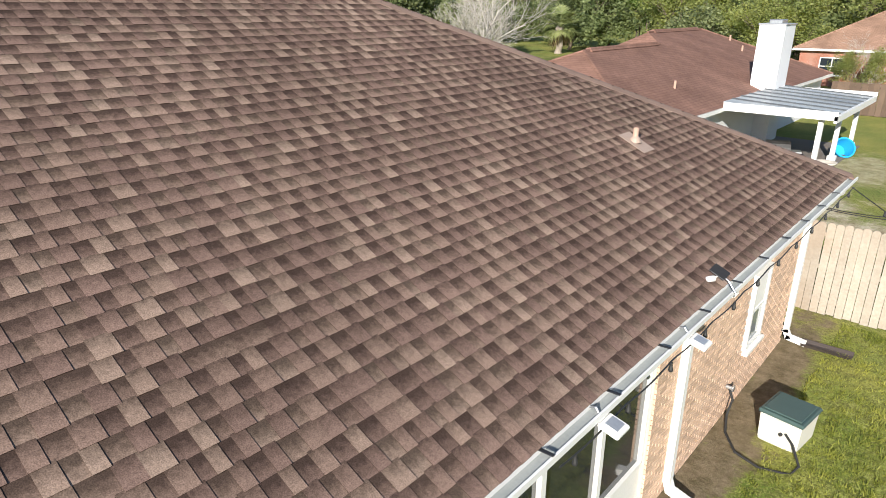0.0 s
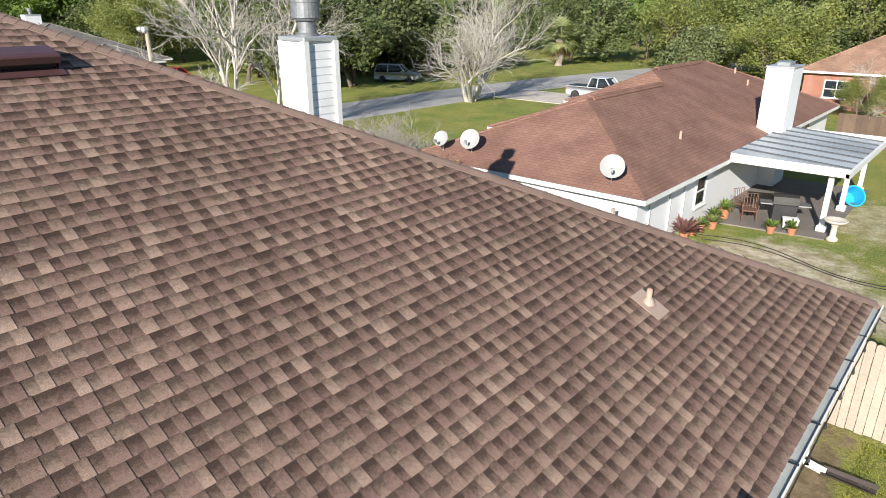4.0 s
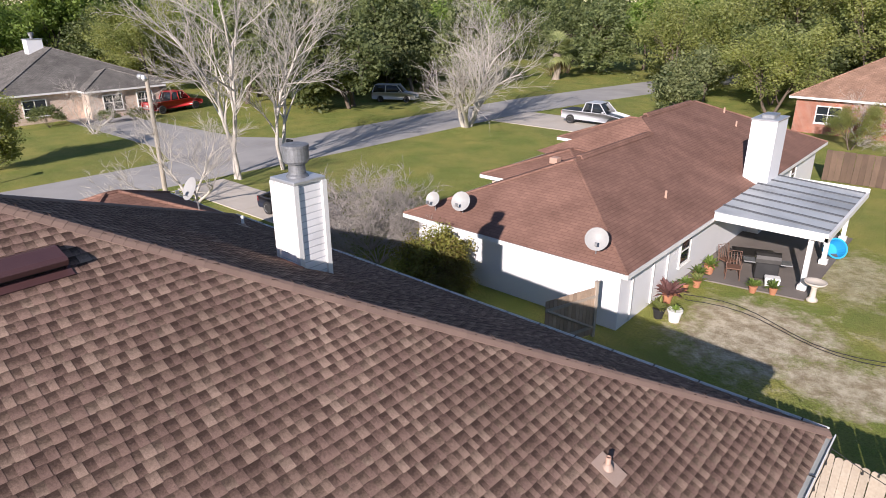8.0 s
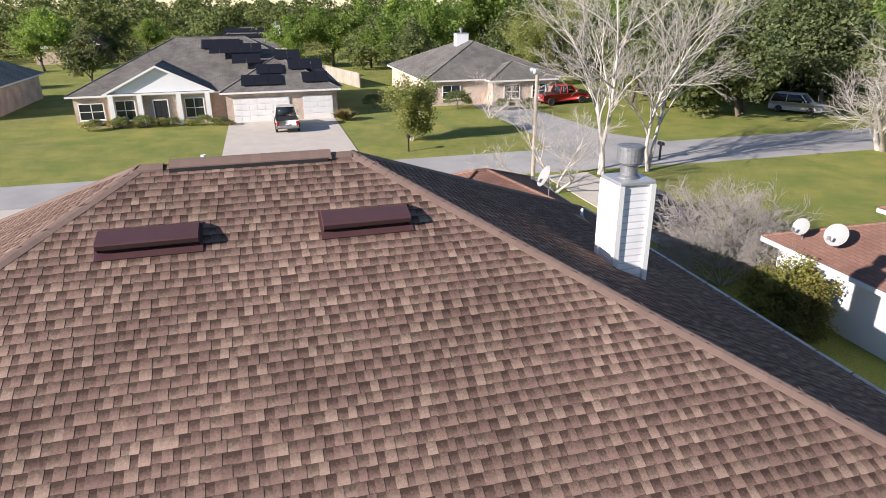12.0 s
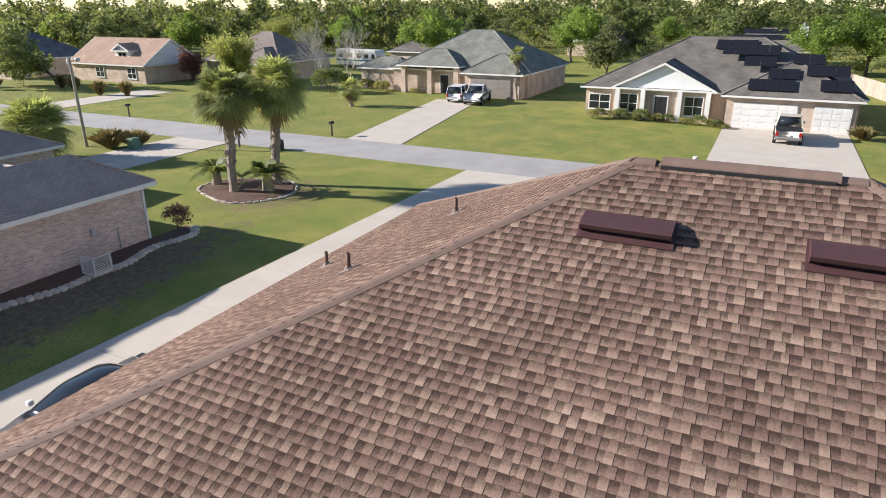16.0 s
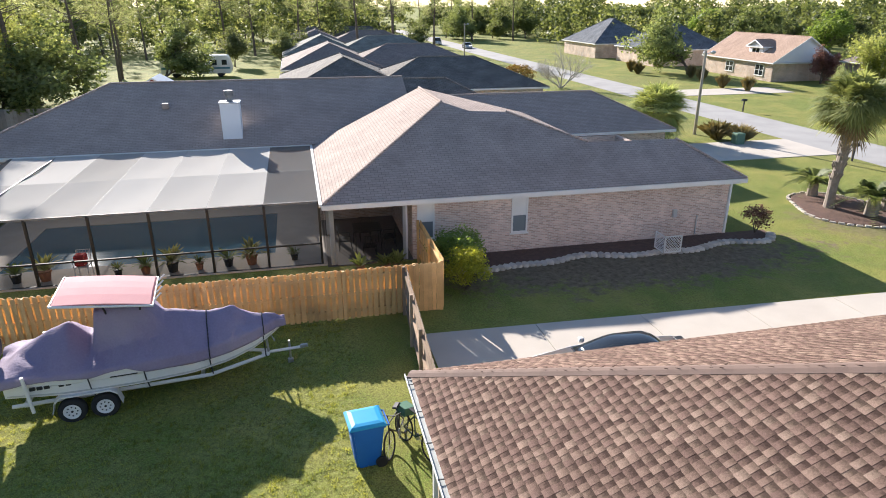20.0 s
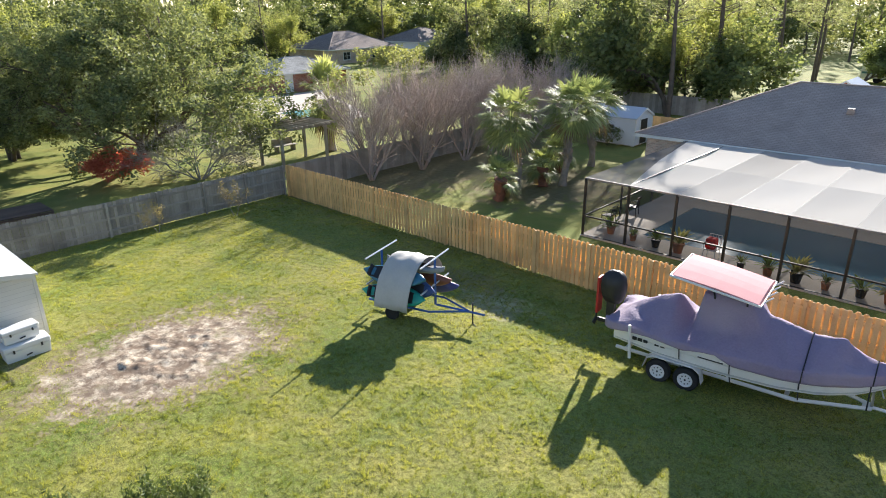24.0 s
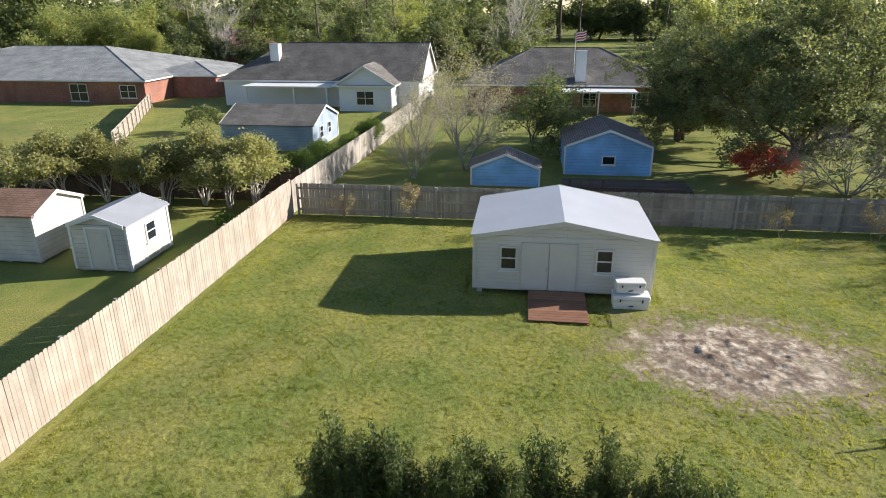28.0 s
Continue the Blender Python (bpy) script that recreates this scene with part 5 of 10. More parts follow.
# lattice by the side wall
M["lattice"] = mat("white_lattice", (0.75, 0.74, 0.7), (0.66, 0.65, 0.62), rough=0.6)
lat = thing("lattice_screen", "white lattice panels hiding utilities beside the brick wall", "lattice")
for (x, y, r) in ((-15.4, N1 + 1.5, 0), (-14.6, N1 + 0.75, 90)):
    bm = bmesh.new()
    m = pose(x, y, 0.1, 0, 0, r)
    w, h = 0.8, 0.75
    for i in range(-6, 8):
        for sg in (1, -1):
            a = Vector((i * 0.12, 0, 0 if sg > 0 else h))
            d = Vector((1, 0, sg)).normalized()
            p0, p1 = a.copy(), a + d * (h * 1.414)
            if p0.x < 0:
                p0 = p0 + d * (-p0.x * 1.414)
            if p1.x > w:
                p1 = p1 - d * ((p1.x - w) * 1.414)
            if (p1 - p0).dot(d) > 0.05:
                bm = bmesh.new()
                tube(bm, [m @ p0, m @ p1], 0.012, 4)
                part("slat", bm, M["lattice"], lat)
    for b in ((0, -0.02, 0, w, 0.02, 0.05), (0, -0.02, h - 0.05, w, 0.02, h), (0, -0.02, 0, 0.05, 0.02, h), (w - 0.05, -0.02, 0, w, 0.02, h)):
        bm = bmesh.new()
        box(bm, *b, m)
        part("batten", bm, M["lattice"], lat)

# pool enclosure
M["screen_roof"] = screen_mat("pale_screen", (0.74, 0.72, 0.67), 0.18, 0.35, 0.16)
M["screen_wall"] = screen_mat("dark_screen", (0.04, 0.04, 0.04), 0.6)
# darker copy of the pale screen: tree shade on the end bays as colour
M["screen_shade"] = screen_mat("shaded_screen", (0.34, 0.34, 0.33), 0.45)
M["screen_frame"] = mat("champagne_aluminium", (0.20, 0.19, 0.175), (0.16, 0.15, 0.14), rough=0.6)
cage = thing("pool_enclosure", "screened pool enclosure with pale flat mesh roof and dark frame", "pool enclosure")
CX = [14.13 - i * 2.09 for i in range(8)]
CZ = 2.74
ROWS_Y = (-22.9, -28.0, -33.5)


def pane_of(pts, material, name, sag=0.0):
    """A stretched screen panel of nine cells that hangs a little in the middle."""
    p = [Vector(v) for v in pts]
    bm = bmesh.new()
    grid = [[bm.verts.new(p[0].lerp(p[1], u / 4).lerp(p[3].lerp(p[2], u / 4), v / 4) - Vector((0, 0, sag * math.sin(math.pi * u / 4) * math.sin(math.pi * v / 4)))) for u in range(5)] for v in range(5)]
    for v in range(4):
        for u in range(4):
            bm.faces.new((grid[v][u], grid[v][u + 1], grid[v + 1][u + 1], grid[v + 1][u]))
    return part(name, bm, material, cage, "", True)


for i, x in enumerate(CX):
    bm = bmesh.new()
    box(bm, x - 0.045, -22.95, 0, x + 0.045, -22.85, CZ - 0.04)
    part("post", bm, M["dark_metal"], cage)
    if 0 < i < 7:
        bm = bmesh.new()
        box(bm, x - 0.022, -33.5, CZ - 0.08, x + 0.022, -22.9, CZ - 0.006)
        part("rafter", bm, M["screen_frame"], cage)
for z in (0.05, 0.95):
    bm = bmesh.new()
    box(bm, CX[-1], -22.94, z - 0.03, CX[0], -22.86, z + 0.03)
    part("rail", bm, M["dark_metal"], cage)
for y, w in ((-22.9, 0.05), (-28.0, 0.03), (-33.45, 0.05)):
    bm = bmesh.new()
    box(bm, CX[-1], y - w, CZ - 0.09, CX[0], y + w, CZ - 0.008)
    part("purlin", bm, M["screen_frame"], cage)
bm = bmesh.new()
box(bm, CX[-1], -33.72, CZ - 0.2, CX[0], -33.52, CZ + 0.05)
part("gutter", bm, M["white"], cage, "white gutter beam against the house")
# slant of the dark end bay's border, following the painted shade's edge
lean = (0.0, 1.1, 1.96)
for i in range(7):
    for r in range(2):
        y0, y1 = ROWS_Y[r], ROWS_Y[r + 1]
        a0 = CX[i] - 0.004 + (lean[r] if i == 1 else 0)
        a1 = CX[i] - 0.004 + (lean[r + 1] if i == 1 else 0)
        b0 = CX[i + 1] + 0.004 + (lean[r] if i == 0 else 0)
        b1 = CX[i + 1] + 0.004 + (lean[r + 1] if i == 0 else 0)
        pane_of(((a0, y0, CZ), (b0, y0, CZ), (b1, y1, CZ), (a1, y1, CZ)), M["screen_roof"] if 0 < i < 6 else M["screen_shade"], "roof_screen", 0.13)
    pane_of(((CX[i], -22.9, 0.05), (CX[i + 1], -22.9, 0.05), (CX[i + 1], -22.9, CZ), (CX[i], -22.9, CZ)), M["screen_wall"], "wall_screen")
for y in (-26.4, -29.8, -33.2):
    bm = bmesh.new()
    box(bm, CX[0] - 0.04, y - 0.04, 0, CX[0] + 0.04, y + 0.04, CZ)
    part("post", bm, M["dark_metal"], cage)
bm = bmesh.new()
box(bm, CX[0] - 0.03, -33.2, 0.92, CX[0] + 0.03, -22.9, 0.98)
part("rail", bm, M["dark_metal"], cage)
pane_of(((CX[0], -22.9, 0.05), (CX[0], -33.2, 0.05), (CX[0], -33.2, CZ), (CX[0], -22.9, CZ)), M["screen_wall"], "wall_screen")
# screens and inner wall of the porch
pane_of(((-0.7, -22.55, 0.05), (-3.9, -22.55, 0.05), (-3.9, -22.55, 2.5), (-0.7, -22.55, 2.5)), M["screen_wall"], "porch_screen")
pane_of(((-0.66, -22.6, 0.05), (-0.66, -33.4, 0.05), (-0.66, -33.4, 2.5), (-0.66, -22.6, 2.5)), M["screen_wall"], "porch_screen")
wall_box(sb, -4.3, -34.3, -0.7, -28.6, 0, 2.6, M["brick_far"])
M["deck_pale"] = mat("pool_deck", (0.55, 0.49, 0.42), (0.46, 0.41, 0.35), rough=0.85, scale=1.2)
bm = bmesh.new()
for a in ((-0.7, -24.6, 14.2, -22.8), (-0.7, -33.9, 14.2, -30.2), (12.0, -30.2, 14.2, -24.6), (-0.7, -30.2, 1.4, -24.6)):
    box(bm, a[0], a[1], -0.1, a[2], a[3], 0.06)
tagged(part("pool_deck", bm, M["deck_pale"]), "pale pool deck inside the screened enclosure", "deck", "", "structure")
M["water"] = mat("pool_water", (0.085, 0.19, 0.25), (0.065, 0.15, 0.21), rough=0.05, scale=0.5, fine=3, bump=0.12, spec=0.7)
bm = bmesh.new()
box(bm, 1.4, -30.2, -0.1, 12.0, -24.6, 0.03)
tagged(part("pool_water", bm, M["water"]), "dark blue swimming pool water", "pool", "", "structure")

# ---- houses across the street ----
def hip_house(label, blocks, wall, roofm, windows=(), doors=(), wall_h=2.5, slope=0.5, over=0.45):
    """A house of several roofed blocks: (x0, y0, x1, y1, gables, eave height or None)."""
    h = thing("house", label, "house", "houses across the street")
    for x0, y0, x1, y1, gb, ez in blocks:
        ez = ez or wall_h + 0.15
        block_roof(h, x0, y0, x1, y1, ez, slope, roofm, gb, wall_mat=M["white_wall"])
        wall_box(h, x0 + over, y0 + over, x1 - over, y1 - over, 0, ez - 0.14, wall)
    for w in windows:
        window(h, *w)
    for d in doors:
        door(h, *d)
    return h


def garage_door(h, x, y, w, side, hgt=2.1, paint="white", label="white panelled garage door"):
    m = side_pose(x, y, 0.03, side)
    bm = bmesh.new()
    for i in range(4):
        box(bm, -w / 2, -0.04, hgt * i / 4 + 0.008, w / 2, 0.02, hgt * (i + 1) / 4 - 0.008, m)
    g = part("garage_door", bm, M[paint], h, label)
    n = max(2, int(w / 0.62))
    for r in range(4):
        for i in range(n):
            a = -w / 2 + w * i / n
            bm = bmesh.new()
            box(bm, a + 0.08, -0.052, hgt * r / 4 + 0.1, a + w / n - 0.08, -0.03, hgt * (r + 1) / 4 - 0.1, m)
            part("panel", bm, M[paint], g)


H2 = hip_house("grey-roofed house with white gable and rooftop solar panels", [(-79.0, -14.5, -62.0, 9.0, "", 2.75), (-72.0, -1.9, -60.6, 8.7, "", 2.72), (-73.0, -11.5, -61.6, -2.4, "e", 2.85)], M["brick_pale"], M["shingle_mid"],
               [(-62.4, -12.7, 0.7, 1.9, 1.3, "e", 2), (-62.0, -9.9, 0.6, 1.5, 1.6, "e", 2), (-62.0, -4.2, 0.6, 1.5, 1.6, "e", 2)], [(-61.9, -7.0, 0.05, 1.1, 2.1, "e", M["black"])])
garage_door(H2, -61.0, 1.6, 4.9, "e")
garage_door(H2, -61.0, 6.6, 2.7, "e")
for y in (-10.9, -8.6, -5.4, -3.0):
    bm = bmesh.new()
    box(bm, -61.95, y - 0.2, 0, -61.55, y + 0.2, 2.7)
    part("column", bm, M["white"], H2, "white porch column")
M["solar"] = mat("solar_panel", (0.008, 0.009, 0.014), (0.012, 0.013, 0.018), rough=0.55, scale=2, spec=0.3)


def solar(px, py, w, d):
    z = 2.72 + 0.5 * (-60.6 - px) if py > -1.5 else 2.75 + 0.5 * (-62.0 - px)
    m = pose(px, py, z + 0.16, 0, math.degrees(math.atan(0.5)), 0)
    n = max(1, round(w / 1.05))
    for i in range(n):
        a = -w / 2 + w * i / n
        bm = bmesh.new()
        box(bm, -d / 2, a + 0.012, -0.02, d / 2, a + w / n - 0.012, 0.02, m)
        part("solar_panel", bm, M["solar"], H2, "black solar panel")


for q in ((-69.0, -1.7, 3.6, 1.7), (-67.0, -0.3, 4.8, 1.7), (-65.3, 0.6, 2.6, 1.6), (-62.0, 1.8, 3.6, 1.7), (-63.6, 2.6, 2.4, 1.6), (-65.8, 4.4, 2.4, 1.6), (-64.2, 5.9, 3.2, 1.7), (-62.2, 6.6, 2.4, 1.7)):
    solar(*q)

H1 = hip_house("house with a grey-green hip roof and columned porch", [(-86.0, -41.0, -70.5, -22.5, "", 2.8), (-76.0, -30.5, -68.8, -22.8, "", 2.75), (-76.0, -46.5, -71.5, -39.0, "", 2.6)], M["brick_pale"], M["shingle_green"],
               [(-72.0, -44.0, 0.7, 1.6, 1.3, "e", 2), (-71.0, -36.0, 0.5, 1.4, 1.7, "e", 2)], [(-70.95, -33.5, 0.05, 1.1, 2.1, "e", M["black"])], slope=0.55)
M["taupe"] = mat("taupe_paint", (0.30, 0.265, 0.235), (0.26, 0.23, 0.205), rough=0.6)
garage_door(H1, -69.2, -26.8, 4.9, "e", paint="taupe", label="taupe panelled garage door")
for y in (-38.6, -35.0, -31.5):
    bm = bmesh.new()
    box(bm, -70.4, y - 0.3, 0, -69.8, y + 0.3, 3.2)
    part("column", bm, M["brick_pale"], H1, "square brick porch column")
block_roof(H1, -76.0, -39.3, -69.5, -30.9, 3.3, 0.55, M["shingle_green"])

H3 = hip_house("pale brick house with a grey-brown hip roof", [(-84.0, 17.5, -64.4, 33.0, "", 2.6), (-70.0, 24.0, -62.8, 31.5, "", 2.55)], M["brick_pale"], M["shingle_mid"],
               [(-63.2, 26.5, 0.7, 1.6, 1.3, "e", 2), (-63.2, 29.5, 0.7, 1.4, 1.3, "e", 2), (-64.8, 20.5, 0.7, 1.8, 1.3, "e", 2)], slope=0.42)
chimney(H3, -75.2, 23.8, -74.0, 25.2, 2, 6.6, M["white_wall"])

H4 = hip_house("house with an orange-tan roof and a dormer", [(-72.5, -90.5, -62.0, -74.5, "ns", 2.5)], M["brick_pale"], M["shingle_sand"], [(-62.4, -77.5, 0.7, 1.6, 1.3, "e", 2), (-62.4, -84.0, 0.7, 1.6, 1.3, "e", 2)], slope=0.62)
block_roof(H4, -67.5, -82.1, -63.2, -78.5, 4.3, 0.5, M["shingle_sand"], "e", wall_mat=M["white_wall"])
wall_box(H4, -67.3, -81.8, -63.6, -78.8, 2.9, 4.2, M["white_wall"])
window(H4, -63.6, -80.3, 3.2, 1.5, 0.8, "e", 2, 1)
hip_house("house with a dark grey hip roof", [(-84.0, -73.5, -71.5, -59.0, "", 2.7), (-78, -66, -69.5, -59.5, "", 2.6)], M["brick_pale"], M["shingle_grey"], [(-71.9, -69.0, 0.7, 1.6, 1.3, "e", 2)], slope=0.6)
hip_house("house with a dark blue-grey roof", [(-72.0, -112.0, -58.0, -98.0, "", 2.7)], M["brick_pale"], M["shingle_slate"], slope=0.62)
hip_house("house with a slate-blue grey roof", [(-70.0, -132.0, -56.0, -116.0, "", 2.7)], M["brick_pale"], M["shingle_slate"], slope=0.62)
hip_house("distant house with a brown roof and gables", [(-150.0, -38.0, -136.0, -26.0, "e", 3.0)], M["brick_pale"], M["shingle_brown"], slope=0.7)
H9 = hip_house("distant house with rooftop solar panels", [(-138.0, -9.0, -122.0, 9.0, "", 2.7)], M["brick_pale"], M["shingle_mid"], slope=0.42)
for py, px, w in ((-1.5, -126.5, 9.0), (-0.5, -128.6, 7.0)):
    bm = bmesh.new()
    box(bm, -0.8, -w / 2, -0.02, 0.8, w / 2, 0.03, pose(px, py, 2.7 + 0.42 * (-122.0 - px) + 0.12, 0, math.degrees(math.atan(0.42)), 0))
    part("solar_panel", bm, M["solar"], H9, "black solar panel row")
chimney(H9, -126.5, 4.6, -125.3, 5.8, 2, 6.4, M["white_wall"])
hip_house("distant house with a grey roof", [(-112.0, -58.0, -98.0, -40.0, "", 2.7)], M["brick_pale"], M["shingle_mid"], slope=0.5)
# row of roofs further down our side of the street
for i, (y, rm) in enumerate(((-62, "shingle_mid"), (-84, "shingle_grey"), (-106, "shingle_green"), (-128, "shingle_grey"), (-150, "shingle_mid"))):
    hip_house("single-storey house in a row of grey hip roofs", [(-10.5, y - 9.0, 1.5, y + 8.0, "", 2.8), (-23.0, y - 5.0, -6.0, y + 6.5, "", 2.7)], M["brick_far"], M[rm], slope=0.42)

# ---- houses north and east ----
hip_house("red brick house with an orange-tan hip roof", [(-14.0, 58.0, 8.0, 76.0, "", 2.8)], M["brick_red"], M["shingle_tan"], [(-11.2, 58.45, 0.9, 1.6, 1.2, "s", 2)], slope=0.55)
HB = hip_house("white-gabled house with a dark brown roof and covered patio", [(68.0, 12.5, 80.0, 35.0, "s", 2.75), (64.8, 14.8, 73.0, 21.2, "w", 2.65)], M["white_wall"], M["shingle_mid"], [(65.25, 18.0, 0.7, 1.7, 1.3, "w", 2)], slope=0.6)
bm = bmesh.new()
box(bm, 64.9, 21.6, 2.35, 68.4, 31.0, 2.5)
part("patio_roof", bm, M["white"], HB, "flat white patio roof")
for y in (22.0, 25.5, 30.6):
    bm = bmesh.new()
    box(bm, 65.0, y - 0.07, 0, 65.14, y + 0.07, 2.36)
    part("post", bm, M["white"], HB)
chimney(HB, 71.0, 29.0, 72.0, 30.0, 3, 6.3, M["white_wall"], flue=False)
hip_house("red brick house with a pale grey hip roof beside a pool", [(68.0, 43.5, 92.0, 80.0, "", 2.6), (74.0, 38.0, 86.0, 48.0, "", 2.6)], M["brick_red"], M["shingle_pale"], [(68.45, 46.0, 0.7, 1.8, 1.3, "w", 2), (68.45, 52.0, 0.3, 2.0, 1.8, "w", 2)], slope=0.25)
HD = hip_house("brick house with a grey roof, white chimney and covered porch", [(66.0, -13.0, 80.0, 8.0, "", 2.75)], M["brick_red"], M["shingle_mid"], [(66.45, -4.6, 0.7, 1.2, 1.3, "w", 2), (66.45, -9.5, 0.7, 1.4, 1.3, "w", 2), (66.45, -2.2, 0.7, 1.2, 1.3, "w", 2)], slope=0.45)
chimney(HD, 66.6, -4.1, 67.5, -3.1, 2.6, 5.9, M["white_wall"], flue=False)
bm = bmesh.new()
box(bm, 63.2, -8.8, 2.3, 66.2, -1.6, 2.45)
part("porch_roof", bm, M["white"], HD, "white porch roof")
for y in (-8.6, -5.2, -1.8):
    bm = bmesh.new()
    box(bm, 63.3, y - 0.06, 0, 63.42, y + 0.06, 2.31)
    part("post", bm, M["white"], HD)
hip_house("distant house with a brown hip roof", [(104.0, 44.0, 118.0, 60.0, "", 3.2)], M["brick_red"], M["shingle_brown"], slope=0.5)
hip_house("distant house with a grey hip roof", [(96.5, -90.0, 110.0, -72.5, "", 2.6)], M["brick_pale"], M["shingle_grey"], [(96.95, -84.0, 0.7, 1.6, 1.3, "w", 2), (96.95, -77.0, 0.7, 1.6, 1.3, "w", 2)], slope=0.42)
hip_house("low red brick pool house with a white door", [(68.0, -54.0, 77.0, -42.5, "", 2.4)], M["brick_red"], M["shingle_pale"], [(68.45, -50.0, 0.9, 1.4, 1.1, "w", 2)], [(68.45, -44.6, 0.05, 1.0, 2.05, "w", M["white"])], slope=0.35)
hip_house("distant house with a grey hip roof", [(102.0, -116.0, 115.0, -101.0, "", 2.6)], M["white_wall"], M["shingle_grey"], slope=0.42)


# ---- fences ----
def fence(name, p, q, h, material, label, step=0.148, w=0.138, dog=True, rails=True, out=1, joined=False, proud=False, posts=True, cap=False):
    """A board fence from p to q: pickets on the out side of rails and posts."""
    f = thing(name, label, "fence", "", "structure")
    p, q = Vector((*p, 0)), Vector((*q, 0))
    d = (q - p).normalized()
    L = (q - p).length
    yaw = math.atan2(d.y, d.x)
    base = Matrix.Translation(p) @ Matrix.Rotation(yaw, 4, "Z")
    bm = bmesh.new()
    c = 0.035 if dog else 0.001
    prof = [(-w / 2, 0.03), (w / 2, 0.03), (w / 2, h - c), (w / 2 - c, h), (-w / 2 + c, h), (-w / 2, h - c)]
    loft(bm, [[(a, t, b) for a, b in prof] for t in (-0.009, 0.009)])
    bmesh.ops.recalc_face_normals(bm, faces=bm.faces[:])
    me = mesh_of("picket", bm, material)
    rg = random.Random(int(L * 100))
    for i in range(int(L / step)):
        ob = new("picket", me)
        off = 0.045 * out if not (proud and i % 2) else -0.045 * out
        ob.matrix_basis = base @ pose(0.07 + i * step, off, rg.uniform(-0.02, 0.015), 0, rg.uniform(-0.3, 0.3), rg.uniform(-0.8, 0.8))
        ob.parent = f
    for z in (0.3, h * 0.52, h - 0.25):
        bm = bmesh.new()
        box(bm, 0, -0.034, z - 0.045, L, 0.034, z + 0.045, base)
        part("rail", bm, material, f)
    n = max(1, round(L / 2.44))
    for i in range(n + 1):
        a = L * i / n
        bm = bmesh.new()
        box(bm, a - 0.05, -0.05 - 0.05 * out, 0, a + 0.05, 0.05 - 0.05 * out, h - 0.02, base)
        part("post", bm, material, f)
    return f


fence("fence_south", (29.9, -17.9), (-3.4, -17.9), 1.78, M["wood_new"], "fresh orange-brown shadowbox board fence along the yard", out=1, proud=True, step=0.1, w=0.142)
fence("fence_east", (30.4, -17.9), (30.4, 13.0), 1.66, M["wood_grey"], "weathered grey board fence with rails showing", out=-1)
fence("fence_east", (30.4, -46.0), (30.4, -17.9), 1.66, M["wood_grey"], "weathered grey board fence behind the shrubs", out=1, step=0.3, w=0.29, dog=False)
fence("fence_north", (-3.0, 13.7), (30.2, 13.3), 1.9, M["wood_pale"], "sun-bleached pale board fence", out=-1)
fence("fence_gate", (-3.06, -17.75), (-2.55, -9.0), 1.8, M["wood_tan"], "weathered tan side-yard fence and gate", out=1)
fence("fence_side", (-4.4, -22.3), (-4.4, -17.9), 1.85, M["wood_new"], "fresh board fence return beside the brick wall", out=1)
fence("fence_front", (-4.3, -17.9), (-3.4, -17.9), 1.8, M["wood_new"], "short run of fresh board fence", out=1)
fence("fence_far_north", (30.6, 13.4), (69.0, 12.0), 1.75, M["wood_grey"], "pale grey board fence between the back gardens", out=-1, step=0.3, w=0.29, dog=False)
fence("fence_brown", (32.5, 13.6), (32.5, 46.0), 1.9, M["wood_brown"], "dark brown board fence behind the crape myrtles", out=-1, step=0.3, w=0.29, dog=False)
fence("fence_white", (44.0, 32.0), (66.0, 42.0), 1.5, M["wood_pale"], "pale vinyl fence beside a back garden", out=1, step=0.4, w=0.39, dog=False)
fence("fence_driveside", (-82.5, 13.6), (-104.0, 8.5), 1.85, M["wood_pale"], "tan board fence beside the garage", out=1, step=0.3, w=0.29, dog=False)
fence("fence_nb", (-8.0, 43.4), (2.0, 43.4), 1.8, M["wood_brown"], "board fence beside the brown-roofed house", out=-1, step=0.3, w=0.29, dog=False)
fence("fence_rear_south", (17.5, -46), (30.2, -46), 1.8, M["wood_new"], "board fence at the end of the neighbour's yard", out=1, step=0.3, w=0.29, dog=False)
fence("fence_park", (-4.0, -58.0), (34.0, -58.0), 1.8, M["wood_grey"], "weathered board fence behind the charcoal roof", out=1, step=0.3, w=0.29, dog=False)

gate = thing("wooden_gate", "leaning wooden gate of brown boards by the white wall", "gate")
gate.matrix_basis = pose(-9.0, 17.9, 0, 0, 0, 252)
for i in range(13):
    bm = bmesh.new()
    box(bm, i * 0.15, -0.02, 0.08, i * 0.15 + 0.135, 0.0, 1.7)
    part("board", bm, M["wood_tan"], gate)
bm = bmesh.new()
for z in (0.35, 1.4):
    box(bm, 0, 0.0, z - 0.045, 1.95, 0.04, z + 0.045)
tube(bm, [(0.05, 0.03, 0.35), (1.9, 0.03, 1.4)], 0.05, 4)
part("brace", bm, M["wood_pale"], gate)
bm = bmesh.new()
box(bm, -0.1, -0.05, 0, 0.0, 0.05, 1.9)
part("post", bm, M["wood_pale"], gate)


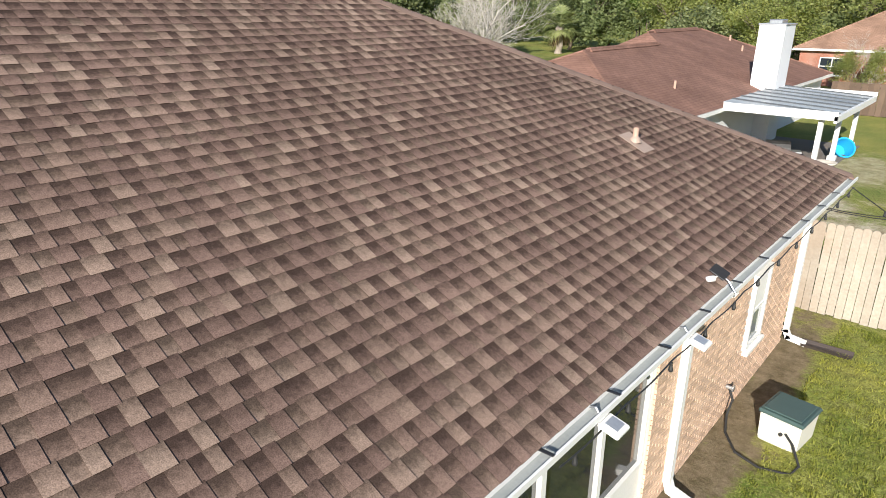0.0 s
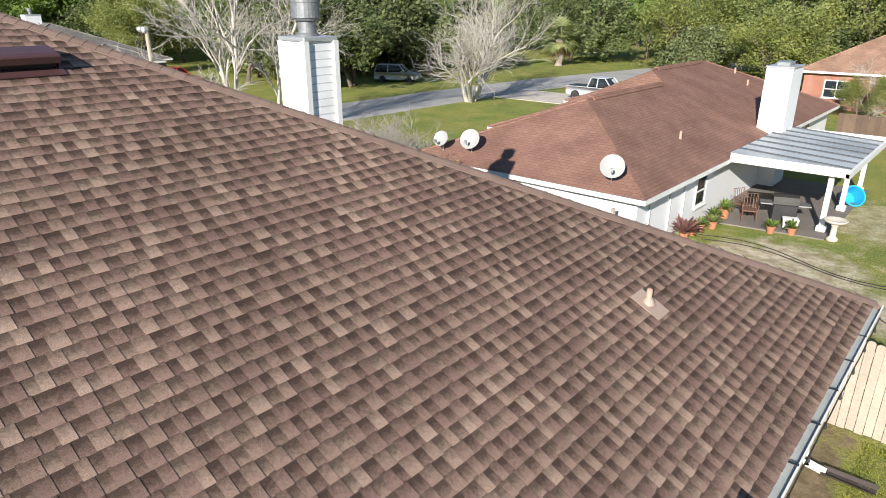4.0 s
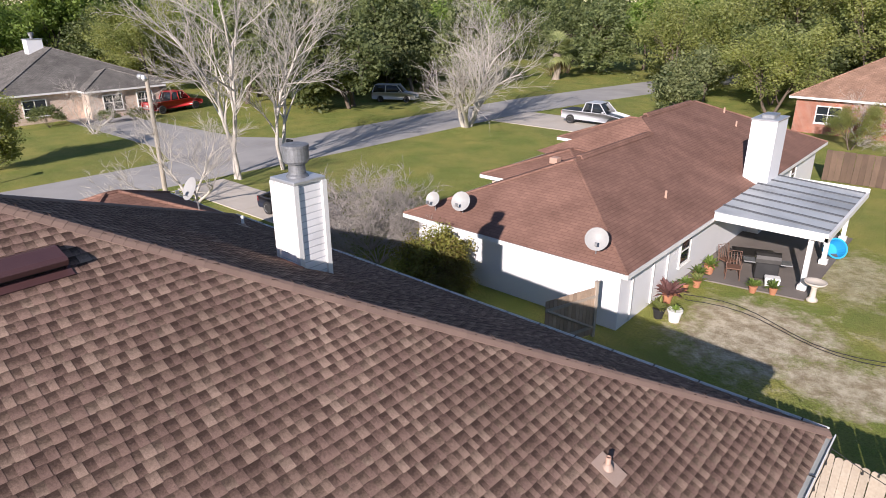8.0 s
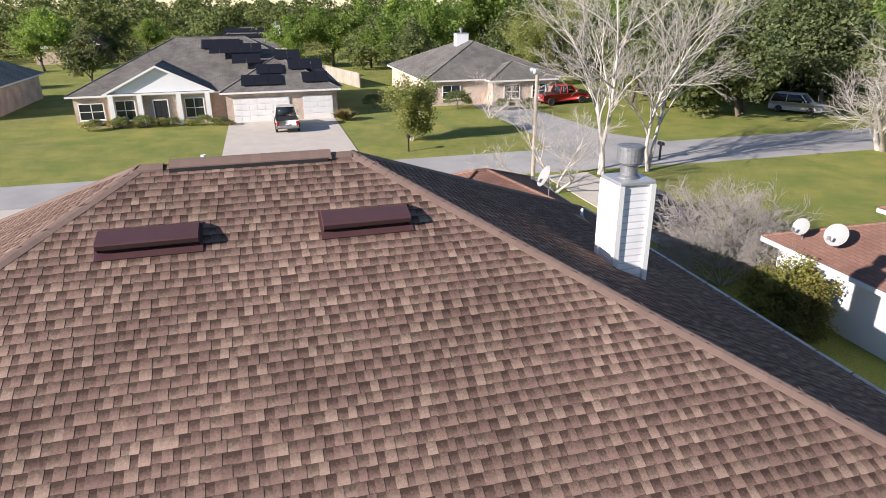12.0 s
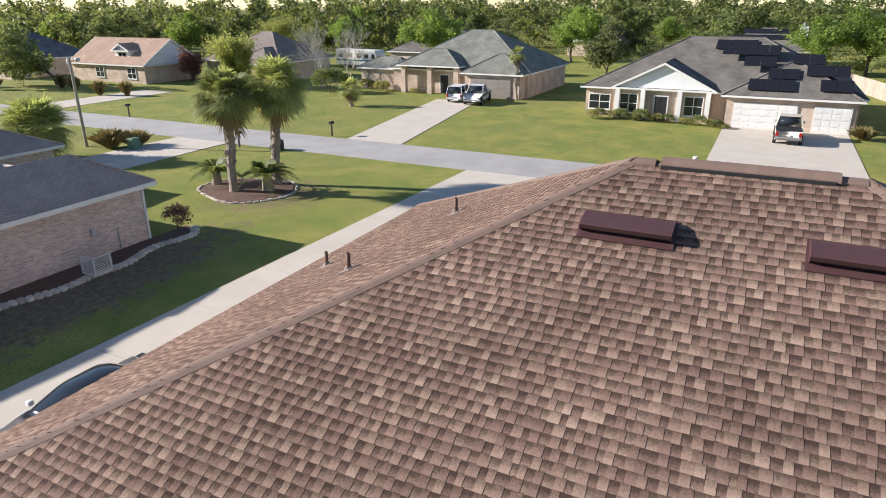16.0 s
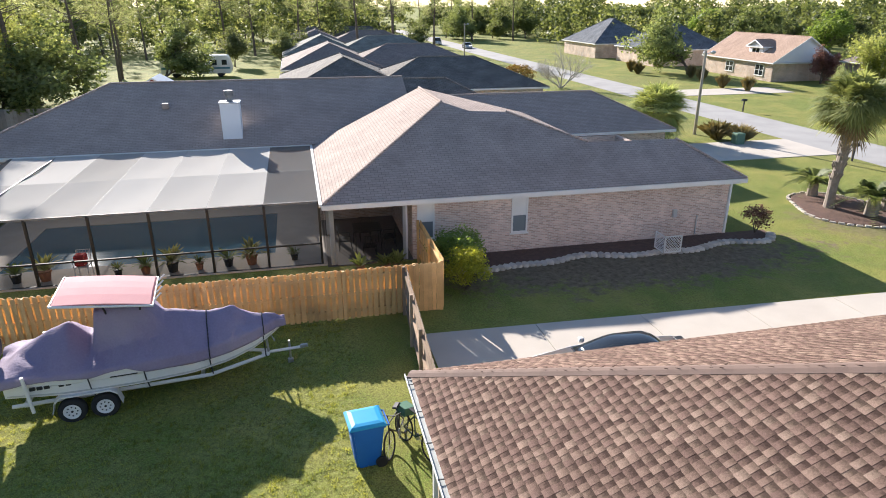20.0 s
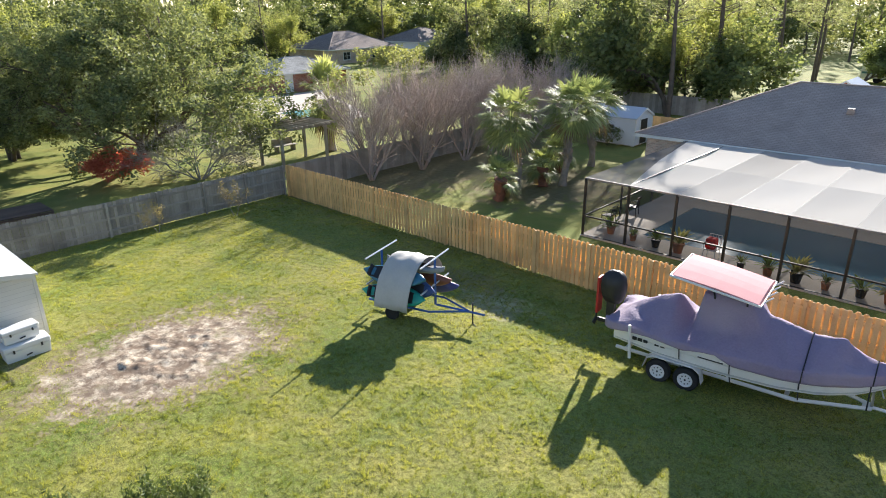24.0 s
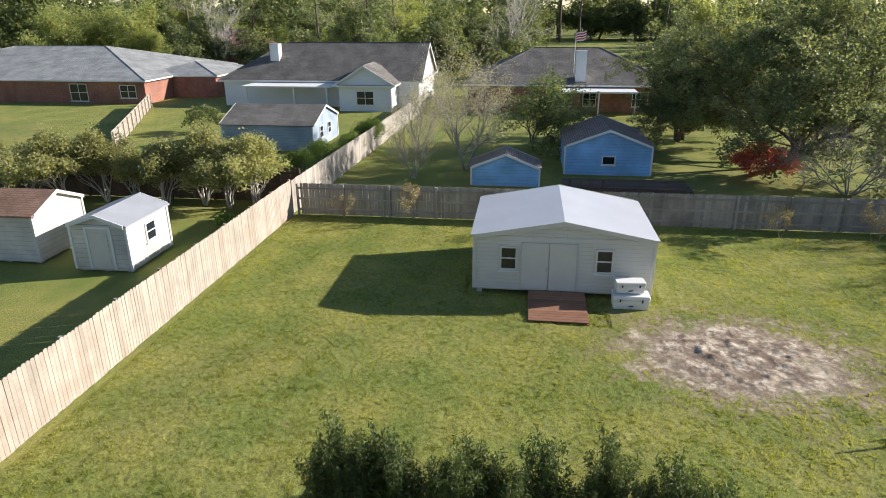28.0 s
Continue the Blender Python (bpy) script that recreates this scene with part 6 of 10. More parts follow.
# ---- sheds ----
def shed(label, x0, y0, x1, y1, h, ridge, axis, wall, roofm, trim, over=0.12, floor=0.12, group="garden sheds"):
    """A gabled shed; axis 'x' or 'y' is the ridge's direction."""
    s = thing("shed", label, "shed", group)
    t = 0.06
    for a in ((x0, y0, x1, y0 + t), (x0, y1 - t, x1, y1), (x0, y0 + t, x0 + t, y1 - t), (x1 - t, y0 + t, x1, y1 - t)):
        bm = bmesh.new()
        box(bm, a[0], a[1], floor, a[2], a[3], h)
        part("wall", bm, wall, s)
    bm = bmesh.new()
    for ax in np.linspace(x0 + 0.1, x1 - 0.3, 4):
        for ay in np.linspace(y0 + 0.1, y1 - 0.3, 3):
            box(bm, ax, ay, 0, ax + 0.2, ay + 0.2, floor)
    box(bm, x0 + 0.03, y0 + 0.03, floor - 0.05, x1 - 0.03, y1 - 0.03, floor - 0.004)
    part("base", bm, M["concrete"], s)
    o = over
    if axis == "x":
        ym = (y0 + y1) / 2
        k = (ridge - h) / ((y1 - y0) / 2)
        prof = [(y0 - o, h - o * k), (ym, ridge), (y1 + o, h - o * k)]
        ends = [[(x, a, b) for a, b in ((y0, h), (ym, ridge), (y1, h))] for x in (x0 + 0.03, x1 - 0.03)]
        quads = [[(x0 - o, *prof[j]), (x1 + o, *prof[j]), (x1 + o, *prof[j + 1]), (x0 - o, *prof[j + 1])] for j in (0, 1)]
    else:
        xm = (x0 + x1) / 2
        k = (ridge - h) / ((x1 - x0) / 2)
        prof = [(x0 - o, h - o * k), (xm, ridge), (x1 + o, h - o * k)]
        ends = [[(a, y, b) for a, b in ((x0, h), (xm, ridge), (x1, h))] for y in (y0 + 0.03, y1 - 0.03)]
        quads = [[(prof[j][0], y0 - o, prof[j][1]), (prof[j][0], y1 + o, prof[j][1]), (prof[j + 1][0], y1 + o, prof[j + 1][1]), (prof[j + 1][0], y0 - o, prof[j + 1][1])] for j in (0, 1)]
    for e in ends:
        bm = bmesh.new()
        bm.faces.new([bm.verts.new(p) for p in e])
        part("gable", bm, wall, s)
    for qd in quads:
        bm = bmesh.new()
        poly_prism(bm, [(a, b, c + 0.06) for a, b, c in qd], 0.06)
        bmesh.ops.recalc_face_normals(bm, faces=bm.faces[:])
        r = part("roof", bm, roofm, s)
    for cx in (x0, x1):
        for cy in (y0, y1):
            bm = bmesh.new()
            box(bm, cx - 0.05, cy - 0.05, floor, cx + 0.05, cy + 0.05, h)
            part("corner_trim", bm, trim, s)
    c = Vector(((x0 + x1) / 2, (y0 + y1) / 2, 0))
    for e in ends:
        for p, q in ((e[0], e[1]), (e[1], e[2])):
            p, q = Vector(p), Vector(q)
            sh = Vector((math.copysign(over + 0.05, p.x - c.x), 0, 0)) if axis == "x" else Vector((0, math.copysign(over + 0.05, p.y - c.y), 0))
            f = [p + sh + Vector((0, 0, -0.08)), q + sh + Vector((0, 0, -0.08)), q + sh + Vector((0, 0, 0.07)), p + sh + Vector((0, 0, 0.07))]
            bm = bmesh.new()
            loft(bm, [f, [v + sh.normalized() * 0.03 for v in f]])
            bmesh.ops.recalc_face_normals(bm, faces=bm.faces[:])
            part("rake_trim", bm, trim, s)
    return s


M["metal_roof"] = mat("pale_metal_roof", (0.60, 0.61, 0.63), (0.52, 0.53, 0.55), rough=0.42, metal=0.2, scale=0.8, bump=0.03)
M["shed_wall"] = course_mat("cream_panel", (0.66, 0.64, 0.58), (0.64, 0.62, 0.56), (0.54, 0.52, 0.47), 60.0, 0.15, gap=0.05, bump=0.5, rough=0.6, blotch=0.08)
M["cream"] = mat("cream_paint", (0.66, 0.64, 0.58), (0.6, 0.58, 0.52), rough=0.6, scale=1.5)
big = shed("large cream metal-sided shed with a pale grey roof", 21.75, -3.05, 26.5, 3.3, 2.28, 2.86, "x", M["shed_wall"], M["metal_roof"], M["cream"], floor=0.22)
for y0 in (0.1, 1.1):
    m = side_pose(21.74, y0 - 0.0, 0.24, "w")
    bm = bmesh.new()
    box(bm, -0.49, -0.05, 0, 0.49, 0.0, 1.82, m, bevel=0.012)
    for a in ((-0.45, 0.02, -0.37, 1.8), (0.37, 0.02, 0.45, 1.8)):
        box(bm, a[0], -0.062, a[1], a[2], -0.052, a[3], m)
    part("door", bm, M["cream"], big, "cream double shed door leaf")
bm = bmesh.new()
tube(bm, [(21.66, 0.66, 1.0), (21.62, 0.66, 1.05), (21.66, 0.66, 1.15)], 0.012, 6)
part("handle", bm, M["steel"], big)
window(big, 21.74, 2.05, 1.05, 0.5, 0.78, "w", frame=M["cream"])
window(big, 21.74, -1.35, 1.05, 0.5, 0.78, "w", frame=M["cream"])
ramp = thing("ramp", "reddish-brown wooden ramp leading to the shed door", "ramp")
M["ramp_wood"] = mat("stained_planks", (0.34, 0.17, 0.10), (0.25, 0.12, 0.07), rough=0.8, scale=2, fine=25, jitter=0.2, c=(0.12, 0.06, 0.04), stain=0.4)
for i in range(13):
    bm = bmesh.new()
    x = 21.65 - (i + 1) * 0.165
    box(bm, 0, -1.0, -0.03, 0.155, 1.0, 0.0, pose(x, 0.28, 0.235 - i * 0.0105, 0, -3.8, 0))
    part("plank", bm, M["ramp_wood"], ramp)
bm = bmesh.new()
for y in (-0.7, 0.28, 1.26):
    loft(bm, [[(19.5, y - 0.04, 0), (21.65, y - 0.04, 0), (21.65, y - 0.04, 0.19), (19.5, y - 0.04, 0.055)], [(19.5, y + 0.04, 0), (21.65, y + 0.04, 0), (21.65, y + 0.04, 0.19), (19.5, y + 0.04, 0.055)]])
part("joist", bm, M["ramp_wood"], ramp)


def cooler(x, y, z, w, d, h, yaw, label="white insulated marine cooler"):
    c = thing("cooler", label, "cooler", "coolers by the shed")
    c.matrix_basis = pose(x, y, z, 0, 0, yaw)
    bm = bmesh.new()
    loft(bm, [[(sx * a, sy * b, zz) for sx, sy in ((-1, -1), (1, -1), (1, 1), (-1, 1))] for a, b, zz in ((w / 2 - 0.03, d / 2 - 0.03, 0.03), (w / 2, d / 2, h * 0.72))])
    bmesh.ops.bevel(bm, geom=bm.edges[:], offset=0.02, segments=2, affect="EDGES")
    part("body", bm, M["white"], c)
    bm = bmesh.new()
    box(bm, -w / 2 - 0.01, -d / 2 - 0.01, h * 0.735, w / 2 + 0.01, d / 2 + 0.01, h, bevel=0.02)
    part("lid", bm, M["white"], c)
    for sx in (-1, 1):
        bm = bmesh.new()
        box(bm, sx * w * 0.3 - 0.025, -d / 2 - 0.03, h * 0.6, sx * w * 0.3 + 0.025, -d / 2 - 0.012, h * 0.8)
        part("latch", bm, M["black"], c)
    bm = bmesh.new()
    tube(bm, [(-0.08, -d / 2 - 0.01, h * 0.3), (0.08, -d / 2 - 0.012, h * 0.36)], 0.02, 6)
    part("drain_badge", bm, M["black"], c)


cooler(21.1, -2.25, 0.0, 1.25, 0.6, 0.55, -90)
cooler(21.2, -2.2, 0.555, 1.0, 0.5, 0.45, -86)
M["grey_roof_shed"] = mat("grey_panel_roof", (0.36, 0.37, 0.39), (0.28, 0.29, 0.31), rough=0.55, scale=1.0)
s3 = shed("small grey panel shed with a low grey roof and door", 22.0, 17.0, 25.0, 19.4, 2.0, 2.4, "x", M["siding_cream"], M["grey_roof_shed"], M["white"])
door(s3, 22.0, 18.2, 0.15, 0.95, 1.7, "w", M["cream"], panels=(1, 1))
window(s3, 23.6, 17.0, 0.95, 0.6, 0.7, "s")
shed("beige shed with a tan shingle roof", 22.5, 21.4, 25.6, 24.5, 2.1, 2.75, "y", M["siding_cream"], M["shingle_tan"], M["cream"])
shed("small bright blue shed with a dark roof", 37.0, 0.7, 39.0, 4.7, 1.15, 1.95, "x", M["siding_blue"], M["shingle_grey"], M["white"], floor=0.05)
s6 = shed("blue shed with white trim and a dark shingle roof", 40.3, -6.2, 46.0, -0.9, 1.85, 2.85, "x", M["siding_blue"], M["shingle_grey"], M["white"], floor=0.05)
window(s6, 40.3, -3.6, 0.75, 0.7, 0.45, "w", 1, 1)
s7 = shed("blue-grey shed with a brown roof", 45.2, 17.0, 51.5, 24.0, 1.95, 3.0, "y", M["siding_slate"], M["shingle_mid"], M["white"])
window(s7, 47.2, 17.0, 0.8, 0.7, 0.8, "s")
window(s7, 49.2, 17.0, 0.8, 0.7, 0.8, "s")
s8 = shed("white metal shed at the end of the neighbour's yard", 21.4, -44.6, 25.2, -42.0, 2.1, 2.7, "x", M["white_wall"], M["metal_roof"], M["white"])
door(s8, 21.4, -43.3, 0.15, 1.1, 1.8, "w", M["dark_metal"], panels=(1, 1))
window(s8, 23.4, -42.0, 0.9, 0.6, 0.6, "n")
shed("dark red barn-style shed under the trees", 11.0, -68.0, 15.0, -64.0, 2.2, 3.4, "y", mat("barn_red", (0.30, 0.07, 0.05), (0.22, 0.05, 0.04), rough=0.8), M["metal_roof"], M["white"])

dk = thing("deck", "dark weathered wooden deck beside a blue shed", "deck")
for i in range(14):
    bm = bmesh.new()
    box(bm, 35.4 + i * 0.15, -7.6, 0.46, 35.535 + i * 0.15, -0.6, 0.5)
    part("board", bm, M["wood_brown"], dk)
for i in range(12):
    bm = bmesh.new()
    box(bm, 35.38, -7.6 + i * 0.6, 0.0, 35.46, -7.5 + i * 0.6, 0.95 if i > 7 else 0.46)
    part("post", bm, M["wood_brown"], dk)
for z in (0.25, 0.36):
    bm = bmesh.new()
    box(bm, 35.34, -7.6, z, 35.38, -0.6, z + 0.09)
    part("skirt_board", bm, M["wood_brown"], dk)

# ---- deck box by the wall ----
dbx = thing("equipment_box", "cream pump box with a dark green lid standing on the lawn", "utility box")
dbx.matrix_basis = pose(-1.33, 8.92, 0, 0, 0, -8) @ Matrix.Scale(0.84, 4)
bm = bmesh.new()
loft(bm, [[(sx * a, sy * b, z) for sx, sy in ((-1, -1), (1, -1), (1, 1), (-1, 1))] for a, b, z in ((0.30, 0.34, 0.0), (0.31, 0.35, 0.02), (0.33, 0.37, 0.52))])
bmesh.ops.bevel(bm, geom=bm.edges[:], offset=0.02, segments=2, affect="EDGES")
part("body", bm, M["cream"], dbx)
bm = bmesh.new()
box(bm, -0.36, -0.40, 0.525, 0.36, 0.40, 0.6, bevel=0.025)
box(bm, -0.30, -0.34, 0.6, 0.30, 0.34, 0.625, bevel=0.01)
part("lid", bm, mat("green_lid", (0.06, 0.10, 0.095), (0.045, 0.08, 0.075), rough=0.45, scale=3), dbx, "dark green plastic lid")
bm = bmesh.new()
lathe(bm, [(0.03, 0), (0.03, 0.03), (0.015, 0.06), (0.001, 0.06)], 10, pose(0.05, -0.37, 0.28, 90))
part("outlet", bm, M["black"], dbx)
hose = thing("garden_hose", "black hose running from the wall tap to the box", "hose")
bm = bmesh.new()
tube(bm, [(-2.14, 8.8, 0.55), (-2.05, 8.75, 0.4), (-2.08, 8.7, 0.15), (-2.0, 8.45, 0.03), (-1.75, 8.1, 0.02), (-1.4, 7.98, 0.02), (-1.05, 8.1, 0.02), (-1.0, 8.3, 0.06), (-1.15, 8.5, 0.2), (-1.27, 8.57, 0.28)], 0.018, 8)
part("hose_line", bm, M["rubber"], hose)
bm = bmesh.new()
lathe(bm, [(0.03, 0), (0.03, 0.08), (0.05, 0.09), (0.05, 0.11), (0.001, 0.11)], 10, pose(-2.18, 8.8, 0.55, 0, 90, 0))
part("tap", bm, M["steel"], hose)


# ---- wheelie bin ----
wb = thing("wheelie_bin", "bright blue wheelie bin with a lighter blue lid on the grass", "bin")
wb.matrix_basis = pose(-0.92, -10.55, 0, 0, 0, 96) @ Matrix.Scale(1.12, 4)
M["bin_blue"] = mat("blue_plastic", (0.012, 0.14, 0.52), (0.01, 0.12, 0.46), rough=0.45, scale=2)
M["bin_lid"] = mat("pale_blue_plastic", (0.02, 0.36, 0.66), (0.02, 0.31, 0.6), rough=0.4, scale=2)
bm = bmesh.new()
loft(bm, [[(a * sx, b * sy + o, z) for sx, sy in ((-1, -1), (1, -1), (1, 1), (-1, 1))] for a, b, o, z in ((0.22, 0.24, 0, 0.03), (0.25, 0.27, 0, 0.25), (0.31, 0.34, 0, 0.98), (0.33, 0.36, 0, 0.985), (0.33, 0.36, 0, 1.03))])
bmesh.ops.bevel(bm, geom=[e for e in bm.edges if abs(e.verts[0].co.z - e.verts[1].co.z) > 0.1], offset=0.05, segments=2, affect="EDGES")
wbb = part("body", bm, M["bin_blue"], wb)
bm = bmesh.new()
loft(bm, [[(a * sx, b * sy, z) for sx, sy in ((-1, -1), (1, -1), (1, 1), (-1, 1))] for a, b, z in ((0.345, 0.375, 1.03), (0.345, 0.375, 1.06), (0.30, 0.32, 1.10), (0.22, 0.24, 1.115))])
part("lid", bm, M["bin_lid"], wb, "light blue lid")
bm = bmesh.new()
tube(bm, [(-0.26, 0.34, 1.0), (-0.26, 0.44, 0.98), (0.26, 0.44, 0.98), (0.26, 0.34, 1.0)], 0.018, 6)
part("handle", bm, M["bin_blue"], wb)
for sx in (-1, 1):
    bm = bmesh.new()
    lathe(bm, [(0.03, -0.03), (0.12, -0.03), (0.125, 0), (0.12, 0.03), (0.03, 0.03)], 16, pose(sx * 0.27, 0.26, 0.125, 0, 90, 0))
    part("wheel", bm, M["rubber"], wb)
bm = bmesh.new()
for z, w in ((0.74, 0.1), (0.69, 0.075), (0.66, 0.075)):
    box(bm, -w, -0.315, z - 0.012, w, -0.309, z + 0.012, pose(0, -0.006 - (0.74 - z) * 0.06 + 0.012, 0))
part("printed_mark", bm, M["white"], wbb)


# ---- bicycles ----
def bicycle(x, y, yaw, lean, colour, label, basket=None):
    b = thing("bicycle", label, "bicycle", "bicycles by the wall")
    b.matrix_basis = pose(x, y, 0.0, 0, 0, yaw) @ pose(0, 0, 0, lean, 0, 0)
    fm = mat("frame_paint", colour, tuple(v * 0.7 for v in colour), rough=0.4, scale=6)
    for wx in (-0.52, 0.52):
        bm = bmesh.new()
        N = 28
        loft(bm, [[(wx + (0.335 + 0.022 * math.cos(t)) * math.cos(a), 0.022 * math.sin(t), 0.345 + (0.335 + 0.022 * math.cos(t)) * math.sin(a)) for t in [math.pi * 2 * k / 6 for k in range(6)]] for a in [math.pi * 2 * i / N for i in range(N + 1)]], True, False)
        w = part("wheel", bm, M["rubber"], b)
        bm = bmesh.new()
        for i in range(14):
            a = math.pi * 2 * i / 14
            tube(bm, [(wx, 0, 0.345), (wx + 0.32 * math.cos(a), 0, 0.345 + 0.32 * math.sin(a))], 0.004, 4)
        part("spokes", bm, M["steel"], w)
    bm = bmesh.new()
    bb, st, hd, rr, ff = (-0.06, 0, 0.3), (-0.2, 0, 0.78), (0.36, 0, 0.82), (-0.52, 0, 0.345), (0.52, 0, 0.345)
    for p, q in ((bb, st), (st, hd), (bb, (0.38, 0, 0.7)), (bb, rr), (st, rr), (hd, ff)):
        tube(bm, [p, q], 0.018, 6)
    part("bicycle_frame", bm, fm, b)
    bm = bmesh.new()
    tube(bm, [(-0.2, 0, 0.78), (-0.22, 0, 0.9)], 0.014, 6)
    box(bm, -0.36, -0.07, 0.9, -0.1, 0.07, 0.95, bevel=0.02)
    part("saddle", bm, M["black"], b)
    bm = bmesh.new()
    tube(bm, [(0.36, 0, 0.82), (0.34, 0, 1.02)], 0.014, 6)
    tube(bm, [(0.24, -0.3, 1.05), (0.36, -0.2, 1.04), (0.36, 0.2, 1.04), (0.24, 0.3, 1.05)], 0.014, 6)
    part("handlebar", bm, M["black"], b)
    bm = bmesh.new()
    lathe(bm, [(0.01, -0.01), (0.09, -0.01), (0.09, 0.01), (0.01, 0.01)], 14, pose(-0.06, 0.05, 0.3, 90))
    tube(bm, [(-0.06, 0.07, 0.3), (0.1, 0.07, 0.24), (0.1, 0.15, 0.24)], 0.01, 5)
    part("crank", bm, M["steel"], b)
    if basket:
        bm = bmesh.new()
        box(bm, -0.72, -0.16, 0.7, -0.38, 0.16, 0.92, bevel=0.01)
        part("basket", bm, basket, b, "green rear basket")


bicycle(-1.75, -11.0, 62, 8, (0.05, 0.05, 0.055), "dark bicycle leaning by the house wall")
bicycle(-2.1, -10.7, 118, -10, (0.05, 0.09, 0.07), "dark green bicycle with a green basket", mat("green_basket", (0.08, 0.2, 0.13), rough=0.7))


# ---- boat on its trailer ----
boat = thing("boat", "white centre-console boat under a purple-grey cover with a pink canopy", "boat")
boat.matrix_basis = pose(4.76, -14.92, 0.24, 0, 0, 186) @ Matrix.Scale(1.06, 4)
# local: +x to the bow, keel over the trailer
M["gel"] = mat("gelcoat_white", (0.78, 0.77, 0.74), (0.70, 0.69, 0.66), rough=0.3, scale=1.5, bump=0.02, spec=0.5)
M["cover"] = mat("boat_cover_fabric", (0.29, 0.235, 0.325), (0.235, 0.19, 0.275), rough=0.8, scale=1.2, fine=18, bump=0.5, c=(0.37, 0.31, 0.37), stain=0.5, bumpdist=0.03)
M["canopy"] = mat("faded_canopy_fabric", (0.62, 0.30, 0.30), (0.55, 0.25, 0.26), rough=0.85, scale=1.5)
# stations: x, half beam, keel, gunwale
HL = ((-2.75, 0.98, 0.56, 1.14), (-1.5, 1.08, 0.46, 1.12), (0.0, 1.1, 0.44, 1.12), (1.3, 1.02, 0.46, 1.14), (2.2, 0.80, 0.52, 1.18), (2.9, 0.48, 0.66, 1.22), (3.35, 0.2, 0.86, 1.25), (3.55, 0.03, 1.02, 1.27))


def along(table, x):
    """Linear look-up in rows that start with x."""
    for p, q in zip(table, table[1:]):
        if x <= q[0]:
            t = max(0.0, (x - p[0]) / (q[0] - p[0]))
            return [a + (b - a) * t for a, b in zip(p[1:], q[1:])]
    return list(table[-1][1:])


bm = bmesh.new()
rings = []
for i in range(27):
    x = -2.75 + 6.3 * i / 26
    w, k, g = along(HL, x)
    d = g - k
    rings.append([(x, -w, g), (x, -w * 0.99, k + d * 0.6), (x, -w * 0.97, k + d * 0.54), (x, -w * 0.96, k + d * 0.14), (x, -w * 0.88, k + d * 0.08), (x, 0, k - 0.06), (x, w * 0.88, k + d * 0.08), (x, w * 0.96, k + d * 0.14), (x, w * 0.97, k + d * 0.54), (x, w * 0.99, k + d * 0.6), (x, w, g), (x, 0, g + 0.02)])
loft(bm, rings)
bmesh.ops.recalc_face_normals(bm, faces=bm.faces[:])
hull = part("hull", bm, M["gel"], boat, "white boat hull")
for sg in (-1, 1):
    bm = bmesh.new()
    rows = []
    for i in range(25):
        x = -2.7 + 6.1 * i / 24
        w, k, g = along(HL, x)
        z = k + (g - k) * 0.22
        rows.append([(x, sg * (w * 0.965 + a), z + b) for a, b in ((-0.02, -0.02), (0.012, -0.015), (0.012, 0.015), (-0.02, 0.02))])
    loft(bm, rows)
    bmesh.ops.recalc_face_normals(bm, faces=bm.faces[:])
    part("chine_rail", bm, M["alu"], hull, "grey chine strip")
# the cover: a tent over stern seats, console and bow; ridge heights along the keel, then the height of its lower edge
RIDGE = ((-3.1, 0.98), (-2.5, 1.42), (-1.85, 1.80), (-1.35, 1.98), (-0.98, 1.55), (-0.6, 1.62), (0.5, 1.95), (0.95, 1.93), (1.8, 1.74), (2.2, 1.78), (2.42, 1.84), (2.6, 1.66), (2.9, 1.50), (3.5, 1.40), (3.72, 1.18))
HEM = ((-3.1, 0.80), (-2.3, 0.93), (-1.7, 0.96), (-0.9, 0.88), (-0.4, 0.98), (-0.1, 1.0), (0.3, 0.82), (1.8, 0.80), (2.6, 0.86), (3.2, 0.95), (3.72, 1.02))
xs = [-3.08 + i * 0.085 for i in range(81)]
NP = 45
rings = []
for x in xs:
    w, k, g = along(HL, x)
    top, hem = along(RIDGE, x)[0], along(HEM, x)[0] + 0.07
    w = max(w, 0.09)
    if x < -2.75:
        w *= 1 - 0.25 * ((-2.75 - x) / 0.33) ** 2
    tall = max(0.0, min(1.0, (x + 0.86) / 0.16, (0.78 - x) / 0.4))
    row = []
    for i in range(NP):
        u = -1 + 2 * i / (NP - 1)
        au = abs(u)
        if au > 0.8:
            f = (au - 0.8) / 0.2
            y, z = w + 0.05 + 0.03 * f, g + 0.02 - (g + 0.02 - hem) * f
        else:
            f = au / 0.8
            y = f * (w + 0.05)
            z = g + 0.02 + (top - g - 0.02) * (1 - f ** 1.35)
            if tall > 0:
                rise = max(0.0, min(1.0, (0.66 - y) / 0.24))
                z = max(z, z + (2.36 - z) * tall * rise * rise * (3 - 2 * rise))
        pull = math.sin(math.pi * min(1, au * 1.1))
        fold = abs(noise.noise((x * 1.9 + 0.5 * u, 0.7 * u, 0.35 * x)))
        wr = -0.08 * max(0, 0.16 - fold) / 0.16 * pull + tall * 0.035 * math.sin(x * 15 + 3 * u) * (0.25 < au < 0.62) + 0.025 * noise.noise((x * 2.1, u * 3.0, 3.0)) * pull + 0.01 * noise.noise((x * 7, u * 9, 5.0))
        if au > 0.55:
            wr += 0.014 * math.sin(x * 11 + 2 * math.sin(x * 3)) * (au - 0.55)
        row.append((x, math.copysign(max(0.0, y + wr * (0.9 if au > 0.6 else 0.25)), u), z + wr * (0.1 if au > 0.8 else 0.9)))
    rings.append(row)
bm = bmesh.new()
loft(bm, rings, False)
bmesh.ops.recalc_face_normals(bm, faces=bm.faces[:])
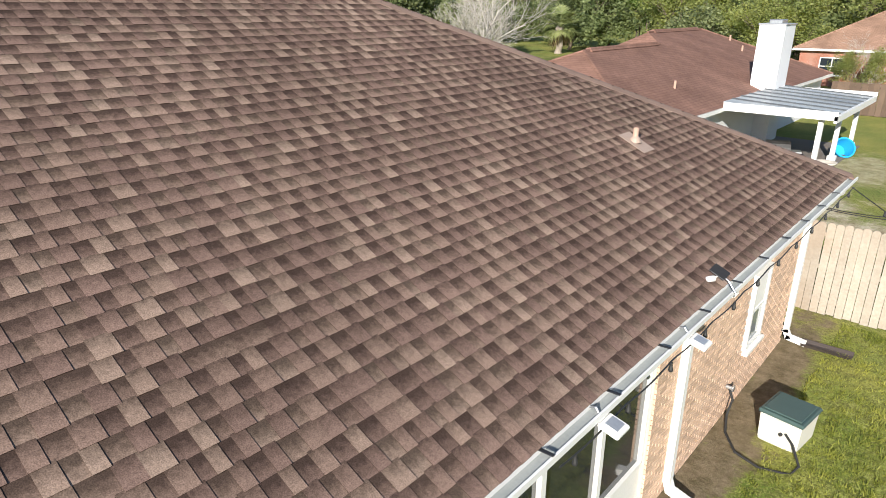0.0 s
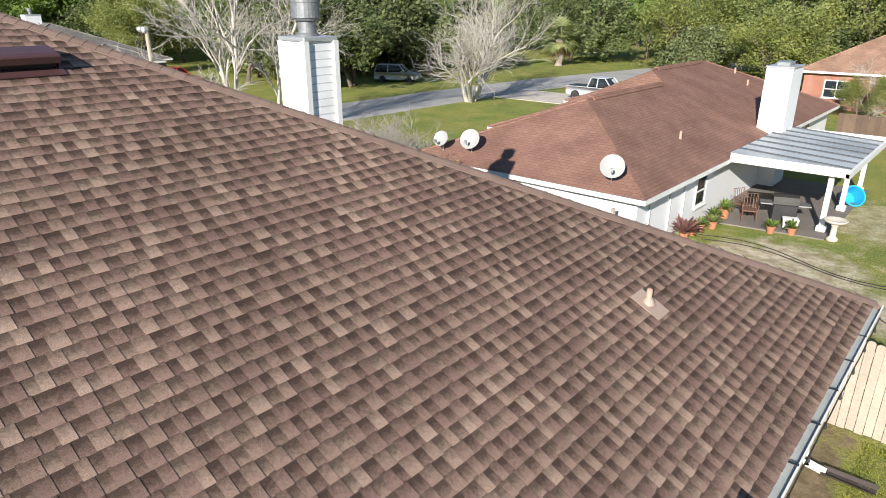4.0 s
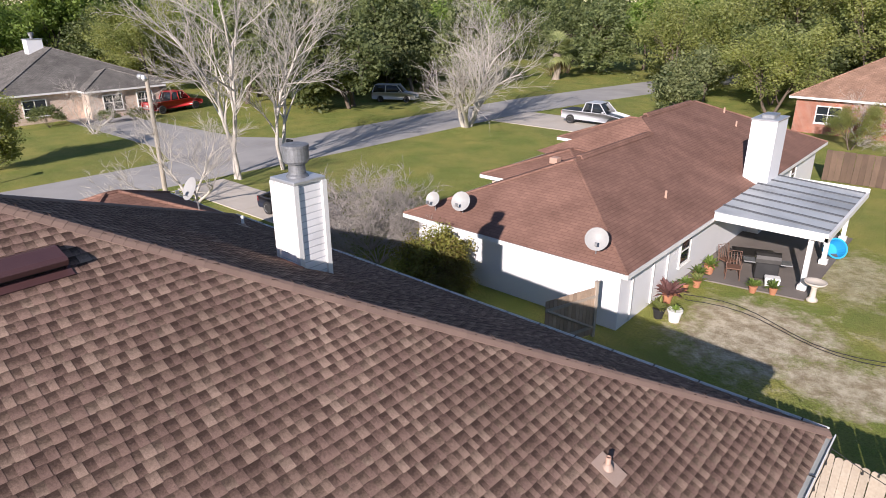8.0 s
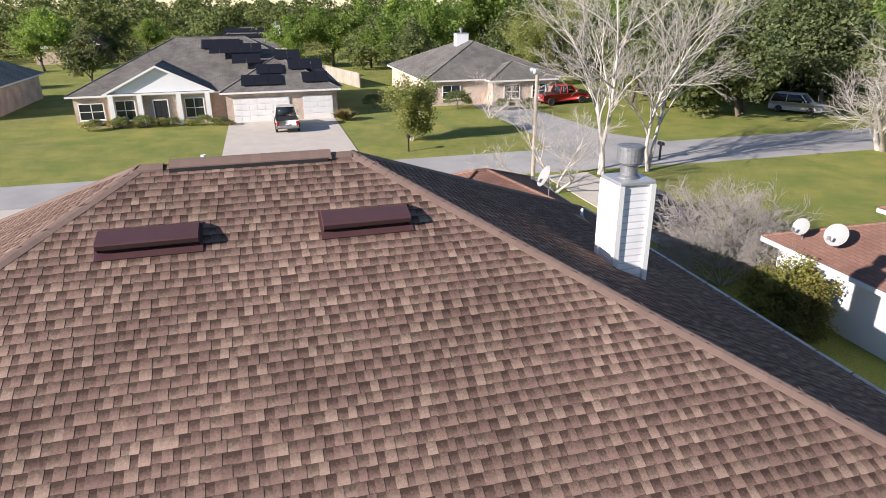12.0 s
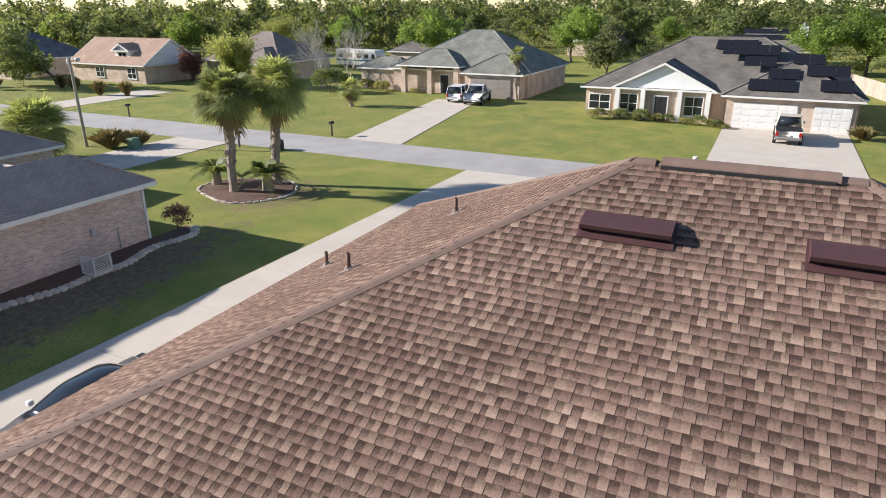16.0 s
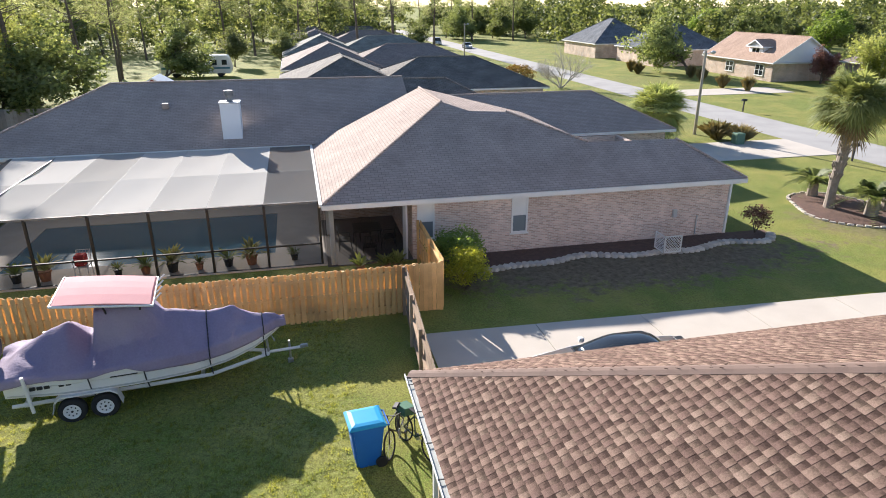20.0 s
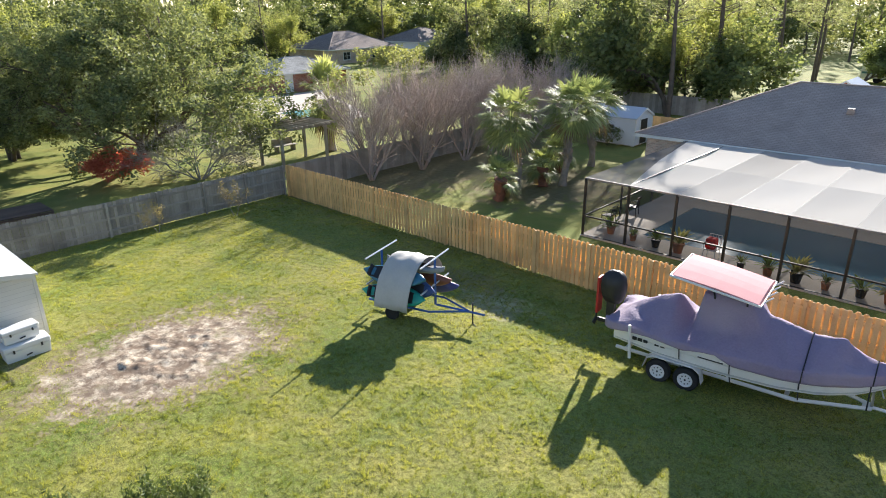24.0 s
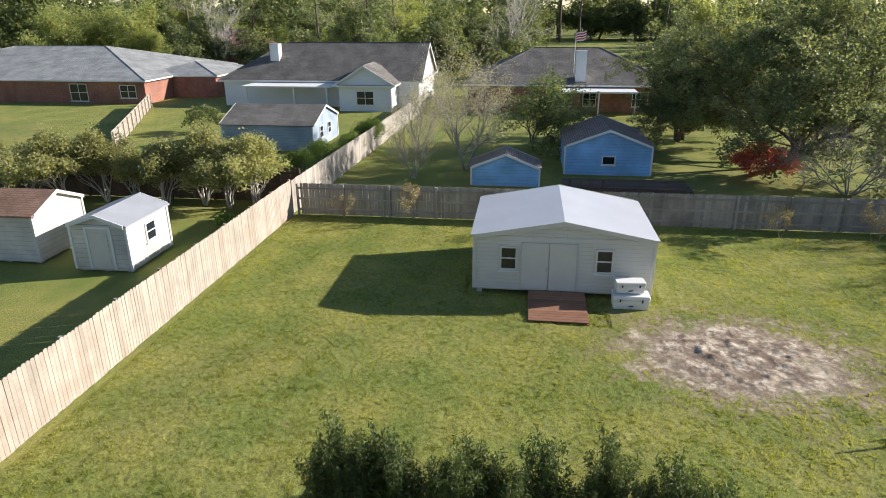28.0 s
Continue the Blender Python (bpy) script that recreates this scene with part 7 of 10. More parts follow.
cov = part("cover", bm, M["cover"], boat, "purple-grey fitted fabric cover with folds", True)
md = cov.modifiers.new("thickness", "SOLIDIFY")
md.thickness = 0.012
for x, over in ((-0.95, False), (0.26, False), (1.75, True), (3.1, True)):
    i = min(range(len(xs)), key=lambda j: abs(xs[j] - x))
    if over:
        bm = bmesh.new()
        tube(bm, [(p[0], p[1] * 1.012, p[2] + 0.014) for p in rings[i]], 0.014, 4)
        part("strap", bm, M["black"], cov)
    w, k, g = along(HL, x)
    for sg in (-1, 1):
        bm = bmesh.new()
        tube(bm, [(x, sg * abs(rings[i][0][1]), rings[i][0][2]), (x, sg * w * 0.98, k + (g - k) * 0.3), (x + 0.02, sg * w * 0.8, 0.3)], 0.016, 4)
        part("tie_down", bm, M["black"], cov)
# the canopy tips down towards the bow
def lid(x, y):
    return 2.79 - 0.13 * (x + 1.45) + 0.05 * (1 - (y / 0.85) ** 2)


bm = bmesh.new()
loft(bm, [[(-1.45 + 2.1 * t, y, lid(-1.45 + 2.1 * t, y) + o + 0.04 * math.sin(math.pi * t)) for t, o in ((0, -0.06), (0.015, 0), (0.25, 0), (0.5, 0), (0.75, 0), (0.985, 0), (1, -0.06), (0.7, -0.03), (0.3, -0.03))] for y in (-0.87, -0.83, -0.4, 0, 0.4, 0.83, 0.87)])
bmesh.ops.recalc_face_normals(bm, faces=bm.faces[:])
cano = part("canopy", bm, M["canopy"], boat, "faded pink canvas canopy with a pale hem")
bm = bmesh.new()
tube(bm, [(x, y, lid(x, y) - 0.03) for x, y in ((-1.47, -0.88), (0.67, -0.88), (0.67, 0.88), (-1.47, 0.88), (-1.47, -0.88))], 0.03, 6)
part("canopy_frame", bm, M["white"], cano, "white tube round the canopy")
for sy in (-1, 1):
    for xa, xb in ((-0.5, -0.42), (0.35, 0.3)):
        bm = bmesh.new()
        tube(bm, [(xa, sy * 0.6, lid(xa, 0.6) - 0.02), (xb, sy * 0.4, 2.1)], 0.024, 6)
        part("canopy_leg", bm, M["black"], cano)
for i in range(4):
    bm = bmesh.new()
    tube(bm, [(0.68, -0.6 + i * 0.4, lid(0.68, 0.6) - 0.05), (0.86, -0.6 + i * 0.4, lid(0.68, 0.6) + 0.12)], 0.02, 6)
    part("rod_holder", bm, M["white"], cano)
mot = bmesh.new()
loft(mot, [[(-3.2 + a, b, z) for a, b in ((-0.28 * s, -0.16 * s), (0.2 * s, -0.2 * s), (0.3 * s, 0), (0.2 * s, 0.2 * s), (-0.28 * s, 0.16 * s))] for s, z in ((0.75, 1.2), (1.1, 1.4), (1.25, 1.75), (1.08, 2.02), (0.55, 2.16))])
bmesh.ops.bevel(mot, geom=mot.edges[:], offset=0.035, segments=2, affect="EDGES")
om = part("outboard_motor", mot, M["black"], boat, "black outboard motor", True)
bm = bmesh.new()
box(bm, -3.36, -0.09, 0.6, -3.14, 0.09, 1.3)
box(bm, -3.62, -0.05, 0.5, -3.1, 0.05, 0.62, bevel=0.02)
for a in (0, 120, 240):
    box(bm, -0.02, -0.05, 0, 0.02, 0.05, 0.19, pose(-3.68, 0, 0.56, a, 0, 0) @ pose(0, 0, 0, 0, 0, 30))
part("lower_unit", bm, M["black"], om)
bm = bmesh.new()
box(bm, -3.66, -0.16, 0.8, -3.59, 0.16, 1.9, bevel=0.01)
part("red_board", bm, mat("red_paint", (0.5, 0.03, 0.03), (0.42, 0.025, 0.025), rough=0.4), om, "red board tied to the motor")
# hull marks as plain bars
for sg in (-1, 1):
    for i in range(6):
        if i != 3:
            bm = bmesh.new()
            box(bm, -2.2 + i * 0.15, sg * 1.03 - 0.03, 0.80, -2.09 + i * 0.15, sg * 1.03 + 0.03, 0.88)
            part("hull_mark", bm, M["black"], hull)
    bm = bmesh.new()
    box(bm, -0.5, sg * 1.075 - 0.025, 0.85, 0.1, sg * 1.075 + 0.025, 0.875)
    part("hull_stripe", bm, M["black"], hull)

trl = thing("boat_trailer", "white galvanised tandem-axle boat trailer", "trailer")
trl.matrix_basis = pose(4.76, -14.92, 0, 0, 0, 186)
bm = bmesh.new()
for sy in (-1, 1):
    tube(bm, [(-2.9, sy * 0.75, 0.52), (1.8, sy * 0.75, 0.52), (3.4, sy * 0.1, 0.52)], 0.06, 4)
for x in (-2.6, -1.3, 0.2, 1.6):
    box(bm, x - 0.05, -0.75, 0.45, x + 0.05, 0.75, 0.55)
tube(bm, [(3.2, 0, 0.52), (4.4, 0, 0.52)], 0.05, 4)
part("trailer_frame", bm, M["gel"], trl)
bm = bmesh.new()
box(bm, 4.3, -0.05, 0.5, 4.52, 0.05, 0.6, bevel=0.015)
part("coupler", bm, M["steel"], trl)
bm = bmesh.new()
tube(bm, [(4.0, 0.08, 0.75), (4.0, 0.08, 0.15)], 0.035, 8)
box(bm, 3.92, 0.02, 0.0, 4.08, 0.14, 0.16, bevel=0.02)
part("jack", bm, M["steel"], trl)
bm = bmesh.new()
tube(bm, [(3.4, 0, 0.55), (3.35, 0, 1.25)], 0.04, 6)
tube(bm, [(3.35, -0.12, 1.2), (3.5, 0.2, 1.0), (3.6, 0.1, 0.8)], 0.02, 6)
lathe(bm, [(0.03, -0.06), (0.09, -0.06), (0.09, 0.06), (0.03, 0.06)], 12, pose(3.36, 0, 1.15, 90))
part("winch_post", bm, M["steel"], trl)
for sy in (-1, 1):
    bm = bmesh.new()
    tube(bm, [(-2.35, sy * 1.15, 0.5), (-2.4, sy * 1.22, 1.55)], 0.045, 8)
    part("guide_post", bm, M["white"], trl)
    bm = bmesh.new()
    pts = [(-1.95 + a, 0.40 + b) for a, b in ((0, 0), (0.08, 0.3), (0.25, 0.42), (1.35, 0.42), (1.52, 0.3), (1.6, 0.0))]
    loft(bm, [[(a, sy * y, b + o) for a, b in pts for o in (0,)] + [(a, sy * y, b - 0.04) for a, b in reversed(pts)] for y in (0.92, 1.2)])
    bmesh.ops.recalc_face_normals(bm, faces=bm.faces[:])
    part("mudguard", bm, M["gel"], trl)
    for wx in (-1.53, -0.77):
        bm = bmesh.new()
        lathe(bm, [(0.17, -0.08), (0.20, -0.1), (0.30, -0.1), (0.335, -0.07), (0.345, 0), (0.335, 0.07), (0.30, 0.1), (0.20, 0.1), (0.17, 0.08)], 24, pose(wx, sy * 1.06, 0.345, 90))
        w = part("wheel", bm, M["rubber"], trl)
        bm = bmesh.new()
        lathe(bm, [(0.001, -0.085), (0.15, -0.085), (0.19, -0.115), (0.205, -0.11), (0.205, 0.11), (0.19, 0.115), (0.15, 0.085), (0.001, 0.085)], 20, pose(wx, sy * 1.06, 0.345, 90))
        part("rim", bm, M["white"], w)
        bm = bmesh.new()
        for k in range(8):
            a = k * math.pi / 4
            lathe(bm, [(0.001, -0.004), (0.02, -0.004), (0.02, 0.004), (0.001, 0.004)], 8, pose(wx + 0.12 * math.cos(a), sy * 1.147, 0.345 + 0.12 * math.sin(a), 90))
        lathe(bm, [(0.001, -0.012), (0.03, -0.012), (0.03, 0.012), (0.001, 0.012)], 10, pose(wx, sy * 1.145, 0.345, 90))
        part("rim_hole", bm, M["black"], w)

# ---- kayak trailer ----
kt = thing("kayak_trailer", "blue steel trailer with rack bars", "trailer")
kt.matrix_basis = pose(14.4, -12.15, 0, 0, 0, 196)
M["blue_steel"] = mat("blue_frame_paint", (0.04, 0.13, 0.42), (0.03, 0.1, 0.33), rough=0.45, scale=4)
bm = bmesh.new()
tube(bm, [(-1.3, -0.6, 0.5), (1.0, -0.6, 0.5), (2.2, 0, 0.5), (1.0, 0.6, 0.5), (-1.3, 0.6, 0.5), (-1.3, -0.6, 0.5)], 0.04, 4)
tube(bm, [(1.0, 0, 0.5), (2.75, 0, 0.48)], 0.04, 4)
for x in (-1.1, 0.95):
    tube(bm, [(x, 0, 0.5), (x, 0, 2.15)], 0.045, 4)
part("trailer_frame", bm, M["blue_steel"], kt)
for x in (-1.1, 0.95):
    for z in (1.25, 2.15):
        bm = bmesh.new()
        tube(bm, [(x, -1.0, z), (x, 1.0, z)], 0.03, 6)
        part("rack_bar", bm, M["alu"], kt)
for sy in (-1, 1):
    bm = bmesh.new()
    lathe(bm, [(0.1, -0.07), (0.24, -0.07), (0.27, 0), (0.24, 0.07), (0.1, 0.07)], 18, pose(-0.3, sy * 0.75, 0.27, 90))
    w = part("wheel", bm, M["rubber"], kt)
    bm = bmesh.new()
    lathe(bm, [(0.001, -0.06), (0.11, -0.07), (0.11, 0.07), (0.001, 0.06)], 14, pose(-0.3, sy * 0.75, 0.27, 90))
    part("rim", bm, M["white"], w)
bm = bmesh.new()
tube(bm, [(2.3, 0.06, 0.8), (2.3, 0.06, 0.05)], 0.025, 6)
tube(bm, [(2.3, 0.06, 0.06), (2.55, -0.12, 0.01)], 0.02, 6)
part("jack", bm, M["black"], kt)


def kayak(x, y, z, yaw, roll, colour, label, L=2.3, w=0.36, tilt=0):
    k = thing("kayak", label, "kayak", "kayaks on the trailer")
    k.matrix_basis = kt.matrix_basis @ pose(x, y, z, 0, 0, yaw) @ pose(0, 0, 0, roll, tilt, 0)
    cm = mat("kayak_plastic", colour, tuple(v * 0.75 for v in colour), rough=0.4, scale=2)
    bm = bmesh.new()
    rows = []
    for i in range(13):
        t = -1 + 2 * i / 12
        s = max(0.03, (1 - abs(t) ** 2.4) ** 0.75)
        lift = 0.14 * abs(t) ** 3
        rows.append([(t * L / 2, w * s * a, b * (0.6 + 0.4 * s) + lift) for a, b in ((0, -0.17), (-0.6, -0.13), (-1, 0.0), (-0.93, 0.06), (-0.5, 0.1), (0.5, 0.1), (0.93, 0.06), (1, 0), (0.6, -0.13))])
    loft(bm, rows)
    bmesh.ops.recalc_face_normals(bm, faces=bm.faces[:])
    h = part("hull", bm, cm, k, "", True)
    bm = bmesh.new()
    for a in (-0.55, 0.35):
        loft(bm, [[(a + 0.38 * sx, 0.24 * sy, z) for sx, sy in ((-1, -0.7), (0, -1), (1, -0.7), (1, 0.7), (0, 1), (-1, 0.7))] for z in (0.08, 0.125)])
    part("cockpit", bm, M["black"], k)
    bm = bmesh.new()
    box(bm, -0.85, -0.2, 0.12, -0.78, 0.2, 0.45, pose(0, 0, 0, 0, -12, 0), bevel=0.02)
    part("seat_back", bm, M["cushion"], k)
    return k


kayak(-0.15, -0.78, 0.95, 3, 62, (0.02, 0.36, 0.28), "green sit-on kayak on its side", tilt=0)
kayak(0.1, -0.42, 1.18, -2, 68, (0.05, 0.09, 0.22), "dark navy kayak on its side")
kayak(-0.2, -0.62, 1.55, 2, 38, (0.05, 0.20, 0.30), "teal fishing kayak with a black seat")
kayak(0.15, 0.42, 1.18, -2, -66, (0.22, 0.08, 0.05), "brown kayak on its side")
kayak(0.25, 0.72, 0.85, 1, -72, (0.05, 0.06, 0.2), "navy kayak on its side")
kayak(0.1, 0.15, 1.68, -4, -12, (0.30, 0.32, 0.34), "grey kayak on top of the stack")
tarp = thing("tarpaulin", "pale grey tarpaulin draped over the kayaks", "tarpaulin")
tarp.matrix_basis = kt.matrix_basis.copy()
rows = []
for i in range(18):
    x = -0.62 + 1.25 * i / 17
    row = []
    for j in range(24):
        u = -1 + 2 * j / 23
        y = 1.16 * math.sin(u * 1.45) * (1.0 if u < 0 else 0.9)
        z = 2.10 - 1.50 * max(0, -u) ** 1.7 - 0.75 * max(0, u) ** 2 + 0.05 * noise.noise((x * 3, u * 4, 0)) + 0.03 * noise.noise((x * 8, u * 7, 1)) + 0.012 * math.sin(x * 14 + u * 3)
        row.append((x + 0.12 * u, y - 0.02, z))
    rows.append(row)
bm = bmesh.new()
loft(bm, rows, False)
tp = part("sheet", bm, mat("grey_tarp", (0.50, 0.49, 0.45), (0.42, 0.41, 0.38), rough=0.7, scale=2, fine=20, bump=0.3), tarp, "", True)
md = tp.modifiers.new("thickness", "SOLIDIFY")
md.thickness = 0.006


# ---- plants ----
def grow(rg, p, d, length, radius, level, top, out, tips, fork=4, spread=0.7, lift=0.25, wob=0.14, ratio=0.62, seg=4, low=0.35):
    """A limb and its branches; out gets (points, radii, level), tips the ends of the finest."""
    pts, rs = [p.copy()], [radius]
    d = d.normalized()
    step = length / seg
    for i in range(seg):
        d = (d + Vector((rg.gauss(0, wob), rg.gauss(0, wob), rg.gauss(0, wob) + lift * 0.12))).normalized()
        p = p + d * step
        pts.append(p.copy())
        rs.append(radius * (1 - 0.62 * (i + 1) / seg))
    out.append((pts, rs, level))
    if level >= top:
        tips.append((p.copy(), d.copy()))
        tips.append((pts[len(pts) // 2].copy(), d.copy()))
        return
    n = fork if isinstance(fork, int) else fork[min(level, len(fork) - 1)]
    for k in range(n):
        t = low + (1 - low) * (k + rg.random() * 0.8) / n
        i = min(seg - 1, int(t * seg))
        q = pts[i].lerp(pts[i + 1], t * seg - i)
        ax = Vector((rg.gauss(0, 1), rg.gauss(0, 1), rg.gauss(0, 0.6)))
        ax = (ax - d * ax.dot(d)).normalized()
        nd = (d + ax * spread * rg.uniform(0.7, 1.3) + Vector((0, 0, lift * 0.4))).normalized()
        grow(rg, q, nd, length * ratio * rg.uniform(0.75, 1.2), max(0.009, rs[i] * 0.58), level + 1, top, out, tips, fork, spread, lift, wob, ratio, max(2, seg - 1), low)


def limbs_mesh(name, out, material, parent, fat=1.0):
    V, F = [], []
    for pts, rs, lv in out:
        n = 8 if lv == 0 else (5 if lv == 1 else 3)
        k0 = len(V)
        for i, p in enumerate(pts):
            d = (pts[min(i + 1, len(pts) - 1)] - pts[max(i - 1, 0)]).normalized()
            a = d.cross(Vector((0, 0, 1)) if abs(d.z) < 0.9 else Vector((1, 0, 0))).normalized()
            b = d.cross(a)
            for j in range(n):
                w = 2 * math.pi * j / n
                V.append(p + (a * math.cos(w) + b * math.sin(w)) * rs[i] * fat)
        for i in range(len(pts) - 1):
            for j in range(n):
                A = k0 + i * n
                F.append((A + j, A + (j + 1) % n, A + n + (j + 1) % n, A + n + j))
    return raw(name, V, F, material, parent, True)


def leaf_cloud(name, centres, per, radius, size, material, parent, seed, flat=0.8, aspect=0.55, droop=0.0, smooth=False):
    """Leaves scattered round the ends of branches: each a small folded blade."""
    rs = np.random.RandomState(seed)
    c = np.repeat(np.array([tuple(v) for v in centres]), per, axis=0)
    n = len(c)
    v = rs.normal(size=(n, 3))
    v /= np.linalg.norm(v, axis=1)[:, None]
    r = radius * rs.uniform(0.25, 1.0, n) ** 0.7
    p = c + v * r[:, None] * np.array((1, 1, flat))
    a = rs.normal(size=(n, 3))
    a[:, 2] = a[:, 2] * 0.6 - droop
    a /= np.linalg.norm(a, axis=1)[:, None]
    b = np.cross(a, rs.normal(size=(n, 3)))
    b /= np.linalg.norm(b, axis=1)[:, None]
    s = size * rs.uniform(0.6, 1.3, n)[:, None]
    q = np.stack([p - a * s * 0.5, p + b * s * aspect * 0.5, p + a * s * 0.5, p - b * s * aspect * 0.5], 1).reshape(-1, 3)
    me = bpy.data.meshes.new(name)
    me.vertices.add(4 * n)
    me.vertices.foreach_set("co", q.ravel())
    me.loops.add(4 * n)
    me.loops.foreach_set("vertex_index", np.arange(4 * n))
    me.polygons.add(n)
    me.polygons.foreach_set("loop_start", np.arange(0, 4 * n, 4))
    me.update()
    me.materials.append(material)
    ob = new(name, me)
    if parent:
        ob.parent = parent
    return ob


M["palm_bark"] = mat("palm_trunk", (0.36, 0.31, 0.26), (0.22, 0.18, 0.145), rough=0.95, scale=6, fine=30, bump=0.7)
M["bark_grey"] = mat("grey_twigs", (0.40, 0.365, 0.33), (0.27, 0.24, 0.215), rough=0.9, scale=3)
LEAF = {
    "green": leaf_mat("spring_leaves", (0.09, 0.15, 0.035), (0.26, 0.35, 0.09), 0.52),
    "lime": leaf_mat("lime_leaves", (0.16, 0.205, 0.065), (0.41, 0.43, 0.17), 0.58),
    "dark": leaf_mat("dark_leaves", (0.06, 0.09, 0.038), (0.26, 0.30, 0.13), 0.5),
    "oak": leaf_mat("live_oak_leaves", (0.052, 0.078, 0.034), (0.27, 0.295, 0.14), 0.42),
    "gold": leaf_mat("golden_shrub_leaves", (0.24, 0.27, 0.03), (0.58, 0.56, 0.08), 0.45),
    "olive": leaf_mat("olive_leaves", (0.16, 0.18, 0.075), (0.42, 0.41, 0.19), 0.55),
    "pine": leaf_mat("pine_needles", (0.11, 0.145, 0.08), (0.40, 0.42, 0.23), 0.55),
    "palm": leaf_mat("palm_fronds", (0.15, 0.195, 0.07), (0.46, 0.49, 0.23), 0.45),
    "palm_deep": leaf_mat("deep_palm_fronds", (0.14, 0.19, 0.08), (0.42, 0.47, 0.22), 0.45),
    "dry": leaf_mat("dry_fronds", (0.17, 0.12, 0.065), (0.28, 0.21, 0.12)),
    "rust": leaf_mat("rusty_leaves", (0.14, 0.10, 0.03), (0.28, 0.17, 0.05)),
    "bud": leaf_mat("pale_buds", (0.34, 0.33, 0.20), (0.58, 0.55, 0.36), 0.4),
    "hedge": leaf_mat("mixed_shrub_leaves", (0.13, 0.09, 0.03), (0.24, 0.27, 0.06)),
    "red": leaf_mat("azalea_bloom", (0.33, 0.075, 0.065), (0.56, 0.20, 0.16), 0.45),
    "mauve": leaf_mat("plum_leaves", (0.13, 0.06, 0.06), (0.30, 0.16, 0.15)),
    "straw": leaf_mat("straw_grass", (0.22, 0.18, 0.08), (0.36, 0.30, 0.15)),
    "blade": leaf_mat("grass_blades", (0.12, 0.165, 0.03), (0.44, 0.44, 0.11), 0.5),
}


def tree(x, y, h, kind="green", seed=1, label="leafy green tree", trunks=1, spread=0.75, fork=(5, 5, 4), top=3, per=14, leaf=0.3, rad=0.75, bark="bark", trunk=0.42, thick=None, lift=0.3, lean=0.12, name="tree", category="tree", group="", flat=0.8, low=0.35, aspect=0.55, ratio=0.62, droop=0.0, wob=0.14, fat=1.0):
    rg = random.Random(seed)
    t = thing(name, label, category, group)
    t.matrix_basis = Matrix.Translation((x, y, 0))
    out, tips = [], []
    for k in range(trunks):
        a = 2 * math.pi * k / trunks + rg.random()
        ln = lean if trunks == 1 else lean + 0.28
        d = Vector((math.cos(a) * ln, math.sin(a) * ln, 1))
        r = (thick or h * 0.022) / math.sqrt(trunks)
        b = Vector((math.cos(a), math.sin(a), 0)) * (0.0 if trunks == 1 else r * 1.4) + Vector((0, 0, -0.05))
        grow(rg, b, d, h * trunk * rg.uniform(0.9, 1.1), r, 0, top, out, tips, fork, spread, lift, wob, ratio, 5, low)
    zs = max(p.z for p, _ in tips)
    k = h / (zs + (rad * flat * 0.7 if per else 0))
    out = [([Vector((p.x * k, p.y * k, p.z * k)) for p in pts], rs, lv) for pts, rs, lv in out]
    tips = [Vector((p.x * k, p.y * k, p.z * k)) for p, _ in tips]
    limbs_mesh("trunk", [o for o in out if o[2] == 0], M[bark], t)
    limbs_mesh("limb", [o for o in out if o[2] == 1], M[bark], t, fat)
    tagged(limbs_mesh("twig", [o for o in out if o[2] > 1], M[bark], t, fat), "", "", "", "stuff")
    if per:
        leaf_cloud("crown", tips, per, rad, leaf, LEAF[kind], t, seed, flat, aspect, droop)
    return t


def again(t, x, y, s=1.0, yaw=0.0, sz=None):
    """The same tree at another place, turned and scaled."""
    return copy_thing(t, pose(x, y, 0, 0, 0, yaw) @ Matrix.Diagonal((s, s, sz or s, 1)))


# bare trees by the street
birch = tree(-34.6, 21.4, 14.0, seed=21, label="tall bare tree with pale slender trunks", trunks=2, fork=(13, 6, 5, 3), top=4, per=0, bark="bark_pale", trunk=0.85, thick=0.2, spread=0.72, lift=0.3, low=0.28, lean=-0.12, ratio=0.46, wob=0.17)
again(birch, -34.6, 24.6, 0.92, 130)
crape = tree(-31.9, 17.0, 6.2, seed=22, label="bare multi-stemmed crape myrtle with pale bark", trunks=4, fork=(5, 5, 4, 3), top=4, per=0, bark="bark_pale", trunk=0.42, thick=0.17, spread=0.75, lift=0.3, lean=0.22, wob=0.2)
bigbare = tree(-34.8, 43.3, 12.2, seed=23, label="large spreading bare tree with pale limbs", trunks=4, fork=(6, 6, 5, 4), top=4, per=0, bark="bark_pale", trunk=0.5, thick=0.42, spread=0.75, lift=0.35, lean=0.0, ratio=0.62, low=0.25, wob=0.18)
again(bigbare, -32.5, -75.5, 0.5, 40)
again(crape, -56.2, 21.8, 0.8, 80)
greysh = tree(-20.0, 18.6, 3.9, seed=24, label="large bare grey shrub with tangled twigs", trunks=9, fork=(5, 5, 4, 3), top=4, per=0, bark="bark_grey", trunk=0.45, thick=0.12, spread=0.8, lift=0.2, lean=0.5, name="shrub", category="shrub", fat=1.0, wob=0.2)
again(greysh, -21.6, 20.2, 0.85, 70)
again(greysh, -18.5, 17.7, 0.8, 200)
again(greysh, 37.2, -16.4, 1.25, 20)
rustb = tree(-15.3, 17.6, 2.6, "hedge", 25, "dense shrub with rusty and green leaves", 5, 0.7, (5, 5, 4), 3, 12, 0.12, 0.3, name="shrub", category="shrub", lean=0.5)
again(rustb, -14.2, 17.2, 0.7, 90)
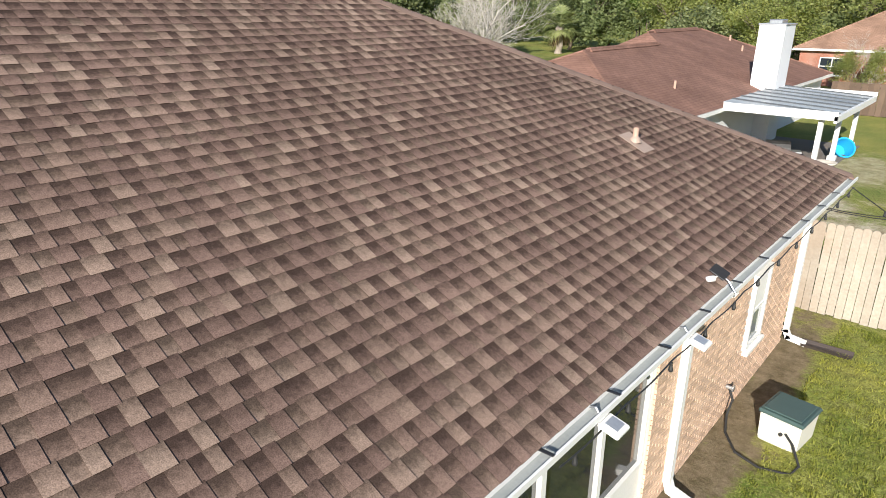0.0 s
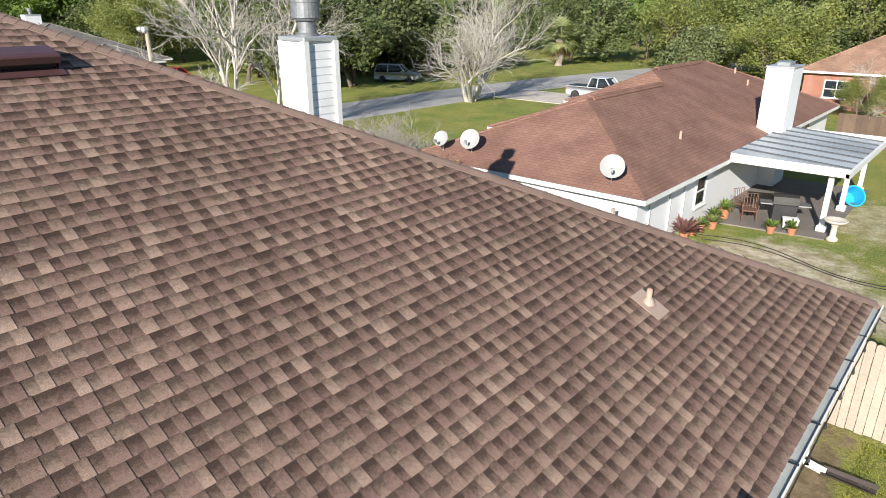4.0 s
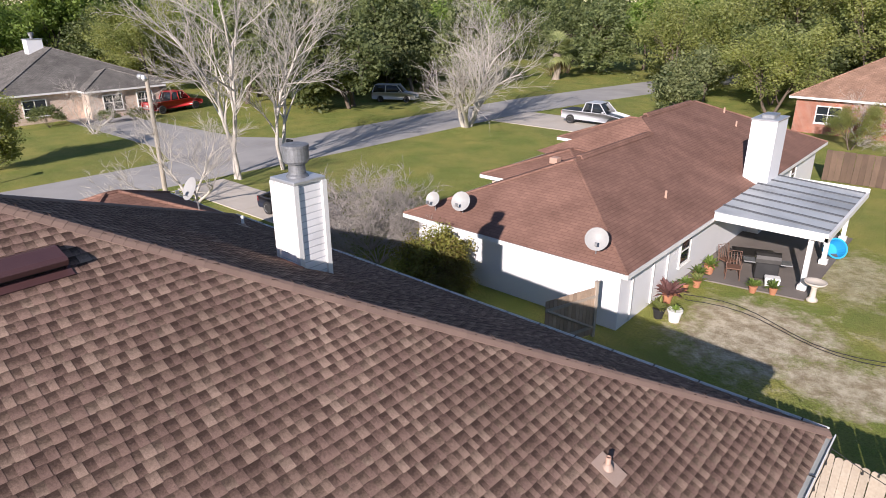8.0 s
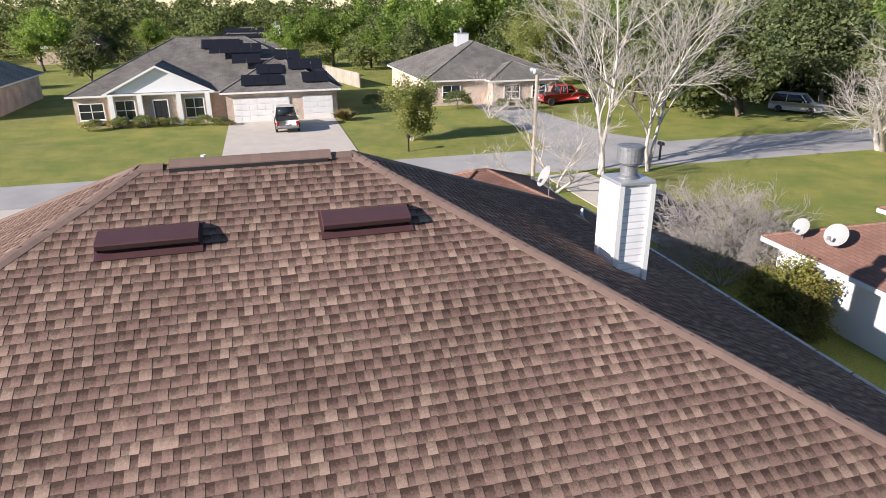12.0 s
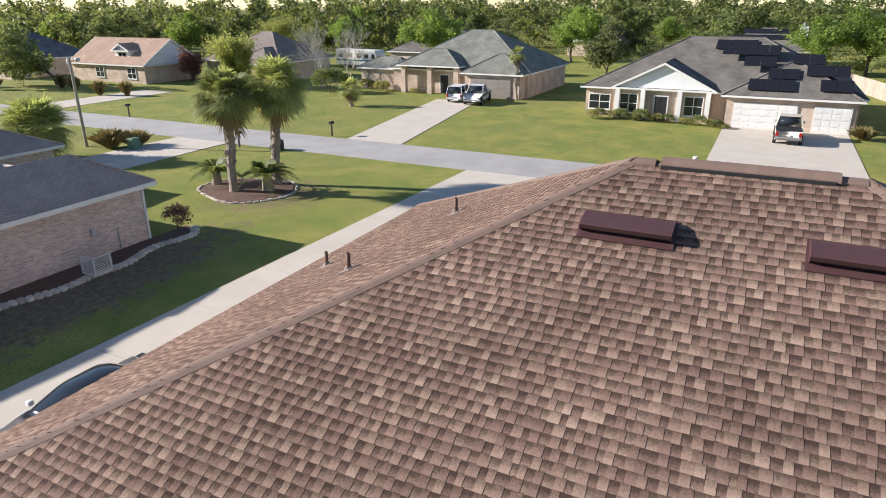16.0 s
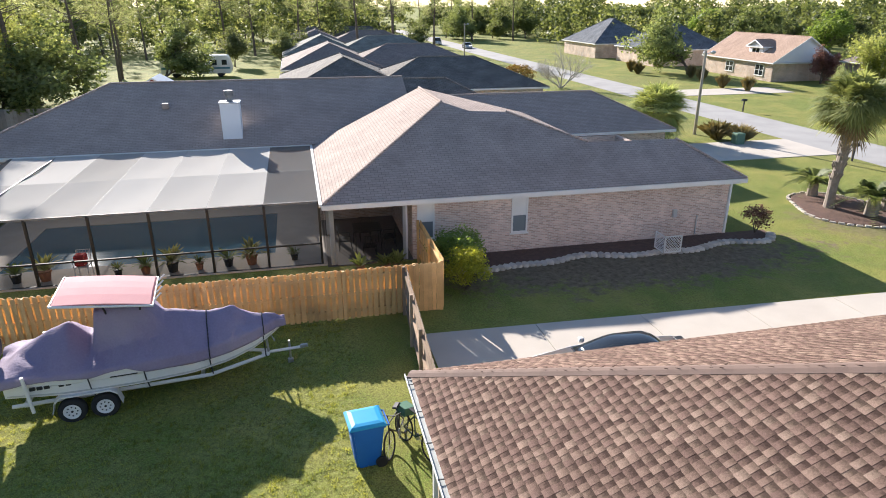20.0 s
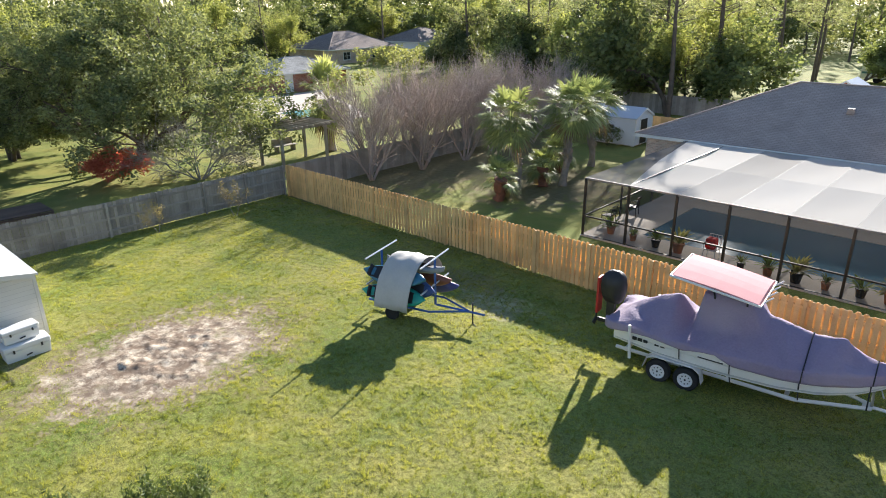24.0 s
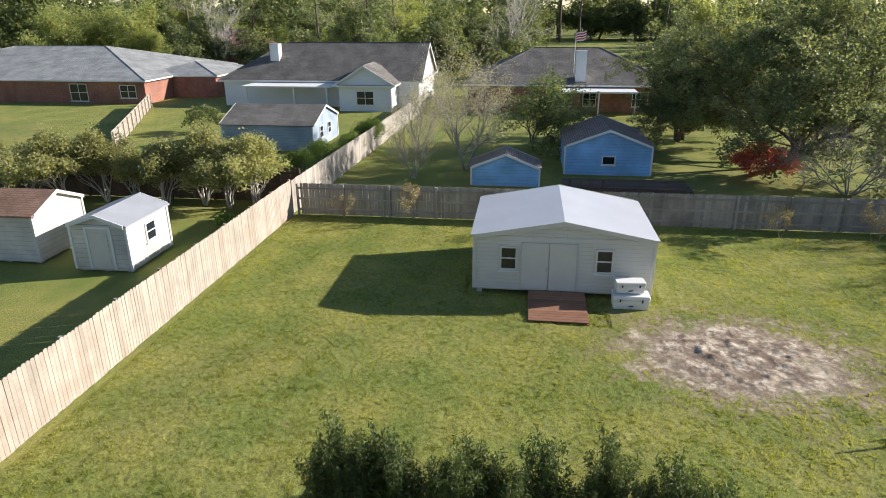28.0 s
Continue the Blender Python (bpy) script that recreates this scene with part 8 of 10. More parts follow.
birch2 = tree(41.0, 5.4, 9.5, "bud", 26, "budding tree with thin pale branches", 3, 0.6, (7, 6, 5), 3, 8, 0.09, 0.45, bark="bark_grey", lean=0.1, thick=0.16, trunk=0.6, low=0.2)
again(birch2, 47.5, 9.5, 0.75, 100)
again(birch2, 38.3, 8.4, 0.6, 200)

# broadleaf trees
green = tree(-48.4, 12.6, 5.3, "lime", 131, "young bushy green tree on a lawn", 4, 0.85, (8, 6, 4), 3, 12, 0.18, 0.5, trunk=0.55, low=0.06, lean=0.05, lift=0.5, bark="bark_pale", ratio=0.5)
oak = tree(44.5, -15.2, 14.2, "oak", 32, "huge spreading live oak with a dense crown", 3, 0.85, (7, 6, 5), 3, 84, 0.2, 0.62, trunk=0.36, thick=0.5, lift=0.1, lean=0.32, low=0.18, ratio=0.72, flat=0.75)
decid = tree(-104.0, 42.0, 12.0, "green", 33, "tall leafy green tree", 1, 0.7, (7, 6, 4), 3, 20, 0.54, 1.1, trunk=0.5, low=0.2)
lime = tree(-29.0, 74.5, 11.5, "lime", 34, "tall tree in fresh yellow-green leaf", 2, 0.6, (6, 6, 4), 3, 24, 0.3, 0.95, trunk=0.5, low=0.2)
darkt = tree(-51.0, 45.0, 11.0, "dark", 35, "dark and dense evergreen tree", 1, 0.75, (9, 6, 4), 3, 20, 0.48, 0.95, trunk=0.6, low=0.12, lift=0.1)
olive = tree(-97.0, -20.0, 8.6, "oak", 36, "rounded olive-green garden tree", 1, 0.8, (7, 6, 4), 3, 20, 0.40, 0.9, trunk=0.42, low=0.2)
tree(-67.2, -71.5, 5.0, "mauve", 37, "small plum-coloured garden tree", 2, 0.7, (6, 5, 4), 3, 22, 0.2, 0.5, trunk=0.4, low=0.2)
tree(47.8, 0.9, 6.2, "dark", 38, "spreading dark green tree on a lawn", 3, 0.85, (6, 5, 4), 3, 14, 0.19, 0.5, trunk=0.4, lean=0.3, low=0.15)


def pine(x, y, h, seed, label="tall pine with a bare trunk and high crown"):
    rg = random.Random(seed)
    t = thing("pine_tree", label, "tree", "pines")
    t.matrix_basis = Matrix.Translation((x, y, 0))
    out, tips = [], []
    trunk = [Vector((0.25 * math.sin(i * 0.7 + seed), 0.2 * math.cos(i * 0.5), h * i / 8)) for i in range(9)]
    out.append((trunk, [h * 0.016 * (1 - 0.8 * i / 8) for i in range(9)], 0))
    for k in range(26):
        z = h * rg.uniform(0.42, 0.99)
        a = rg.uniform(0, 6.283)
        L = (1 - z / h) * h * 0.22 + rg.uniform(0.7, 1.6)
        grow(rg, Vector((trunk[min(8, int(z / h * 8))].x, trunk[min(8, int(z / h * 8))].y, z)), Vector((math.cos(a), math.sin(a), 0.25)), L, 0.05, 1, 2, out, tips, (4, 4, 3), 0.6, 0.3, 0.15, 0.5, 3, 0.4)
    limbs_mesh("trunk", out, M["bark"], t)
    leaf_cloud("crown", [p for p, _ in tips], 15, 0.55, 0.42, LEAF["pine"], t, seed, 0.6, 0.16)
    return t


pine_a = pine(23.7, -61.8, 19, 41)
pine_b = pine(25.6, -56.6, 17.5, 42)


def palm(x, y, h, seed, label="cabbage palm with a shaggy trunk and fan fronds", dry=8, n=36, r=1.35, trunk=0.17, name="palm_tree", leaf="palm", lean=(0, 0)):
    rg = random.Random(seed)
    t = thing(name, label, "palm", "palms")
    t.matrix_basis = Matrix.Translation((x, y, 0))
    bm = bmesh.new()
    th = h - r * 0.75
    at = [Vector((lean[0] * (i / 10) ** 1.6 + 0.05 * math.sin(i * 0.8 + seed), lean[1] * (i / 10) ** 1.6 + 0.05 * math.cos(i), th * i / 10)) for i in range(11)]
    tube(bm, at, [trunk * (1.4 if i == 0 else 1.0 + 0.1 * (i % 2) + (0.35 if i > 8 else 0)) for i in range(11)], 10)
    if trunk > 0.1 and h > 3:
        for i in range(150):
            z = rg.uniform(0.3, 1.0)
            c = at[min(9, int(z * 10))].lerp(at[min(9, int(z * 10)) + 1], z * 10 - min(9, int(z * 10)))
            m = Matrix.Translation(c) @ Matrix.Rotation(rg.uniform(0, 6.283), 4, "Z") @ pose(trunk * 0.95, 0, 0, 0, 26, 0)
            box(bm, -0.01, -0.035, 0, 0.03, 0.035, 0.24, m)
    part("trunk", bm, M["palm_bark"], t)
    for kind, cnt in ((leaf, n), ("dry", dry)):
        if not cnt:
            continue
        V, F = [], []
        for i in range(cnt):
            a = rg.uniform(0, 6.283)
            e = math.asin(rg.uniform(-0.72, 1.0)) if kind != "dry" else rg.uniform(-1.3, -0.75)
            d = Vector((math.cos(a) * math.cos(e), math.sin(a) * math.cos(e), math.sin(e)))
            o = at[10] + Vector((0, 0, 0.0))
            L = r * rg.uniform(0.85, 1.08)
            hub = o + d * L * 0.52 + Vector((0, 0, 0.06 * L))
            k = len(V)
            s = d.cross(Vector((0, 0, 1)))
            s = s.normalized() if s.length > 0.05 else Vector((1, 0, 0))
            u = s.cross(d)
            V += [o + s * 0.02, o - s * 0.02, hub - s * 0.014, hub + s * 0.014]
            F.append((k, k + 1, k + 2, k + 3))
            for j in range(24):
                w = -1.75 + 3.5 * j / 23
                q = (d * math.cos(w) + s * math.sin(w) + u * (0.22 * abs(math.sin(w)) + 0.06 * math.cos(j * 2.6))).normalized()
                l2 = L * 0.55 * (1 - 0.25 * abs(w) / 1.75) * rg.uniform(0.88, 1.1)
                side = q.cross(u).normalized() * L * 0.021
                mid = hub + q * l2 * 0.5
                tip = hub + q * l2 + Vector((0, 0, -l2 * rg.uniform(0.12, 0.42)))
                k = len(V)
                V += [hub, mid + side, tip, mid - side]
                F.append((k, k + 1, k + 2, k + 3))
        raw("fronds" if kind != "dry" else "dead_fronds", V, F, LEAF[kind], t)
    return t


palm(-26.4, -24.8, 6.75, 51, dry=5, n=125, r=2.05, trunk=0.22, lean=(0.0, 0.25))
palm(-28.9, -23.8, 7.1, 52, "cabbage palm with a curved leaning trunk and fan fronds", dry=6, n=125, r=2.05, trunk=0.22, lean=(0.0, 0.65))
palm2 = palm(21.1, -27.4, 5.7, 53, n=54, r=2.15, dry=3, trunk=0.19, leaf="palm_deep", lean=(0.0, 1.0))
palm(19.5, -29.7, 5.9, 58, "cabbage palm with a leaning trunk and loose fan fronds", n=54, r=2.15, dry=3, trunk=0.19, leaf="palm_deep", lean=(0.2, -0.9))
palm(20.8, -35.0, 5.4, 60, n=54, r=2.2, dry=3, trunk=0.19, leaf="palm_deep", lean=(0.3, 0.2))
M["palm_red"] = mat("red_brown_palm_boots", (0.26, 0.115, 0.075), (0.16, 0.07, 0.045), rough=0.95, scale=6, fine=26, bump=0.8)
stump = palm(20.5, -24.9, 2.3, 59, "short palm with a stout red-brown trunk", n=26, r=1.5, dry=2, trunk=0.26, leaf="palm_deep")
for ob in stump.children:
    if ob.name.startswith("trunk"):
        ob.data.materials[0] = M["palm_red"]
again(stump, 20.3, -28.7, 0.95, 90)
again(stump, 21.6, -32.2, 1.0, 200)
palm(-69.0, -23.6, 5.8, 54, "small palm beside a garage", n=30, r=1.2, trunk=0.12)
shag = palm(-57.3, -37.8, 2.8, 55, "low shaggy palm on a lawn", n=46, r=1.5, trunk=0.2)
palm(-26.9, -42.9, 4.0, 57, "low rounded palm with a dense dome of fan fronds", dry=2, n=170, r=2.6, trunk=0.2)
again(shag, -47.3, 77.6, 2.0, 30)
again(shag, 37.8, -27.0, 1.5, 10, 2.2)


def cycad(x, y, s, seed):
    rg = random.Random(seed)
    t = thing("sago_palm", "dark green sago palm in the mulch bed", "palm", "sago palms")
    t.matrix_basis = Matrix.Translation((x, y, 0)) @ Matrix.Scale(s, 4)
    bm = bmesh.new()
    lathe(bm, [(0.2, 0), (0.18, 0.25), (0.16, 0.5), (0.1, 0.6), (0.001, 0.62)], 10)
    part("trunk", bm, M["palm_bark"], t)
    V, F = [], []
    for i in range(40):
        a, e = rg.uniform(0, 6.283), rg.uniform(0.0, 1.2)
        d = Vector((math.cos(a) * math.cos(e), math.sin(a) * math.cos(e), math.sin(e)))
        L = rg.uniform(0.9, 1.25)
        s_ = d.cross(Vector((0, 0, 1))).normalized()
        for j in range(22):
            f = (j + 2) / 24
            p = Vector((0, 0, 0.58)) + d * L * f + Vector((0, 0, -0.55 * f * f * L))
            for sg in (-1, 1):
                q = p + (s_ * sg + d * 0.5).normalized() * 0.26 * (1 - abs(f - 0.45))
                k = len(V)
                V += [p - d * 0.026, p + d * 0.026, q]
                F.append((k, k + 1, k + 2))
    raw("fronds", V, F, LEAF["dark"], t)


cycad(-27.2, -26.9, 1.5, 61)
cycad(-27.4, -23.2, 1.7, 62)


def bush(x, y, w, h, kind, seed, label, n=900, leaf=0.12, name="bush"):
    """A rounded shrub: stems and a shell of leaves with gaps."""
    rg = random.Random(seed)
    t = thing(name, label, "bush", "bushes")
    t.matrix_basis = Matrix.Translation((x, y, 0))
    out, tips = [], []
    for k in range(7):
        a = rg.uniform(0, 6.283)
        grow(rg, Vector((0, 0, 0)), Vector((math.cos(a) * 0.6, math.sin(a) * 0.6, 1)), h * 0.6, 0.02, 1, 2, out, tips, (5, 5, 4), 0.6, 0.2, 0.15, 0.6, 3, 0.3)
    limbs_mesh("stem", out, M["bark"], t)
    c = []
    for i in range(46):
        a, e = rg.uniform(0, 6.283), math.asin(rg.uniform(-0.35, 1))
        k = rg.uniform(0.55, 0.9)
        c.append(Vector((math.cos(a) * math.cos(e) * w * 0.5 * k, math.sin(a) * math.cos(e) * w * 0.5 * k, max(0.1, h * 0.48 + math.sin(e) * h * 0.46 * k))))
    leaf_cloud("foliage", c, n // 46, min(w, h) * 0.2, leaf, LEAF[kind], t, seed)
    return t


bush(-20.2, -22.4, 1.3, 1.5, "mauve", 71, "dark reddish rounded bush at the house corner")
b_hedge = bush(-5.5, -20.5, 2.2, 2.2, "green", 72, "dense green rounded bush beside the fence", 5200, 0.1)
bush(-5.6, -19.3, 1.7, 1.8, "gold", 73, "yellow-green rounded bush beside the fence", 5600, 0.09)
b_dk = bush(-62.0, 20.4, 3.2, 2.0, "dark", 75, "wide dark green hedge bush in front of a window", 2400, 0.16)
b_low = bush(-60.9, -7.1, 1.5, 0.9, "olive", 74, "low clipped bush in front of a house")
for x, y, s in ((-60.6, -3.4, 0.5), (-60.9, -6.0, 0.45), (-61.0, -8.4, 0.6), (-61.1, -10.2, 0.55), (-61.0, -12.2, 0.5), (-59.9, -1.9, 0.4)):
    again(b_dk, x, y, s, x * 53)
for x, y, s in ((-60.2, -2.6, 0.9), (-60.6, -4.6, 0.8), (-61.0, -9.0, 0.9), (-61.2, -11.0, 1.0), (-60.4, -12.8, 1.1), (-59.6, -1.2, 0.6), (-71.6, -45.0, 1.5), (-70.0, -41.8, 1.6), (-69.6, -37.0, 0.8)):
    again(b_low, x, y, s, x * 37)
again(b_dk, -60.2, 24.6, 0.65, 30)
again(b_dk, -60.0, 27.0, 0.6, 50)
again(b_dk, -65.9, -46.7, 1.6, 80)
again(b_dk, -65.0, 12.5, 0.8, 10)
again(b_dk, 23.2, -41.4, 0.8, 40)
again(b_dk, 62.2, -11.2, 0.6, 70)
again(b_dk, 52.0, 29.0, 1.2, 15)
bush(-26.3, -74.0, 4.2, 3.4, "rust", 76, "large rounded rusty-green bush by the street", 3000, 0.22)
bush(40.2, -12.8, 4.2, 2.3, "red", 77, "dense rounded azalea bush in red bloom", 9000, 0.13)
bush(27.4, 15.6, 1.0, 1.0, "green", 78, "small green bush by the fence")
for i, (x, y, s) in enumerate(((40.0, 14.6, 1.0), (44.0, 13.8, 0.9), (38.0, 15.6, 0.9), (47.5, 13.4, 1.1), (36.2, 16.4, 0.8))):
    again(b_hedge, x, y, s, i * 50)
for i, (x, y) in enumerate(((1.0, 34.0), (3.5, 36.5), (0.0, 38.0), (5.5, 34.0), (2.2, 31.5))):
    again(b_hedge, x, y, 0.8 + 0.1 * (i % 3), i * 60)
clump = thing("grass_clump", "tall straw-coloured ornamental grass clump", "grass clump", "grass clumps")
clump.matrix_basis = Matrix.Translation((-31.8, -42.2, 0))
V, F = [], []
rg = random.Random(9)
for i in range(420):
    a, e = rg.uniform(0, 6.283), rg.uniform(0.75, 1.5)
    d = Vector((math.cos(a) * math.cos(e), math.sin(a) * math.cos(e), math.sin(e)))
    L = rg.uniform(1.1, 2.0)
    b = Vector((rg.gauss(0, 0.15), rg.gauss(0, 0.15), 0))
    s = d.cross(Vector((0, 0, 1))).normalized() * 0.02
    k = len(V)
    V += [b + s, b - s, b + d * L * 0.6 - s, b + d * L + Vector((d.x * 0.2, d.y * 0.2, -0.3)), b + d * L * 0.6 + s]
    F.append((k, k + 1, k + 2, k + 3, k + 4))
raw("foliage", V, F, LEAF["straw"], clump)
again(clump, -33.0, -41.0, 0.9, 70)
again(clump, -59.1, 8.8, 0.75, 120)
for i, (x, y) in enumerate(((-52.0, -70.5), (-54.0, -78.0), (-55.0, -82.0), (-53.0, -67.0), (-50.0, -88.0), (-51.0, -92.0))):
    again(clump, x, y, 0.62, i * 45, 1.25)

# crape myrtles in young leaf along the neighbour's fence
cm = tree(31.2, 15.6, 4.3, "olive", 81, "crape myrtle with pale stems and a fresh green top", 6, 0.55, (4, 4, 4), 3, 20, 0.15, 0.45, bark="bark_pale", lift=0.5, lean=0.08, thick=0.12, trunk=0.55, group="crape myrtle row", low=0.5)
for i, y in enumerate((17.0, 18.6, 20.4, 22.3, 24.3, 26.2, 28.4, 30.8, 33.2)):
    again(cm, 31.0 + 0.5 * math.sin(i * 2.1), y, 0.92 + 0.14 * math.sin(i * 1.7), i * 67)
cb = tree(28.6, -27.2, 7.6, "olive", 82, "bare crape myrtle with grey-brown twigs", 7, 0.55, (6, 5, 5), 3, 0, 0.10, 0.35, bark="bark_mauve", lift=0.5, lean=0.15, thick=0.2, trunk=0.45, group="crape myrtles behind the yard", low=0.3, fat=1.15)
for i, (x, y) in enumerate(((29.0, -23.2), (28.2, -31.0), (28.8, -34.5), (31.5, -25.4), (32.2, -29.0), (28.0, -38.5), (31.8, -35.0), (27.6, -42.0), (33.5, -40.0), (34.5, -33.0), (35.5, -37.0), (31.0, -44.5), (35.0, -45.0), (29.8, -29.0), (29.4, -36.4))):
    again(cb, x, y, 0.9 + 0.1 * math.sin(i * 2.3), i * 71)

# young trees on the lawn's edge
sap = tree(28.9, -13.9, 1.9, "straw", 83, "thin sapling with sparse dry leaves by the fence", 2, 0.5, (4, 4, 3), 2, 12, 0.08, 0.2, bark="bark_pink", thick=0.03, group="saplings", low=0.3)
again(sap, 29.2, -10.1, 0.9, 80)
again(sap, 30.0, 7.0, 1.15, 160)
again(sap, 29.8, 10.4, 0.8, 220)

# upright evergreen shrubs behind the house: plumes of fine sprays
def plume(x, y, h, seed):
    rg = random.Random(seed)
    t = thing("shrub", "upright feathery evergreen garden shrub", "shrub", "shrubs behind the house")
    t.matrix_basis = Matrix.Translation((x, y, 0))
    out, c = [], []
    for k in range(16):
        a, r = rg.uniform(0, 6.283), rg.uniform(0.05, 0.5)
        hh = h * rg.uniform(0.6, 1.0)
        p = Vector((math.cos(a) * r * 0.4, math.sin(a) * r * 0.4, 0))
        q = Vector((math.cos(a) * r, math.sin(a) * r, hh))
        out.append(([p, p.lerp(q, 0.5), q], [0.014, 0.01, 0.003], 2))
        for i in range(11):
            f = 0.15 + 0.85 * i / 10
            w = p.lerp(q, f)
            c.append(w + Vector((rg.gauss(0, 0.05), rg.gauss(0, 0.05), 0)) * (1.25 - f))
    limbs_mesh("stem", out, M["bark"], t)
    leaf_cloud("foliage", c, 26, 0.13, 0.11, LEAF["plume"], t, seed, 1.3, 0.25, -1.2)
    return t


LEAF["plume"] = leaf_mat("evergreen_sprays", (0.035, 0.06, 0.02), (0.13, 0.17, 0.055), 0.3)
ev = plume(10.4, 4.5, 2.0, 84)
for i in range(20):
    y = 5.6 - 0.42 * i
    again(ev, 10.35 + 0.35 * math.sin(i * 2.4), y, 0.88 + 0.2 * math.sin(i * 1.9), i * 53)


# ---- woods ----
def zone(protos, n, x0, x1, y0, y1, s0, s1, seed, gap=4.5, keep=()):
    """Scatters copies of trees over a rectangle, clear of the keep rectangles."""
    rg = random.Random(seed)
    done = []
    for i in range(n * 6):
        if len(done) >= n:
            break
        x, y = rg.uniform(x0, x1), rg.uniform(y0, y1)
        if any((x - a) ** 2 + (y - b) ** 2 < gap * gap for a, b in done) or any(a < x < c and b < y < d for a, b, c, d in keep):
            continue
        done.append((x, y))
        s = rg.uniform(s0, s1)
        again(rg.choice(protos), x, y, s, rg.uniform(0, 360), s * rg.uniform(0.9, 1.15))


zone([darkt, darkt, olive], 24, -66, -48, 38, 66, 0.85, 1.15, 91, 4.0, ((-56, 46, -44, 54),))
zone([decid, lime, darkt], 26, -112, -68, 36, 100, 0.8, 1.1, 92, 6)
zone([decid, darkt, decid], 14, -125, -88, 4, 50, 0.7, 0.95, 93, 6, ((-105, 6, -82, 15),))
zone([lime, lime, darkt, olive], 30, -34, 26, 78, 112, 0.85, 1.2, 94, 5)
zone([lime, olive], 4, -27, -14, 54, 76, 0.6, 0.85, 95, 5)
zone([darkt, decid, lime], 16, -60, -30, 84, 130, 0.8, 1.1, 96, 6, ((-50, 70, -42, 90),))
zone([decid, olive, darkt], 18, -150, -88, -100, 0, 0.62, 0.9, 97, 7, ((-142, -22, -100, 10), (-114, -60, -96, -38)))
zone([darkt, olive, decid], 12, -130, -80, -160, -90, 0.7, 0.9, 98, 7)
zone([pine_a, pine_b, pine_a, darkt], 24, 14, 62, -98, -64, 0.75, 1.0, 99, 4.5, ((8, -72, 16, -62),))
zone([olive, lime, darkt, olive], 20, 24, 66, -78, -56, 0.75, 1.1, 100, 4.5, ((50, -68, 66, -56),))
zone([darkt, olive, lime, pine_b], 34, 62, 120, -110, -40, 0.75, 1.05, 101, 6, ((60, -60, 80, -40), (62, -90, 80, -40), (78, -112, 97, -40), (94, -92, 114, -68), (100, -118, 118, -95)))
zone([darkt, olive, olive, lime, pine_a], 46, 92, 150, -40, 80, 0.8, 1.1, 102, 6, ((102, 42, 120, 62), (92, -27, 150, 1)))
zone([darkt, olive, pine_b, darkt], 24, 112, 150, -135, -52, 0.8, 1.1, 107, 5, ((110, -118, 120, -66),))
zone([olive, darkt, lime, birch], 16, 92, 104, 0, 64, 0.6, 0.95, 103, 5, ((66, -14, 90, 64),))
zone([pine_a, pine_b, olive], 24, -28, 40, -190, -118, 0.75, 0.95, 104, 7)
zone([darkt, pine_a, darkt], 16, 206, 236, -52, 2, 1.25, 1.6, 108, 5)
again(oak, 52.5, -10.5, 0.66, 140)
zone([olive], 3, -8, 12, -118, -106, 0.6, 0.75, 105, 8)
zone([pine_a, darkt], 14, -70, -40, -240, -170, 0.8, 1.0, 106, 7)
again(darkt, -57.0, -86.0, 0.9, 30)
again(green, -66.0, -62.0, 1.4, 40)
again(lime, -90.0, -75.0, 0.8, 60)
again(lime, -8.5, 53.5, 0.3, 10)
again(crape, -8.2, 55.5, 0.7, 20)
again(birch, -69.7, -50.8, 0.62, 20)
again(birch, -76.4, -50.9, 0.6, 120)


LEAF["thicket"] = leaf_mat("thicket_leaves", (0.075, 0.10, 0.04), (0.34, 0.355, 0.15), 0.52)
LEAF["woods"] = leaf_mat("woodland", (0.045, 0.068, 0.028), (0.20, 0.225, 0.085), 0.48)


def far_woods(seed):
    """The ring of woods at the horizon as one mesh of leaf clumps."""
    rs = np.random.RandomState(seed)
    cs = []
    for i in range(2300):
        a = rs.uniform(0, 2 * math.pi)
        r = rs.uniform(150, 320)
        x, y = r * math.cos(a), r * math.sin(a)
        if -60 < x < -24 and y < 0 and r < 260:
            continue
        if x > 0 and -0.19 * x < y < -0.015 * x and r < 205:
            continue
        h = rs.uniform(6.5, 14.0) * (1.4 if x > -20 else 1.0)
        for k in range(7):
            cs.append((x + rs.normal(0, 1.6), y + rs.normal(0, 1.6), h * rs.uniform(0.2, 0.95)))
    ob = leaf_cloud("woods", cs, 62, 2.2, 0.85, LEAF["woods"], None, seed, 0.8, 0.7)
    return tagged(ob, "distant mixed woods along the horizon", "woods", "", "stuff")


far_woods(7)


def undergrowth(seed, zones):
    """Shrubs and low branches that close the woods at eye height: clumps of leaves over rectangles (x0, x1, y0, y1, count, height)."""
    rs = np.random.RandomState(seed)
    cs = []
    for x0, x1, y0, y1, n, h in zones:
        for i in range(n):
            x, y = rs.uniform(x0, x1), rs.uniform(y0, y1)
            hh = h * rs.uniform(0.5, 1.2)
            for k in range(9):
                cs.append((x + rs.normal(0, hh * 0.28), y + rs.normal(0, hh * 0.28), hh * rs.uniform(0.1, 0.9)))
    ob = leaf_cloud("undergrowth", cs, 22, 0.85, 0.42, LEAF["thicket"], None, seed, 0.8, 0.6)
    return tagged(ob, "shrubby undergrowth and low branches at the edge of the woods", "undergrowth", "", "stuff")


